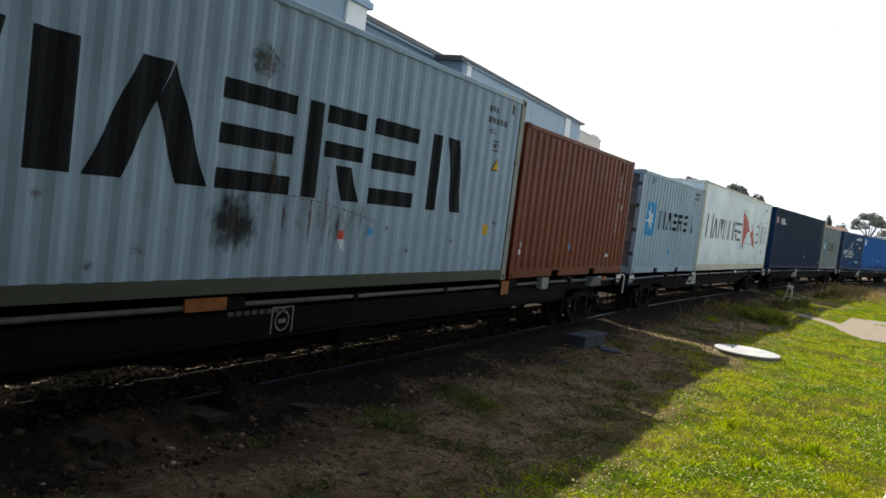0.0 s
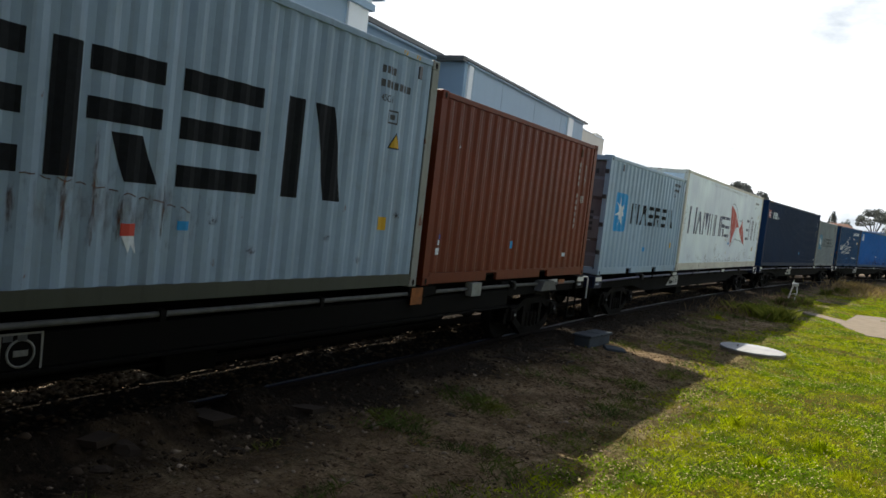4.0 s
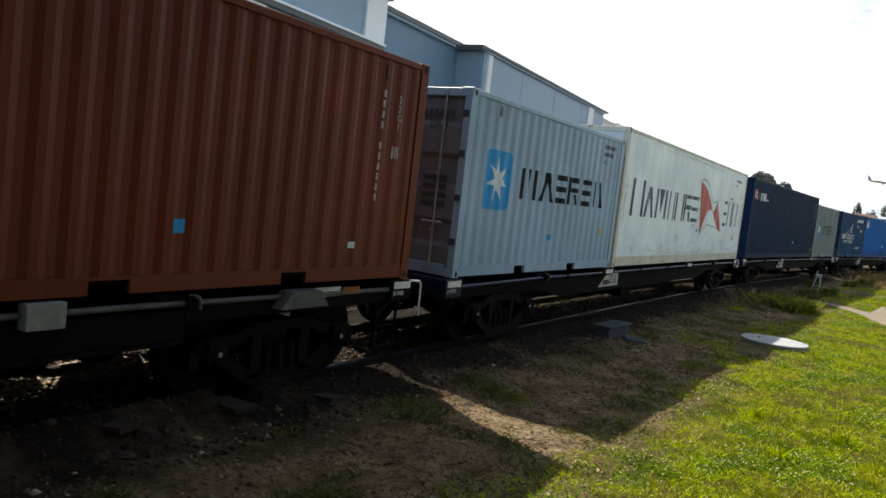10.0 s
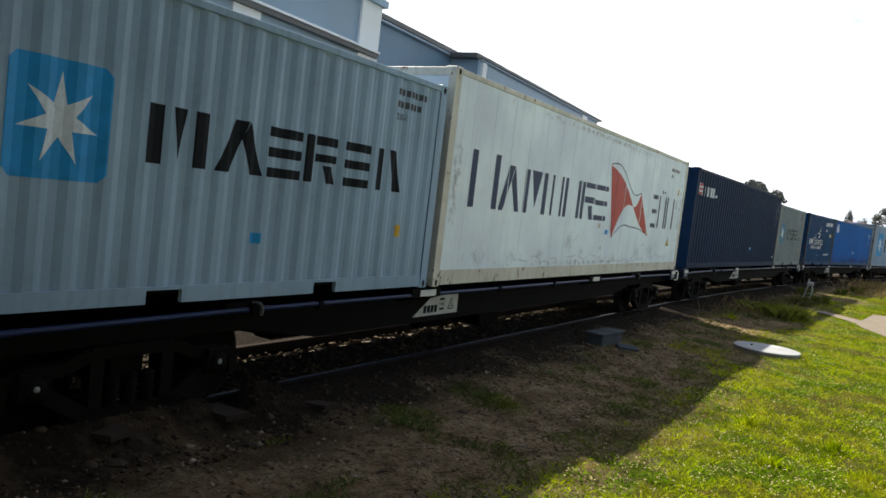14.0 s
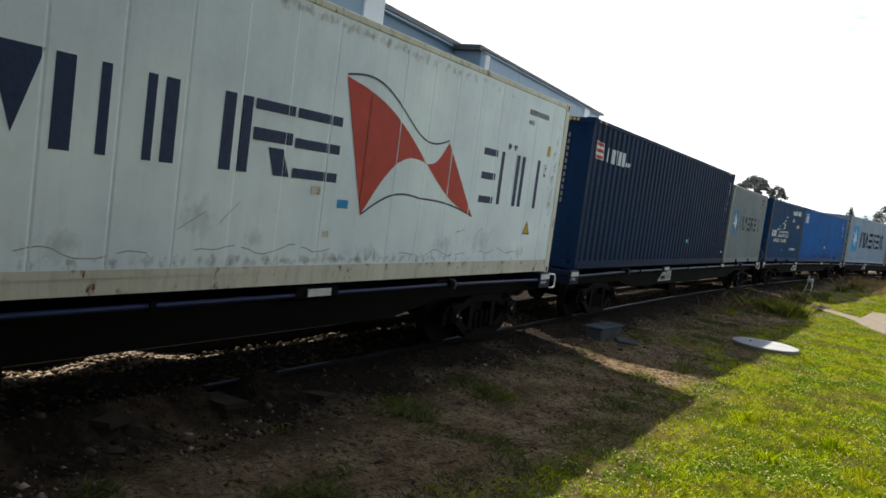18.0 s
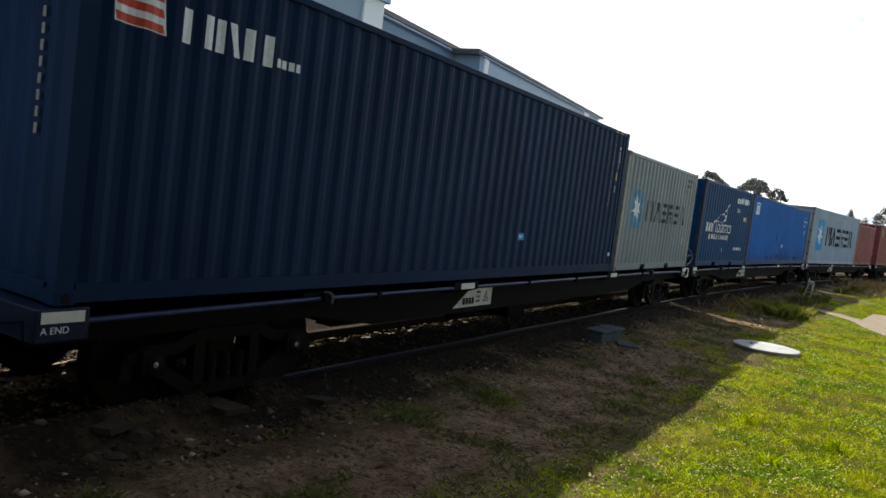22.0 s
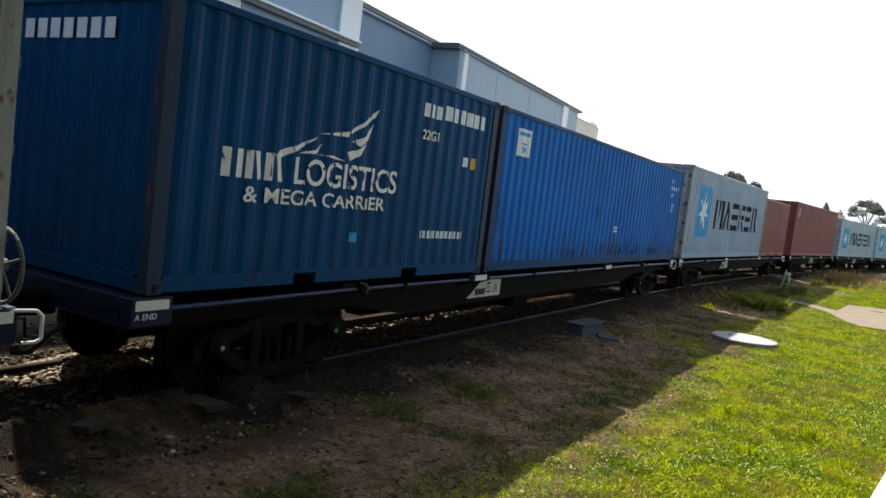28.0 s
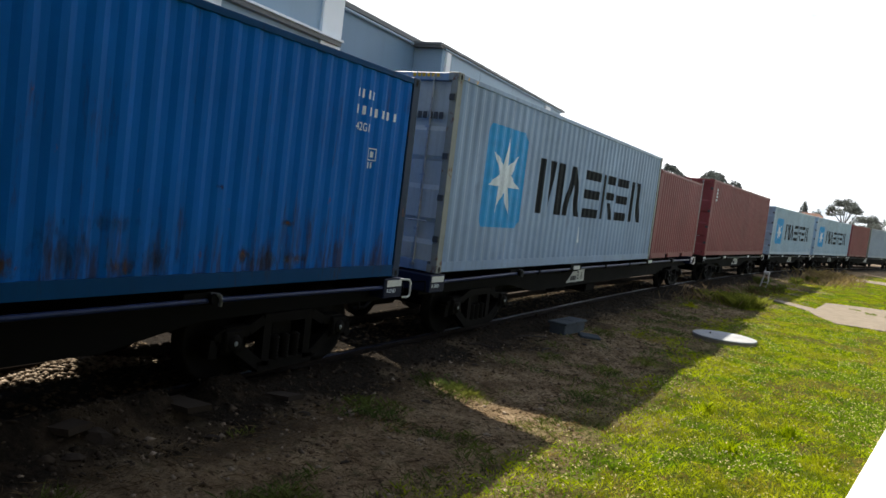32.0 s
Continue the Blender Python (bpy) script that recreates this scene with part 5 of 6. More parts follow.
    part("side_pipe", b, pipe_mat, w, "long side pipe")
    for y in (-h + 3.1, h - 3.5):
        part("pipe_bracket", Build().box(1.10, 1.18, y - 0.22, y + 0.22, top - 0.14, top - 0.02, 0.01).cyl((1.17, y + 0.12, top - 0.08), (1.235, y + 0.12, top - 0.08), 0.055, 12), STEEL_DARK, w)
        part("pipe_end", Build().tube([(1.19, y + 0.10, top - 0.035), (1.24, y + 0.16, top - 0.04), (1.245, y + 0.18, top - 0.09), (1.235, y + 0.18, top - 0.15)], 0.02, 8), PIPE_GREY, w, "pale tap lever")
    for y in np.arange(-h + 4.2, h - 4.0, 2.1):
        part("pipe_clamp", Build().box(1.13, 1.21, y - 0.03, y + 0.03, top - 0.15, top - 0.05), STEEL_DARK, w)
    # sign plates on the sill
    if first:
        part("orange_panel", Build().box(1.19, 1.215, -3.47, -2.98, top - 0.125, top - 0.005), ORANGE, w, "faded orange panel")
        bar_parts("sill_bar", [(1.162, 1.166, -2.9 + 0.105 * i, -2.83 + 0.105 * i, top - 0.21, top - 0.165) for i in range(8)], INK_GREY, w)
        q = -2.30
        bar_parts("sill_emblem", [(1.162, 1.166, q, q + 0.33, top - 0.455, top - 0.44), (1.162, 1.166, q, q + 0.33, top - 0.165, top - 0.15), (1.162, 1.166, q, q + 0.018, top - 0.44, top - 0.165), (1.162, 1.166, q + 0.312, q + 0.33, top - 0.44, top - 0.165), (1.162, 1.166, q + 0.11, q + 0.22, top - 0.325, top - 0.28)], EMBLEM, w)
        part("emblem_ring", Build().lathe([(0.0, 0.11), (0.003, 0.11), (0.003, 0.092), (0.0, 0.092)], 24), EMBLEM, w, at=Matrix.Translation((1.162, q + 0.165, top - 0.303)))
        part("valve_box", Build().box(1.14, 1.26, 4.49, 4.79, top - 0.20, top + 0.0, 0.006), VALVE, w, "pale grey valve box")
        part("side_bracket", Build().prism([(6.98, top - 0.22), (7.68, top - 0.22), (7.55, top - 0.05), (7.12, top - 0.05)], "x", 1.12, 1.30), PIPE_GREY, w, "grey tapered bracket")
        part("side_plate", Build().box(1.165, 1.18, 7.55, 8.0, top - 0.15, top - 0.05), PLATE, w)
        part("orange_panel", Build().box(1.185, 1.195, 8.02, 8.32, top - 0.14, top - 0.06), ORANGE, w, "faded orange panel")
        part("orange_panel", Build().box(1.20, 1.212, 2.93, 3.2, top - 0.24, top - 0.02), ORANGE, w, "rusty orange bearer end")
        part("step_frame", Build().tube([(1.15, 8.75, top - 0.1), (1.15, 8.72, 0.45), (1.15, 9.12, 0.45), (1.15, 9.15, top - 0.1)], 0.018, 6).cyl((1.15, 8.73, 0.7), (1.15, 9.13, 0.7), 0.015, 6), STEEL_DARK, w, "black steel step")
    else:
        y = (spots[1][0] if len(spots) > 2 else 0.0) + 0.36
        part("number_plate", Build().prism([(y - 0.35, top - 0.44), (y + 0.80, top - 0.44), (y + 0.80, top - 0.17), (y + 0.1, top - 0.17)], "x", 1.003, 1.01), PLATE, w, "pale wedge-shaped data plate")
        bar_parts("plate_bar", [(1.011, 1.014, y - 0.1 + 0.09 * i, y - 0.03 + 0.09 * i, top - 0.40, top - 0.30) for i in range(4)] + [(1.011, 1.014, y + 0.3, y + 0.42, top - 0.38 + 0.14 * i, top - 0.35 + 0.14 * i) for i in range(2)], INK, w)
        end_text(w, "TARE", y + 0.29, top - 0.315, INK, 1.013).data.size = 0.055
        t = Build().prism([(y + 0.52, top - 0.38), (y + 0.70, top - 0.38), (y + 0.61, top - 0.21)], "x", 1.011, 1.013)
        sign = part("plate_triangle", t, INK, w)
        part("plate_triangle_face", Build().prism([(y + 0.545, top - 0.367), (y + 0.675, top - 0.367), (y + 0.61, top - 0.24)], "x", 1.0135, 1.016), PLATE, sign)
        end_text(w, "A", y + 0.585, top - 0.355, INK, 1.017).data.size = 0.09
    part("brake_cylinder", Build().cyl((0.1, -1.6, top - 0.72), (0.1, -0.9, top - 0.72), 0.15, 14).box(-0.4, 0.6, -0.4, 0.3, top - 0.86, top - 0.62, 0.03), STEEL_DARK, w)
    part("brake_rod", Build().cyl((0.0, -h + 2.2, 0.62), (0.0, h - 2.2, 0.62), 0.02, 6), BOGIE, w)
    if brake_wheel:
        b = Build()
        cy, cz, r = h - 0.125, top + 0.28, 0.27
        ring = [(1.10 + r * 0.98 * math.cos(a * math.tau / 24), cy + 0.02, cz + r * math.sin(a * math.tau / 24)) for a in range(25)]
        b.tube(ring, 0.017, 8)
        for a in range(5):
            b.cyl((1.10, cy + 0.02, cz), (1.10 + r * math.cos(a * math.tau / 5 + 0.3), cy + 0.02, cz + r * math.sin(a * math.tau / 5 + 0.3)), 0.012, 6)
        b.cyl((1.10, cy - 0.1, cz), (1.10, cy + 0.05, cz), 0.05, 12)
        part("hand_brake_wheel", b, PIPE_GREY, w, "spoked grey hand brake wheel")
        part("brake_stand", Build().box(1.04, 1.16, cy - 0.14, cy - 0.06, top - 0.05, cz + 0.08, 0.01), STEEL_DARK, w)
    wagons.append((w, s_rear - 0.15, s_front + 0.15, h - 2.05))
    return w


wagon(-12.19, 6.20, [0.075], STEEL_DARK, PIPE_GREY, first=True)
wagon(7.32, 25.72, [13.455], STEEL_BLUE, PIPE_BLUE)
wagon(27.05, 45.45, [39.315], STEEL_BLUE, PIPE_BLUE, brake_wheel=True)
wagon(46.65, 65.04, [52.78], STEEL_BLUE, PIPE_BLUE)
wagon(66.09, 84.45, [78.34], STEEL_BLUE, PIPE_BLUE)
wagon(86.31, 98.51, [], STEEL_DARK, PIPE_GREY)
wagon(100.31, 112.51, [], STEEL_DARK, PIPE_GREY)
wagon(113.61, 125.81, [], STEEL_DARK, PIPE_GREY)
wagon(126.71, 145.51, [133.04], STEEL_DARK, PIPE_GREY)


# ---- ground and track ----
def rough_z(x, y):
    """Height of the ground."""
    z = 0.03 * math.sin(x * 1.3 + 0.7) * math.sin(y * 0.9) + 0.05 * (noise.noise((x * 0.7, y * 0.7, 0.0)))
    d = x - float(track_x(y))
    if d > 1.2:
        z += 0.022 * noise.noise((x * 4.2, y * 4.2, 3.0)) + 0.012 * noise.noise((x * 9.0, y * 9.0, 5.0))
    if 0.7 < d < 2.8:
        k = min(1.0, (2.8 - d) / 0.8) * min(1.0, (d - 0.7) / 0.14)
        z = z * (1 - 0.6 * k) + (0.055 + 0.07 * min(1.0, max(0.0, (1.7 - d) / 0.7))) * k - (0.06 if d < 0.84 else 0.0) * (1 - k)
    elif -0.52 < d < 0.66:
        rim = min(0.66 - d, d + 0.52)
        z = 0.075 * min(1.0, rim / 0.05) - 0.012 + 0.02 * noise.noise((x * 3, y * 3, 1.0)) * min(1.0, rim / 0.1)
    elif abs(d) < 2.6:
        k = min(1.0, (2.6 - abs(d)) / 0.9)
        z = z * (1 - k) - 0.06 * k
    if 0.84 < d < 1.5 and (y < 4.95 or 5.30 < y < 5.95):     # mound sized to hide stretches of the near rail from the camera
        z = max(z, 0.285 * min(1.0, (d - 0.84) / 0.11) * min(1.0, (1.5 - d) / 0.45) + 0.02 * noise.noise((x * 6, y * 6, 2.0)))
    return z


def make_ground():
    xs = np.unique(np.concatenate([np.linspace(-400, -30, 16), np.linspace(-30, -10, 26), np.linspace(-10, 6, 230), np.linspace(6, 30, 24), np.linspace(30, 400, 14)]))
    ys = np.unique(np.concatenate([np.linspace(-120, -4, 14), np.linspace(-4, 2, 12), np.linspace(2, 26, 170), np.linspace(26, 60, 90), np.linspace(60, 160, 40), np.linspace(160, 2500, 24)]))
    X, Y = np.meshgrid(xs, ys, indexing="ij")
    Z = np.array([[rough_z(x, y) if -40 < x < 40 and y < 200 else -0.05 for y in ys] for x in xs])
    v = np.stack([X.ravel(), Y.ravel(), Z.ravel()], 1)
    n, m = len(xs), len(ys)
    i, j = np.meshgrid(np.arange(n - 1), np.arange(m - 1), indexing="ij")
    a = (i * m + j).ravel()
    f = np.stack([a, a + m, a + m + 1, a + 1], 1)
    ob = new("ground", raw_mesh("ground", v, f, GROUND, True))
    return tagged(ob, "brown soil and gravel beside the track, turning to grass", "ground", kind="structure")


ground = make_ground()


def make_rails():
    tr = thing("railway_track", "railway track of two rusty rails, the near head polished, on concrete sleepers", "track", kind="structure")
    ss = [-14 + 1.5 * k for k in range(130)]
    foot = [(-0.07, 0.0), (0.07, 0.0), (0.07, 0.012), (0.014, 0.03), (0.010, 0.115), (0.034, 0.128), (0.036, 0.148), (0.028, 0.158), (-0.028, 0.158), (-0.036, 0.148), (-0.034, 0.128), (-0.010, 0.115), (-0.014, 0.03), (-0.07, 0.012)]
    for sx in (-1, 1):
        vs, fs = [], []
        m = len(foot)
        for s in ss:
            for fx, fz in foot:
                x, y, _ = track(s, sx * 0.755 + fx)
                vs.append((x, y, fz + 0.02))
        for k in range(len(ss) - 1):
            for j in range(m):
                fs.append((k * m + j, k * m + (j + 1) % m, (k + 1) * m + (j + 1) % m, (k + 1) * m + j))
        rail = part("rail", Build().add(vs, fs), RAIL_SIDE, tr)
        vs = []
        for s in ss:
            for fx, fz in ((-0.026, 0.18), (0.026, 0.18), (0.0385, 0.169)):
                x, y, _ = track(s, sx * 0.755 + fx)
                vs.append((x, y, fz))
        part("rail_head", Build().add(vs, [(3 * k + j, 3 * k + j + 1, 3 * k + j + 4, 3 * k + j + 3) for k in range(len(ss) - 1) for j in (0, 1)]), RAIL_TOP if sx > 0 else RAIL_NO_GLINT, rail, "running surface of the rail")
    sl = Build().prism([(-0.13, -0.14), (0.13, -0.14), (0.105, 0.02), (-0.105, 0.02)], "x", -1.25, 1.25)
    me = sl.mesh("sleeper", SLEEPER)
    rnd = random.Random(4)
    s = -6.0
    for k in range(230):
        x, y, th = track(s)
        ob = new("sleeper", me)
        ob.parent = tr
        ob.matrix_basis = pose(x + rnd.uniform(-0.02, 0.02), y, rnd.uniform(-0.008, 0.004), 0, 0, -math.degrees(th) + rnd.uniform(-0.8, 0.8))
        s += 0.62
    clip_b = Build().box(-0.06, 0.06, -0.05, 0.05, 0.02, 0.05, 0.01).mesh("rail_clip", RAIL_SIDE)
    s = -6.0
    for k in range(60):
        for off in (0.65, 0.86):
            x, y, th = track(s, off)
            ob = new("rail_clip", clip_b)
            ob.parent = tr
            ob.matrix_basis = pose(x, y, 0, 0, 0, -math.degrees(th))
        s += 0.62
    # fishplates at a rail joint
    for off in (0.80,):
        x, y, th = track(6.1, off)
        part("fishplate", Build().box(x - 0.012, x + 0.02, y - 0.32, y + 0.32, 0.05, 0.13, 0.01), RAIL_SIDE, tr)


make_rails()


def stones(name, pts, sizes, mat, label, seed, flat=0.7):
    """Angular stones joined in one mesh."""
    rng = np.random.default_rng(seed)
    base = np.array([(1, 0, 0), (-1, 0, 0), (0, 1, 0), (0, -1, 0), (0, 0, 1), (0, 0, -1)], float)
    tri = np.array([(0, 2, 4), (2, 1, 4), (1, 3, 4), (3, 0, 4), (2, 0, 5), (1, 2, 5), (3, 1, 5), (0, 3, 5)])
    n = len(pts)
    v = base[None] * rng.uniform(0.55, 1.25, (n, 6, 1)) + rng.normal(0, 0.18, (n, 6, 3))
    a = rng.uniform(0, 6.28, n)
    c, s = np.cos(a), np.sin(a)
    x, y = v[:, :, 0] * c[:, None] - v[:, :, 1] * s[:, None], v[:, :, 0] * s[:, None] + v[:, :, 1] * c[:, None]
    v = np.stack([x, y, v[:, :, 2] * flat], 2) * sizes[:, None, None] + pts[:, None, :]
    f = (tri[None] + (np.arange(n) * 6)[:, None, None]).reshape(-1, 3)
    ob = new(name, raw_mesh(name, v.reshape(-1, 3), f, mat))
    return tagged(ob, label, "stones", kind="stuff")


def scatter(n, s0, s1, o0, o1, seed, power=1.0):
    rng = np.random.default_rng(seed)
    s = s0 + (s1 - s0) * rng.uniform(0, 1, n) ** power
    o = rng.uniform(o0, o1, n)
    return np.array([track(a, b)[:2] for a, b in zip(s, o)])


def make_stones():
    p = np.concatenate([scatter(9000, -3, 60, -3.2, -2.1, 1, 1.4), scatter(2600, 1.5, 6.6, -1.7, -0.64, 2, 1.0)])
    heap = scatter(2600, 2.8, 6.2, -1.25, -0.42, 3, 1.0)
    hd = (heap[:, 0] - CX + 0.80) / 0.42
    hz = 0.02 + 0.16 * np.maximum(0.0, 1 - hd * hd) * np.clip((6.3 - heap[:, 1]) / 0.7, 0, 1) * (0.75 + 0.25 * np.sin(heap[:, 1] * 4.0))
    stones("rubble_heap", np.column_stack([heap, hz]), np.random.default_rng(13).uniform(0.02, 0.055, len(heap)), RUBBLE, "brown rubble heaped against the far rail", 14, 0.4)
    bed = scatter(9000, -3, 40, -0.62, 0.66, 25, 1.5)
    bz = np.random.default_rng(27).uniform(0.045, 0.085, len(bed))
    stones("track_ballast", np.column_stack([bed, bz]), np.random.default_rng(28).uniform(0.018, 0.048, len(bed)), BALLAST, "coarse brown broken stone between the rails", 29, 0.5)
    rz = np.random.default_rng(2).uniform(0, 1, len(p))
    z = np.where(p[:, 0] < CX - 1.65, rz * 0.07 - 0.06, rz * 0.075 - 0.03)
    stones("ballast", np.column_stack([p, z]), np.random.default_rng(3).uniform(0.018, 0.045, len(p)), BALLAST, "brown grey crushed ballast along the far rail", 4)
    p = scatter(9000, -1, 40, 1.9, 4.4, 5, 1.3)
    z = np.array([rough_z(a, b) for a, b in p])
    sz = np.random.default_rng(6).gamma(1.6, 0.0058, len(p)) + 0.005
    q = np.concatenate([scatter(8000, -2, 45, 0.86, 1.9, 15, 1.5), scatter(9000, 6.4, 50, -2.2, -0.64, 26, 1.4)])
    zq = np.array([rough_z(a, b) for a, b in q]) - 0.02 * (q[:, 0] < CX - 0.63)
    stones("shaded_gravel", np.column_stack([q, zq]), np.random.default_rng(16).gamma(2.0, 0.007, len(q)) + 0.008, SHADE_GRAVEL, "gravel along both rails, coloured dark for the train's shade", 17)
    r = scatter(3600, 0, 32, 1.5, 4.3, 45, 1.3)
    zr = np.array([rough_z(a, b) for a, b in r])
    stones("pale_rubble", np.column_stack([r, zr]), np.random.default_rng(46).gamma(1.4, 0.008, len(r)) + 0.006, RUBBLE, "scattered pale rubble and chips on the soil", 47)
    stones("loose_gravel", np.column_stack([p, z]), sz, PEBBLE, "loose pale gravel on the bare soil", 7)


make_stones()


# ---- grass ----
slab_poly = [(-3.06, 29.95), (-2.58, 29.33), (-1.58, 27.91), (-1.04, 26.89), (-0.8, 25.85), (-0.2, 24.4), (0.5, 24.5), (4.5, 24.8), (4.5, 33.4), (0.55, 32.4), (-0.71, 31.66), (-0.93, 28.3), (-1.85, 29.3)]


def in_slab(x, y):
    inside = False
    for (x0, y0), (x1, y1) in zip(slab_poly, slab_poly[1:] + slab_poly[:1]):
        if (y0 > y) != (y1 > y) and x < (x1 - x0) * (y - y0) / (y1 - y0) + x0:
            inside = not inside
    return inside


def blades(name, roots, height, width, mat, label, seed, lean=0.5):
    rng = np.random.default_rng(seed)
    n = len(roots)
    a = rng.uniform(0, 6.28, n)
    h = height * rng.uniform(0.3, 1.3, n) if np.isscalar(height) else height * rng.uniform(0.25, 1.25, n)
    w = width * rng.uniform(0.7, 1.3, n)
    dx, dy = np.cos(a), np.sin(a)
    lx, ly = rng.normal(0, lean, n) * h, rng.normal(0, lean, n) * h
    p = np.zeros((n, 4, 3))
    p[:, 0] = roots + np.stack([dx * w, dy * w, 0 * w], 1)
    p[:, 1] = roots - np.stack([dx * w, dy * w, 0 * w], 1)
    p[:, 2] = roots + np.stack([lx * 0.4 - dx * w * 0.7, ly * 0.4 - dy * w * 0.7, h * 0.6], 1)
    p[:, 3] = roots + np.stack([lx, ly, h], 1)
    f = np.array([(0, 1, 2), (0, 2, 3)])
    f = (f[None] + (np.arange(n) * 4)[:, None, None]).reshape(-1, 3)
    ob = new(name, raw_mesh(name, p.reshape(-1, 3), f, mat))
    return tagged(ob, label, "grass", kind="stuff")


def patch(x, y, k, sc):
    return noise.noise((x * sc, y * sc, k))


def make_grass():
    rng = np.random.default_rng(21)
    green, straw, flower, tall, tufts, clover = [], [], [], [], [], []
    n = 980000
    ys = 2.0 + 62.0 * rng.uniform(0, 1, n) ** 2.1
    xs = rng.uniform(-4.6, 7.0, n)
    for x, y in zip(xs, ys):
        if x > 1.2 + (y - 4) * 0.13:
            continue
        d = x - float(track_x(y))
        p = patch(x, y, 1.0, 0.55) * 0.9 + patch(x, y, 4.0, 1.9) * 0.5
        near = min(1.0, max(0.0, (9.0 - y) / 3.5))
        dens = (d - 3.05 - 0.60 * near + p * (1.9 - 1.1 * near)) / 1.5
        sparse = dens < rng.uniform(0.2, 0.6)
        if dens < 0.08:
            tuft = patch(x, y, 9.0, 1.3)
            if tuft < 0.02 + 0.16 * near or d < 1.6:
                continue
            dens = (0.30 + 0.4 * max(0.0, tuft) * 2) * min(1.0, (d - 1.6) / 0.8)
        if rng.uniform() > dens:
            continue
        if 24 < y < 34 and in_slab(x, y):
            continue
        if (x + 2.2) ** 2 + (y - 16.95) ** 2 < 0.44:
            continue
        bare = patch(x, y, 7.0, 0.9) + 0.5 * patch(x, y, 2.0, 3.0)
        if bare > 0.42 and rng.uniform() < 0.8:
            if rng.uniform() < 0.5:
                straw.append((x, y))
            continue
        if sparse:
            tufts.append((x, y, 0.04 + 0.08 * max(0.0, patch(x, y, 9.0, 1.3) + 0.5 * patch(x, y, 19.0, 3.4))))
        elif bare > 0.2 and rng.uniform() < 0.45:
            straw.append((x, y))
        else:
            lush = patch(x, y, 12.0, 0.7) + 0.6 * patch(x, y, 13.0, 2.2)
            if lush > 0.10 and d > 3.9:     # mats of clover among the grass
                if rng.uniform() < 0.62:
                    clover.append((x, y))
                if y < 27 and rng.uniform() < 0.075:
                    flower.append((x, y))
            else:
                green.append((x, y))
                if y < 27 and d > 4.2 and rng.uniform() < 0.03:
                    flower.append((x, y))

    def roots(lst):
        return np.array([(x, y, rough_z(x, y) - 0.005) for x, y in lst])
    blades("grass", roots(green), 0.05, 0.0042, GRASS, "short green grass in bright sun", 31, 0.7)
    blades("dry_grass", roots(straw), 0.045, 0.0026, DRY_GRASS, "dry straw-coloured grass", 32, 0.9)
    blades("clover_leaves", roots(clover), 0.042, 0.0095, CLOVER_LEAF, "low dark green clover mats in the grass", 42, 1.1)
    fl = roots(flower)
    fl[:, 2] += 0.05
    stones("clover_flowers", fl, np.random.default_rng(8).uniform(0.007, 0.012, len(fl)), CLOVER, "small white clover flowers", 33)
    # taller clumps near the post and along the far edge
    clumps = [(-4.1, 25.0, 0.5), (-3.5, 26.3, 0.5), (-3.1, 31.2, 0.7), (-2.6, 33.2, 0.5), (-3.5, 36.5, 0.5), (-1.9, 45.0, 0.6), (-2.4, 41.5, 0.5), (-3.9, 22.3, 0.35), (-1.4, 10.2, 0.25), (-0.9, 8.6, 0.3), (-0.4, 9.9, 0.3), (0.0, 8.9, 0.35)]
    for cx, cy, r in clumps:
        k = int(1500 * r * r + 260)
        a, q = rng.uniform(0, 6.28, k), r * np.minimum(np.abs(rng.normal(0, 0.55, k)), 1.4)
        tall += list(zip(cx + q * np.cos(a), cy + 1.4 * q * np.sin(a), np.maximum(1.1 - (q / r), 0.25)))
    near = [p[:2] for p in tall if p[1] < 25]
    far = [p[:2] for p in tall if p[1] >= 25]
    near_h = np.array([p[2] for p in tall if p[1] < 25])
    far_h = np.array([p[2] for p in tall if p[1] >= 25])
    blades("tall_grass", roots(near), 0.13 * near_h, 0.0035, GRASS, "taller grass tufts", 34, 0.35)
    blades("tall_weeds", roots(far), 0.30 * far_h, 0.004, WEEDS, "tall weeds by the track", 35, 0.6)
    heads = [(-3.0 + rng.normal(0, 0.4), 25.2 + rng.normal(0, 0.6)) for _ in range(14)]
    bush = [(cx + rng.normal(0, 0.12), cy + rng.normal(0, 0.14)) for cx, cy in heads for _ in range(170)]
    blades("sunny_weeds", roots(bush), np.repeat(rng.uniform(0.15, 0.42, 14), 170), 0.003, SUNNY_WEED, "yellow-green weed bush, sunlight put into its colour", 40, 0.5)
    # straw and twigs lying on the bare soil
    lit = scatter(46000, 0, 26, 1.7, 4.6, 51, 1.5)
    blades("tufts", roots([q[:2] for q in tufts]), np.array([q[2] for q in tufts]), 0.0044, TUFT_SHADE, "green tufts on the bare soil, darkened for the train's shade", 38, 0.8)
    blades("soil_litter", roots(lit), 0.03, 0.0016, THATCH, "dead grass stalks lying on the soil", 37, 2.2)
    stalks = [(-4.0 + rng.normal(0, 0.45), 25.6 + rng.normal(0, 1.6)) for _ in range(500)] + [(-3.2 + rng.normal(0, 0.4), 32 + rng.normal(0, 1.5)) for _ in range(300)]
    blades("dry_stalks", roots(stalks), 0.28, 0.0035, THATCH, "brown dry stalks among the weeds", 39, 0.35)
    seed_heads = [(-1.2 + rng.normal(0, 0.9), 51 + rng.normal(0, 4.0)) for _ in range(2200)]
    blades("dry_weeds", roots(seed_heads), 0.34, 0.005, DRY_WEED, "pinkish dry weeds with seed heads", 36, 0.45)


make_grass()

# ---- things beside the track ----
b = Build()
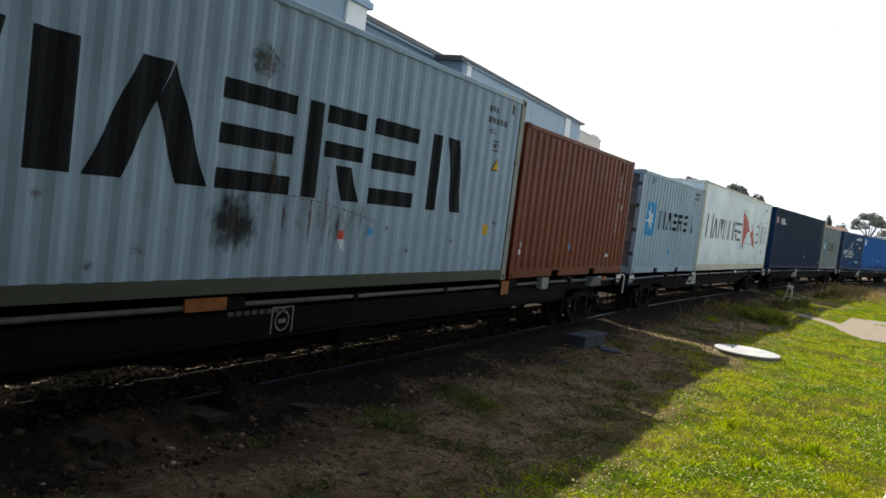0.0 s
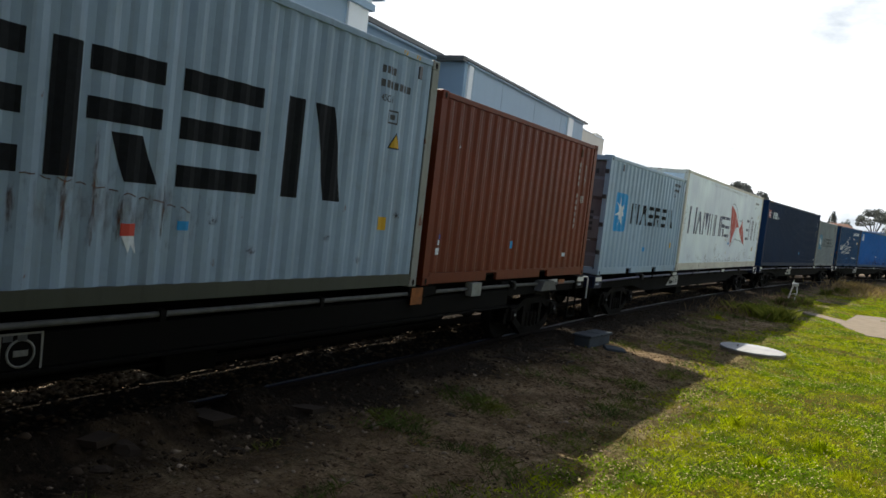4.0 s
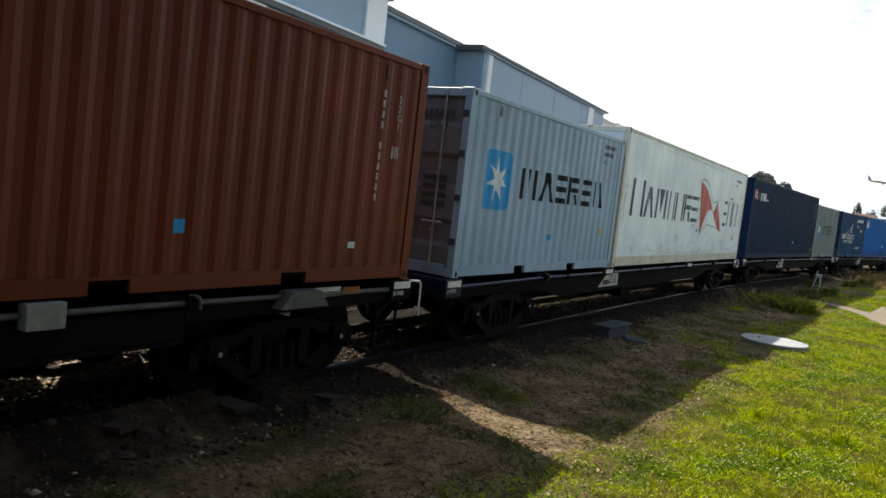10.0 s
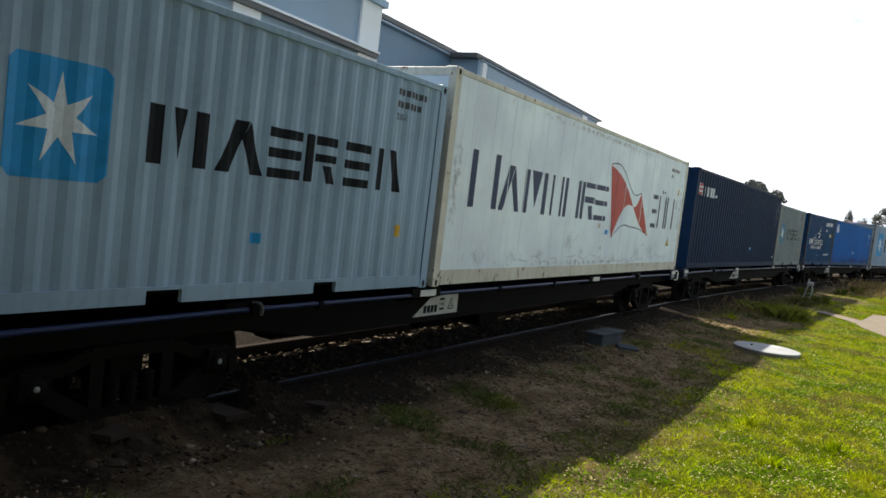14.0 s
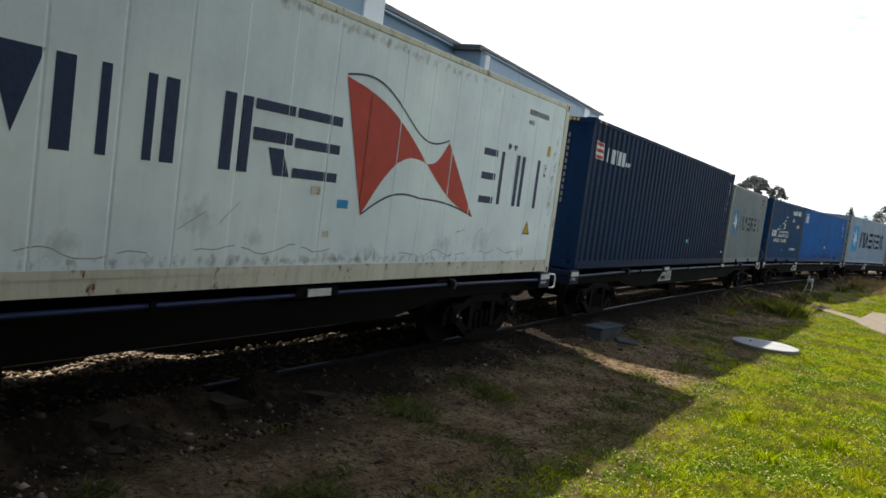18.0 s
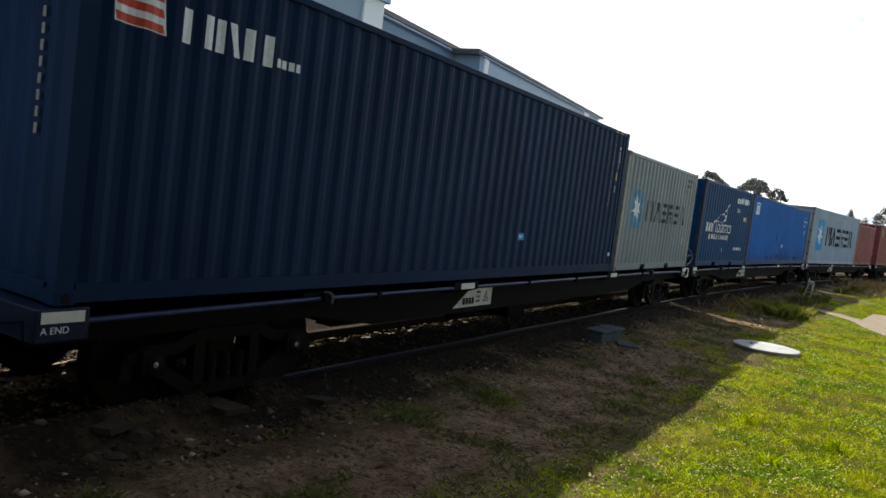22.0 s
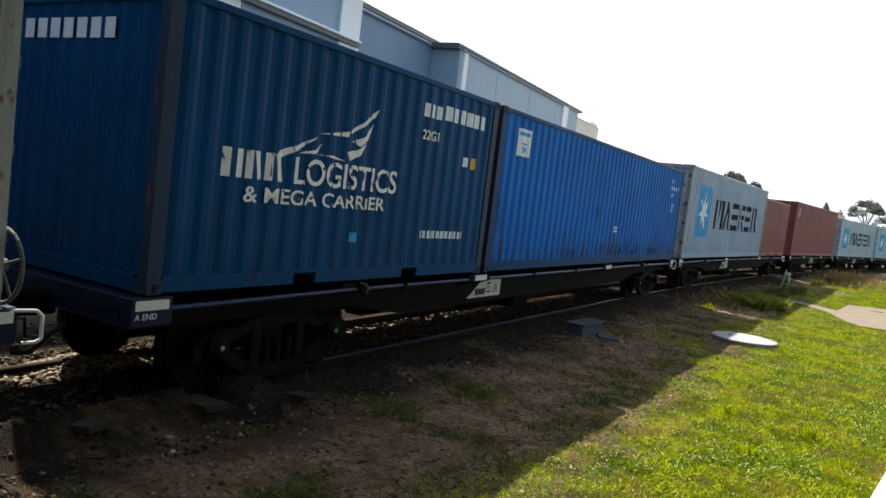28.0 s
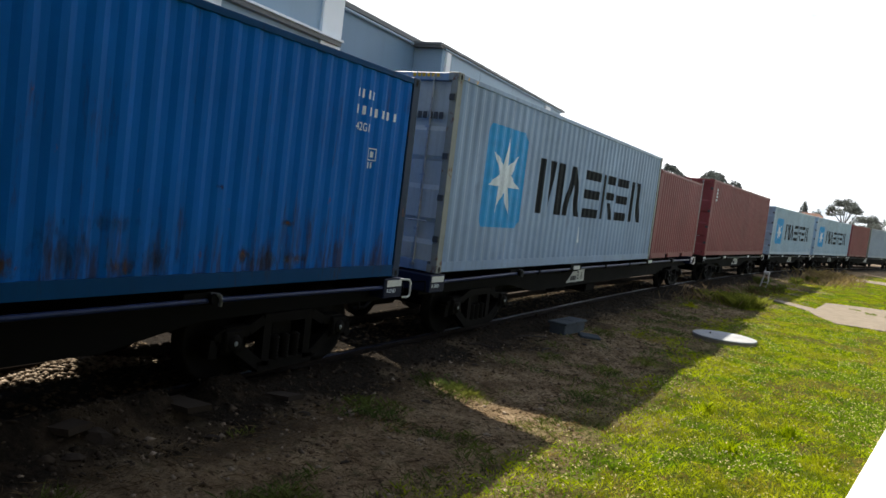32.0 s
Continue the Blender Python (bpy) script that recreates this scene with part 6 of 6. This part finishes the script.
b.add([(x, y, 0.035) for x, y in slab_poly] + [(x, y, -0.1) for x, y in slab_poly], [tuple(range(13))] + [(k, (k + 1) % 13, 13 + (k + 1) % 13, 13 + k) for k in range(13)])
lone("concrete_slab", b, CONCRETE, "cracked pale concrete slab in the grass", "slab", kind="structure")
lone("concrete_slab", Build().box(-1.4, 6, 53, 57, -0.1, 0.06, 0.01), CONCRETE, "far pale concrete slab in the grass", "slab", kind="structure")


def pit_cover():
    t = thing("pit_cover", "round pale concrete pit lid standing proud of the grass", "cover")
    t.location = (-2.20, 17.02, -0.115)
    part("pit_wall", Build().lathe([(-0.08, 0.64), (0.163, 0.64), (0.163, 0.5)], 40, "z"), CONCRETE, t)
    part("lid", Build().lathe([(0.142, 0.0), (0.202, 0.0), (0.206, 0.3), (0.206, 0.635), (0.202, 0.652), (0.172, 0.655), (0.165, 0.6), (0.142, 0.0)], 48, "z"), CONCRETE_PALE, t)
    part("lid_handle", Build().tube([(-0.3, -0.06, 0.207), (-0.3, -0.05, 0.225), (-0.3, 0.05, 0.225), (-0.3, 0.06, 0.207)], 0.01, 6), RAIL_SIDE, t)


pit_cover()


def cable_box():
    t = thing("cable_box", "low grey concrete cable box with two lids beside the ballast", "box")
    t.matrix_basis = pose(-4.60, 13.75, 0.0, 0, 0, -4)
    part("box_body", Build().box(-0.17, 0.15, -0.46, 0.50, -0.08, 0.23, 0.02), CONCRETE_DARK, t)
    part("box_lid", Build().box(-0.20, 0.18, -0.49, -0.01, 0.234, 0.28, 0.012), CONCRETE_DARK, t)
    part("box_lid", Build().box(-0.20, 0.18, 0.01, 0.53, 0.234, 0.28, 0.012), CONCRETE_DARK, t)
    lone("broken_slab", Build().box(-0.2, 0.2, -0.12, 0.12, -0.03, 0.05, 0.015), CONCRETE_DARK, "broken piece of grey concrete on the soil", "rubble", at=pose(-4.15, 13.75, 0.03, 8, 4, 35))


cable_box()


def marker_post():
    t = thing("marker_post", "short pale grey steel stand on two splayed legs", "post")
    t.location = (-3.1, 33.7, 0.0)
    part("leg", Build().tube([(-0.06, 0, 0.66), (-0.14, 0, 0.33), (-0.22, 0, -0.05)], 0.028, 8), GALV, t)
    part("leg", Build().tube([(0.08, 0, 0.66), (0.11, 0, 0.42), (0.06, 0, 0.15), (0.05, 0, -0.05)], 0.026, 8), GALV, t)
    part("head", Build().box(-0.11, 0.13, -0.06, 0.06, 0.65, 0.80, 0.03), GALV, t)
    part("pin", Build().cyl((-0.07, 0, 0.79), (-0.05, 0, 0.93), 0.02, 8, 0.012), GALV, t)
    part("brace", Build().tube([(-0.15, 0, 0.30), (0.09, 0, 0.36)], 0.016, 6), GALV, t)


marker_post()

def field_stone(x, y, size, turn, seed):
    """An angular lump of rock half sunk in the soil."""
    rnd = random.Random(seed)
    b = Build()
    ring = lambda r, z: [(r * size * (1 + rnd.uniform(-.3, .3)) * math.cos(a * math.tau / 7), 0.6 * r * size * (1 + rnd.uniform(-.3, .3)) * math.sin(a * math.tau / 7), z * size + rnd.uniform(-.05, .05) * size) for a in range(7)]
    vs = ring(1.0, -0.25) + ring(0.95, 0.12) + ring(0.55, 0.30) + [(0, 0, 0.33 * size)]
    fs = [(r * 7 + k, r * 7 + (k + 1) % 7, r * 7 + 7 + (k + 1) % 7, r * 7 + 7 + k) for r in (0, 1) for k in range(7)] + [(14 + k, 14 + (k + 1) % 7, 21) for k in range(7)]
    b.add(vs, fs)
    lone("field_stone", b, DARK_ROCK, "angular grey-brown stone half sunk in the soil", "stone", "stones by the ballast", at=pose(x, y, rough_z(x, y), 4, 3, turn))


for k, (x, y, r, sz) in enumerate(((-5.12, 3.95, 20, 0.15), (-4.9, 3.6, 60, 0.10), (-4.55, 5.9, 10, 0.07), (-4.62, 4.75, 40, 0.08), (-4.3, 6.5, 80, 0.06), (-4.0, 7.4, 15, 0.07), (-4.4, 9.4, 30, 0.06), (-3.7, 10.4, 50, 0.05), (-4.0, 13.0, 5, 0.07), (-3.6, 5.3, 70, 0.05))):
    field_stone(x, y, sz, r, k)
# pale pieces given dark rock colour, which holds the shade by the rail
lone("broken_slab", Build().prism([(-0.30, -0.10), (0.26, -0.13), (0.32, 0.09), (-0.22, 0.13)], "z", -0.03, 0.022), DARK_ROCK, "flat concrete piece by the rail, colour darkened for shade", "rubble", "stones by the ballast", at=pose(-5.22, 4.92, rough_z(-5.22, 4.92), 3, -6, -6))
lone("broken_slab", Build().prism([(-0.24, -0.09), (0.18, -0.12), (0.22, 0.10), (-0.16, 0.12)], "z", -0.03, 0.020), DARK_ROCK, "flat concrete piece by the rail, colour darkened for shade", "rubble", "stones by the ballast", at=pose(-5.06, 6.10, rough_z(-5.06, 6.10), -3, -5, 8))
lone("broken_slab", Build().prism([(-0.20, -0.12), (0.16, -0.10), (0.19, 0.11), (-0.13, 0.13)], "z", -0.03, 0.025), DARK_ROCK, "flat grey concrete piece by the rail, darkened for shade", "rubble", "stones by the ballast", at=pose(-5.27, 3.75, rough_z(-5.27, 3.75), 4, -4, 12))
for k, (x, y, r, ln) in enumerate(((-4.75, 12.3, 60, 0.7), (-4.2, 11.6, 100, 0.5), (-4.9, 10.6, 20, 0.4))):
    lone("stick", Build().tube([(-ln / 2, 0, 0.03), (-ln * 0.1, 0.03, 0.05), (ln / 2, -0.02, 0.03)], 0.014, 6), BARK, "dry brown stick lying on the soil", "stick", "sticks on the soil", at=pose(x, y, rough_z(x, y), 0, 0, r))
# slab stands in for an unidentified white edge, placed to fit the camera's view
b = Build()
b.add([(0.22, 7.6, 0.12), (2.4, 7.3, 0.12), (2.9, 14.8, 0.12), (1.10, 14.8, 0.12), (0.22, 7.6, -0.1), (2.4, 7.3, -0.1), (2.9, 14.8, -0.1), (1.10, 14.8, -0.1)], [(0, 1, 2, 3), (0, 4, 5, 1), (1, 5, 6, 2), (2, 6, 7, 3), (3, 7, 4, 0)])
lone("white_slab", b, WHITEWASH, "white slab placed to fit the view's lower right corner", "slab", kind="structure")


# unseen dark walls added behind the camera to block sky light from the train
lone("light_block_wall", Build().box(-3.2, 3.38, -14.4, -14.0, -0.1, 10.5), DARK_WALL, "unseen dark wall behind the camera, added to block sky light", "wall", kind="structure")
lone("light_block_wall", Build().box(3.4, 3.8, -40, 6.8, -0.1, 10.5), DARK_WALL, "unseen dark wall behind the camera, added to block sky light", "wall", kind="structure")


# ---- warehouse behind the train ----
def warehouse():
    w = thing("warehouse", "long blue-grey warehouse with white pilasters and stepped wall panels", "building")
    w.matrix_basis = pose(-19.9, 31.9, 0.0, 0, 0, 4.6)   # y runs along the wall, x+ faces the track
    top = 9.62

    def wall(name, x0, x1, y0, y1, z0, z1, mat, label=""):
        return part(name, Build().box(x0, x1, y0, y1, z0, z1), mat, w, label)
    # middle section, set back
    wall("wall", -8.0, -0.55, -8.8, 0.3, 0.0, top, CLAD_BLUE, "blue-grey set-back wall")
    wall("roof_edge", -8.1, -0.45, -8.8, 0.86, top + 0.01, top + 0.22, ROOF_DARK)
    part("gutter", Build().cyl((-0.42, -8.8, top - 0.12), (-0.42, 0.3, top - 0.12), 0.07, 8), CLAD_GREY, w)
    # far section, proud of it, its roof a little lower
    low = top - 0.14
    wall("wall", -8.0, 0.98, 0.34, 21.6, 0.0, low, CLAD_PALE, "pale grey wall panel")
    wall("return_wall", -0.54, 0.96, 0.31, 0.336, 0.0, low - 0.02, CLAD_GREY)
    wall("roof_edge", -0.44, 1.12, -0.20, 22.4, low, low + 0.13, ROOF_DARK)
    wall("eave_soffit", -0.44, 1.08, -0.15, 0.30, low - 0.10, low - 0.004, ROOF_DARK)
    part("gutter", Build().cyl((1.06, 0.4, low - 0.09), (1.06, 21.5, low - 0.09), 0.06, 8), CLAD_GREY, w)
    wall("pilaster", 0.982, 1.10, 0.66, 1.14, 0.0, low - 0.16, TRIM_WHITE, "white pilaster")
    # greyer strip puts the pilaster's shade into the wall's colour
    wall("pilaster_shade", 0.981, 1.02, 1.145, 1.5, 0.0, low - 0.16, CLAD_GREY, "grey strip painted as the shade beside the pilaster")
    wall("pilaster", 0.982, 1.10, 17.6, 18.75, 0.0, low - 0.16, TRIM_WHITE, "white pilaster")
    for y in (5.4, 10.8, 16.2):
        wall("panel_joint", 0.981, 0.99, y - 0.02, y + 0.02, 0.0, low - 0.16, CLAD_GREY)
    wall("end_wall_panel", -6, 0.7, 21.62, 22.3, 0.0, low - 0.3, CLAD_GREY)
    # lower beige end block
    wall("annex_wall", -7.0, 0.6, 22.32, 29.4, 0.0, 9.16, CLAD_BEIGE, "beige end block")
    wall("annex_coping", -7.05, 0.66, 22.31, 29.5, 9.164, 9.25, TRIM_WHITE)
    wall("annex_parapet", -6.0, 0.5, 27.2, 29.2, 9.254, 9.48, CLAD_BEIGE)
    part("aerial", Build().cyl((0.2, 24.6, 9.3), (0.2, 24.6, 11.0), 0.02, 6), GALV, w)
    # near section, taller and proud, with a thin canopy ledge and an eave above it
    wall("wall", -8.0, 0.98, -60.0, -8.82, 0.0, 9.36, CLAD_GREY, "grey lower wall")
    wall("upper_wall", -8.0, 0.94, -60.0, -8.62, 9.62, 10.9, CLAD_GREY, "grey upper wall")
    wall("eave", -8.0, 1.22, -60.0, -8.60, 9.364, 9.616, CLAD_PALE, "pale horizontal eave")
    wall("ledge", 0.983, 1.30, -60.0, -8.95, 7.56, 7.64, TRIM_WHITE, "thin pale canopy ledge")
    wall("ledge_soffit", 0.983, 1.24, -60.0, -9.0, 7.40, 7.556, ROOF_DARK)
    wall("pilaster", 0.982, 1.08, -10.12, -8.80, 7.645, 9.36, TRIM_WHITE, "white corner pilaster")
    wall("pilaster", 0.982, 1.08, -10.12, -8.80, 0.0, 7.395, TRIM_WHITE, "white corner pilaster")
    wall("pilaster", 0.942, 1.04, -9.85, -8.60, 9.62, 10.88, TRIM_WHITE, "white corner pilaster")
    for y in (-16.0, -24.0, -32.0, -40.0):
        wall("pilaster", 0.982, 1.06, y - 0.6, y + 0.6, 0.0, 7.395, TRIM_WHITE, "white pilaster")
    wall("canopy", -2.0, 1.2, -8.58, -7.95, 9.96, 10.9, CLAD_GREY, "grey projecting canopy end")
    wall("roof_edge", -8.2, 1.3, -60.0, -7.7, 10.904, 11.05, ROOF_DARK)


warehouse()


# ---- trees and far houses ----
def tree(x, y, h, spread, flat, mat, label, seed, crown_from=0.45, n=3200, leaf=0.20):
    t = thing("tree", label, "tree", "trees in the distance")
    t.location = (x, y, -0.1)
    rnd = random.Random(seed)
    b = Build()
    b.cyl((0, 0, 0), (0.1 * h * rnd.uniform(-.3, .3), 0, h * 0.55), 0.028 * h, 8, 0.018 * h)
    tips = []
    for k in range(16):     # limbs spread to the foot of each clump of the domed crown
        a = k * math.tau / 16 * 5 + rnd.uniform(-.3, .3)
        r = spread * math.sqrt((k + 0.5) / 16) * rnd.uniform(0.75, 1.0)
        z = h * (0.94 - (0.94 - crown_from) * 0.75 * (r / spread) ** 2 + rnd.uniform(-0.04, 0.03))
        p = (r * math.cos(a), r * math.sin(a), z)
        if k % 2:
            b.cyl((0, 0, h * rnd.uniform(0.35, 0.55)), p, 0.011 * h, 6, 0.004 * h)
        tips.append(p)
    part("trunk", b, BARK, t)
    rng = np.random.default_rng(seed)
    n = int(min(max(420 * spread * spread, 700), n))
    c = np.array(tips)[rng.integers(0, len(tips), n)]
    q = rng.normal(0, 1, (n, 3))
    q /= np.linalg.norm(q, axis=1)[:, None]
    q *= (rng.uniform(0, 1, n) ** 0.4)[:, None] * np.array([spread * 0.28, spread * 0.28, h * flat])
    q[:, 2] = np.maximum(q[:, 2], -0.35 * h * flat)     # flat undersides
    p = c + q
    u = rng.normal(0, 1, (n, 3))
    w = rng.normal(0, 1, (n, 3))
    u *= leaf / np.linalg.norm(u, axis=1)[:, None]
    w *= leaf * 0.6 / np.linalg.norm(w, axis=1)[:, None]
    v = np.stack([p + u, p + w, p - u * 0.9, p - w], 1).reshape(-1, 3)
    f = (np.arange(n) * 4)[:, None] + np.arange(4)[None]
    part("crown", raw_mesh("crown", v, f, mat), mat, t)
    return t


def at_az(az, dist):
    return -dist * math.sin(radians(az)), dist * math.cos(radians(az))


for az, dist, h, sp, fl, mat, lab, seed, cf in (
        (12.55, 118, 11.0, 2.5, 0.06, FOLIAGE, "flat-topped dark pine far behind the train", 1, 0.62),
        (9.6, 122, 11.0, 2.7, 0.06, FOLIAGE, "flat-topped dark pine far behind the train", 2, 0.66),
        (8.1, 122, 9.7, 1.4, 0.05, FOLIAGE, "small pine crown far behind the train", 3, 0.7),
        (3.53, 150, 8.6, 1.0, 0.12, FOLIAGE, "narrow dark conifer behind a roof", 4, 0.35),
        (2.75, 150, 7.2, 1.8, 0.10, FOLIAGE_GREY, "grey-green tree behind a roof", 5, 0.4),
        (1.05, 165, 10.8, 3.4, 0.09, FOLIAGE_GREY, "large grey-green gum tree in the distance", 6, 0.55),
        (-0.35, 170, 8.2, 3.8, 0.12, FOLIAGE_GREY, "broad dark green tree in the distance", 7, 0.25),
        (-1.8, 160, 7.6, 4.2, 0.12, FOLIAGE_GREY, "broad dark green tree in the distance", 8, 0.2),
        (-3.5, 165, 8.2, 5.0, 0.12, FOLIAGE_GREY, "broad dark green tree in the distance", 9, 0.2),
        (2.0, 175, 5.5, 4.0, 0.12, FOLIAGE, "low dark shrubs in the distance", 10, 0.1)):
    x, y = at_az(az, dist)
    tree(x, y, h, sp, fl, mat, lab, seed, cf)


def house(x, y, turn):
    t = thing("house", "far house with an orange tiled hip roof", "house")
    t.matrix_basis = pose(x, y, 0, 0, 0, turn)
    part("wall", Build().box(-3, 3, -3, 3, -0.1, 3.9), CLAD_BEIGE, t)
    b = Build()
    b.add([(-3.5, -3.5, 3.9), (3.5, -3.5, 3.9), (3.5, 3.5, 3.9), (-3.5, 3.5, 3.9), (-1.2, 0, 6.1), (1.2, 0, 6.1)], [(0, 1, 5, 4), (1, 2, 5), (2, 3, 4, 5), (3, 0, 4), (0, 3, 2, 1)])
    part("roof", b, TILE_ROOF, t, "orange tiled roof")


hx, hy = at_az(3.1, 128)
house(hx, hy, 20)


# ---- airliner ----
def airliner():
    t = thing("airliner", "pale grey twin-engined airliner on approach", "aircraft")
    prof = [(-19, 0.15), (-17, 0.7), (-12, 1.6), (-6, 1.95), (10, 1.95), (14, 1.75), (17, 1.1), (18.6, 0.4), (19, 0.05)]
    part("fuselage", Build().lathe(prof, 20), PLANE_GREY, t)
    for sy in (-1, 1):
        part("wing", Build().add([(3.5, sy * 1.5, -0.9), (-3.0, sy * 1.5, -0.9), (-6.0, sy * 17, 0.8), (-4.3, sy * 17, 0.8), (3.5, sy * 1.5, -1.3), (-3.0, sy * 1.5, -1.2), (-6.0, sy * 17, 0.7), (-4.3, sy * 17, 0.7)], [(0, 1, 2, 3), (4, 7, 6, 5), (0, 3, 7, 4), (1, 5, 6, 2), (3, 2, 6, 7), (0, 4, 5, 1)]), PLANE_GREY, t)
        part("engine", Build().lathe([(-1.9, 0.5), (-0.5, 1.0), (1.6, 1.1), (2.0, 0.9), (1.9, 0.2)], 14), CLAD_GREY, t, at=Matrix.Translation((1.6, sy * 5.6, -1.9)))
        part("tailplane", Build().add([(-14.5, sy * 0.6, 0.7), (-17.5, sy * 0.6, 0.7), (-19.0, sy * 6.2, 1.1), (-17.6, sy * 6.2, 1.1), (-14.5, sy * 0.6, 0.5), (-17.5, sy * 0.6, 0.5), (-19.0, sy * 6.2, 1.0), (-17.6, sy * 6.2, 1.0)], [(0, 1, 2, 3), (4, 7, 6, 5), (0, 3, 7, 4), (1, 5, 6, 2), (3, 2, 6, 7)]), PLANE_GREY, t)
    part("fin", Build().prism([(-12.5, 1.6), (-17.6, 1.2), (-19.6, 7.4), (-17.4, 7.4)], "y", -0.15, 0.15), CLAD_BLUE, t)
    return t


plane = airliner()


# ---- what moves ----
def travel(t):
    """How far the first container's front end stands along the track at t seconds."""
    return float(np.interp(t, TRAVEL_T, TRAVEL_S))


def smooth_travel():
    """The train's way by a cubic through the knots, every tenth of a second."""
    k_t, k_s = np.array([r[0] for r in TRAVEL]), np.array([r[1] for r in TRAVEL])
    v = np.gradient(k_s, k_t)
    ts = np.arange(0, 33.01, 1 / 30)
    out = []
    for t in ts:
        i = min(max(int(np.searchsorted(k_t, t, "right")) - 1, 0), len(k_t) - 2)
        h = k_t[i + 1] - k_t[i]
        u = (t - k_t[i]) / h
        out.append((2 * u ** 3 - 3 * u ** 2 + 1) * k_s[i] + (u ** 3 - 2 * u ** 2 + u) * h * v[i] + (-2 * u ** 3 + 3 * u ** 2) * k_s[i + 1] + (u ** 3 - u ** 2) * h * v[i + 1])
    return ts, np.array(out)


TRAVEL_T, TRAVEL_S = smooth_travel()


def wagon_pose(a, c, pivot, s):
    """Pose of a wagon that reaches from a to c along the train, its bogies pivot metres from the middle."""
    m = (a + c) / 2 + s
    x0, y0, _ = track(m - pivot)
    x1, y1, _ = track(m + pivot)
    th = math.atan2(x1 - x0, y1 - y0)
    return pose((x0 + x1) / 2, (y0 + y1) / 2, 0, 0, 0, -math.degrees(th))


def motions():
    times = [0.25 * k for k in range(129)]
    for n, (w, a, c, pivot) in enumerate(wagons):
        walk(w, [(t, wagon_pose(a, c, pivot, travel(t))) for t in times])
        for bx, at, lift in boxes:
            if a < at + bx.L / 2 < c:
                local = Matrix.Translation((0, at + bx.L / 2 - (a + c) / 2, DECK + lift))
                walk(bx.ob, [(t, wagon_pose(a, c, pivot, travel(t)) @ local) for t in times])
    fine = [4 * k / 30 for k in range(241)]
    for ws, y in wheelsets:
        walk(ws, [(t, pose(0, y, RAIL + WHEEL_R, math.degrees((travel(0) - travel(t)) / WHEEL_R))) for t in fine])
    sky_way = ((0, -900, 128), (5, -402, 116), (6, -297, 112), (7, -222, 106), (8, -163, 100), (9, -107, 94), (10, -53, 87), (16, 270, 70), (32, 1130, 40))
    walk(plane, [(t, pose(x, 1262, z, 0, 3, 0)) for t, x, z in sky_way])


motions()
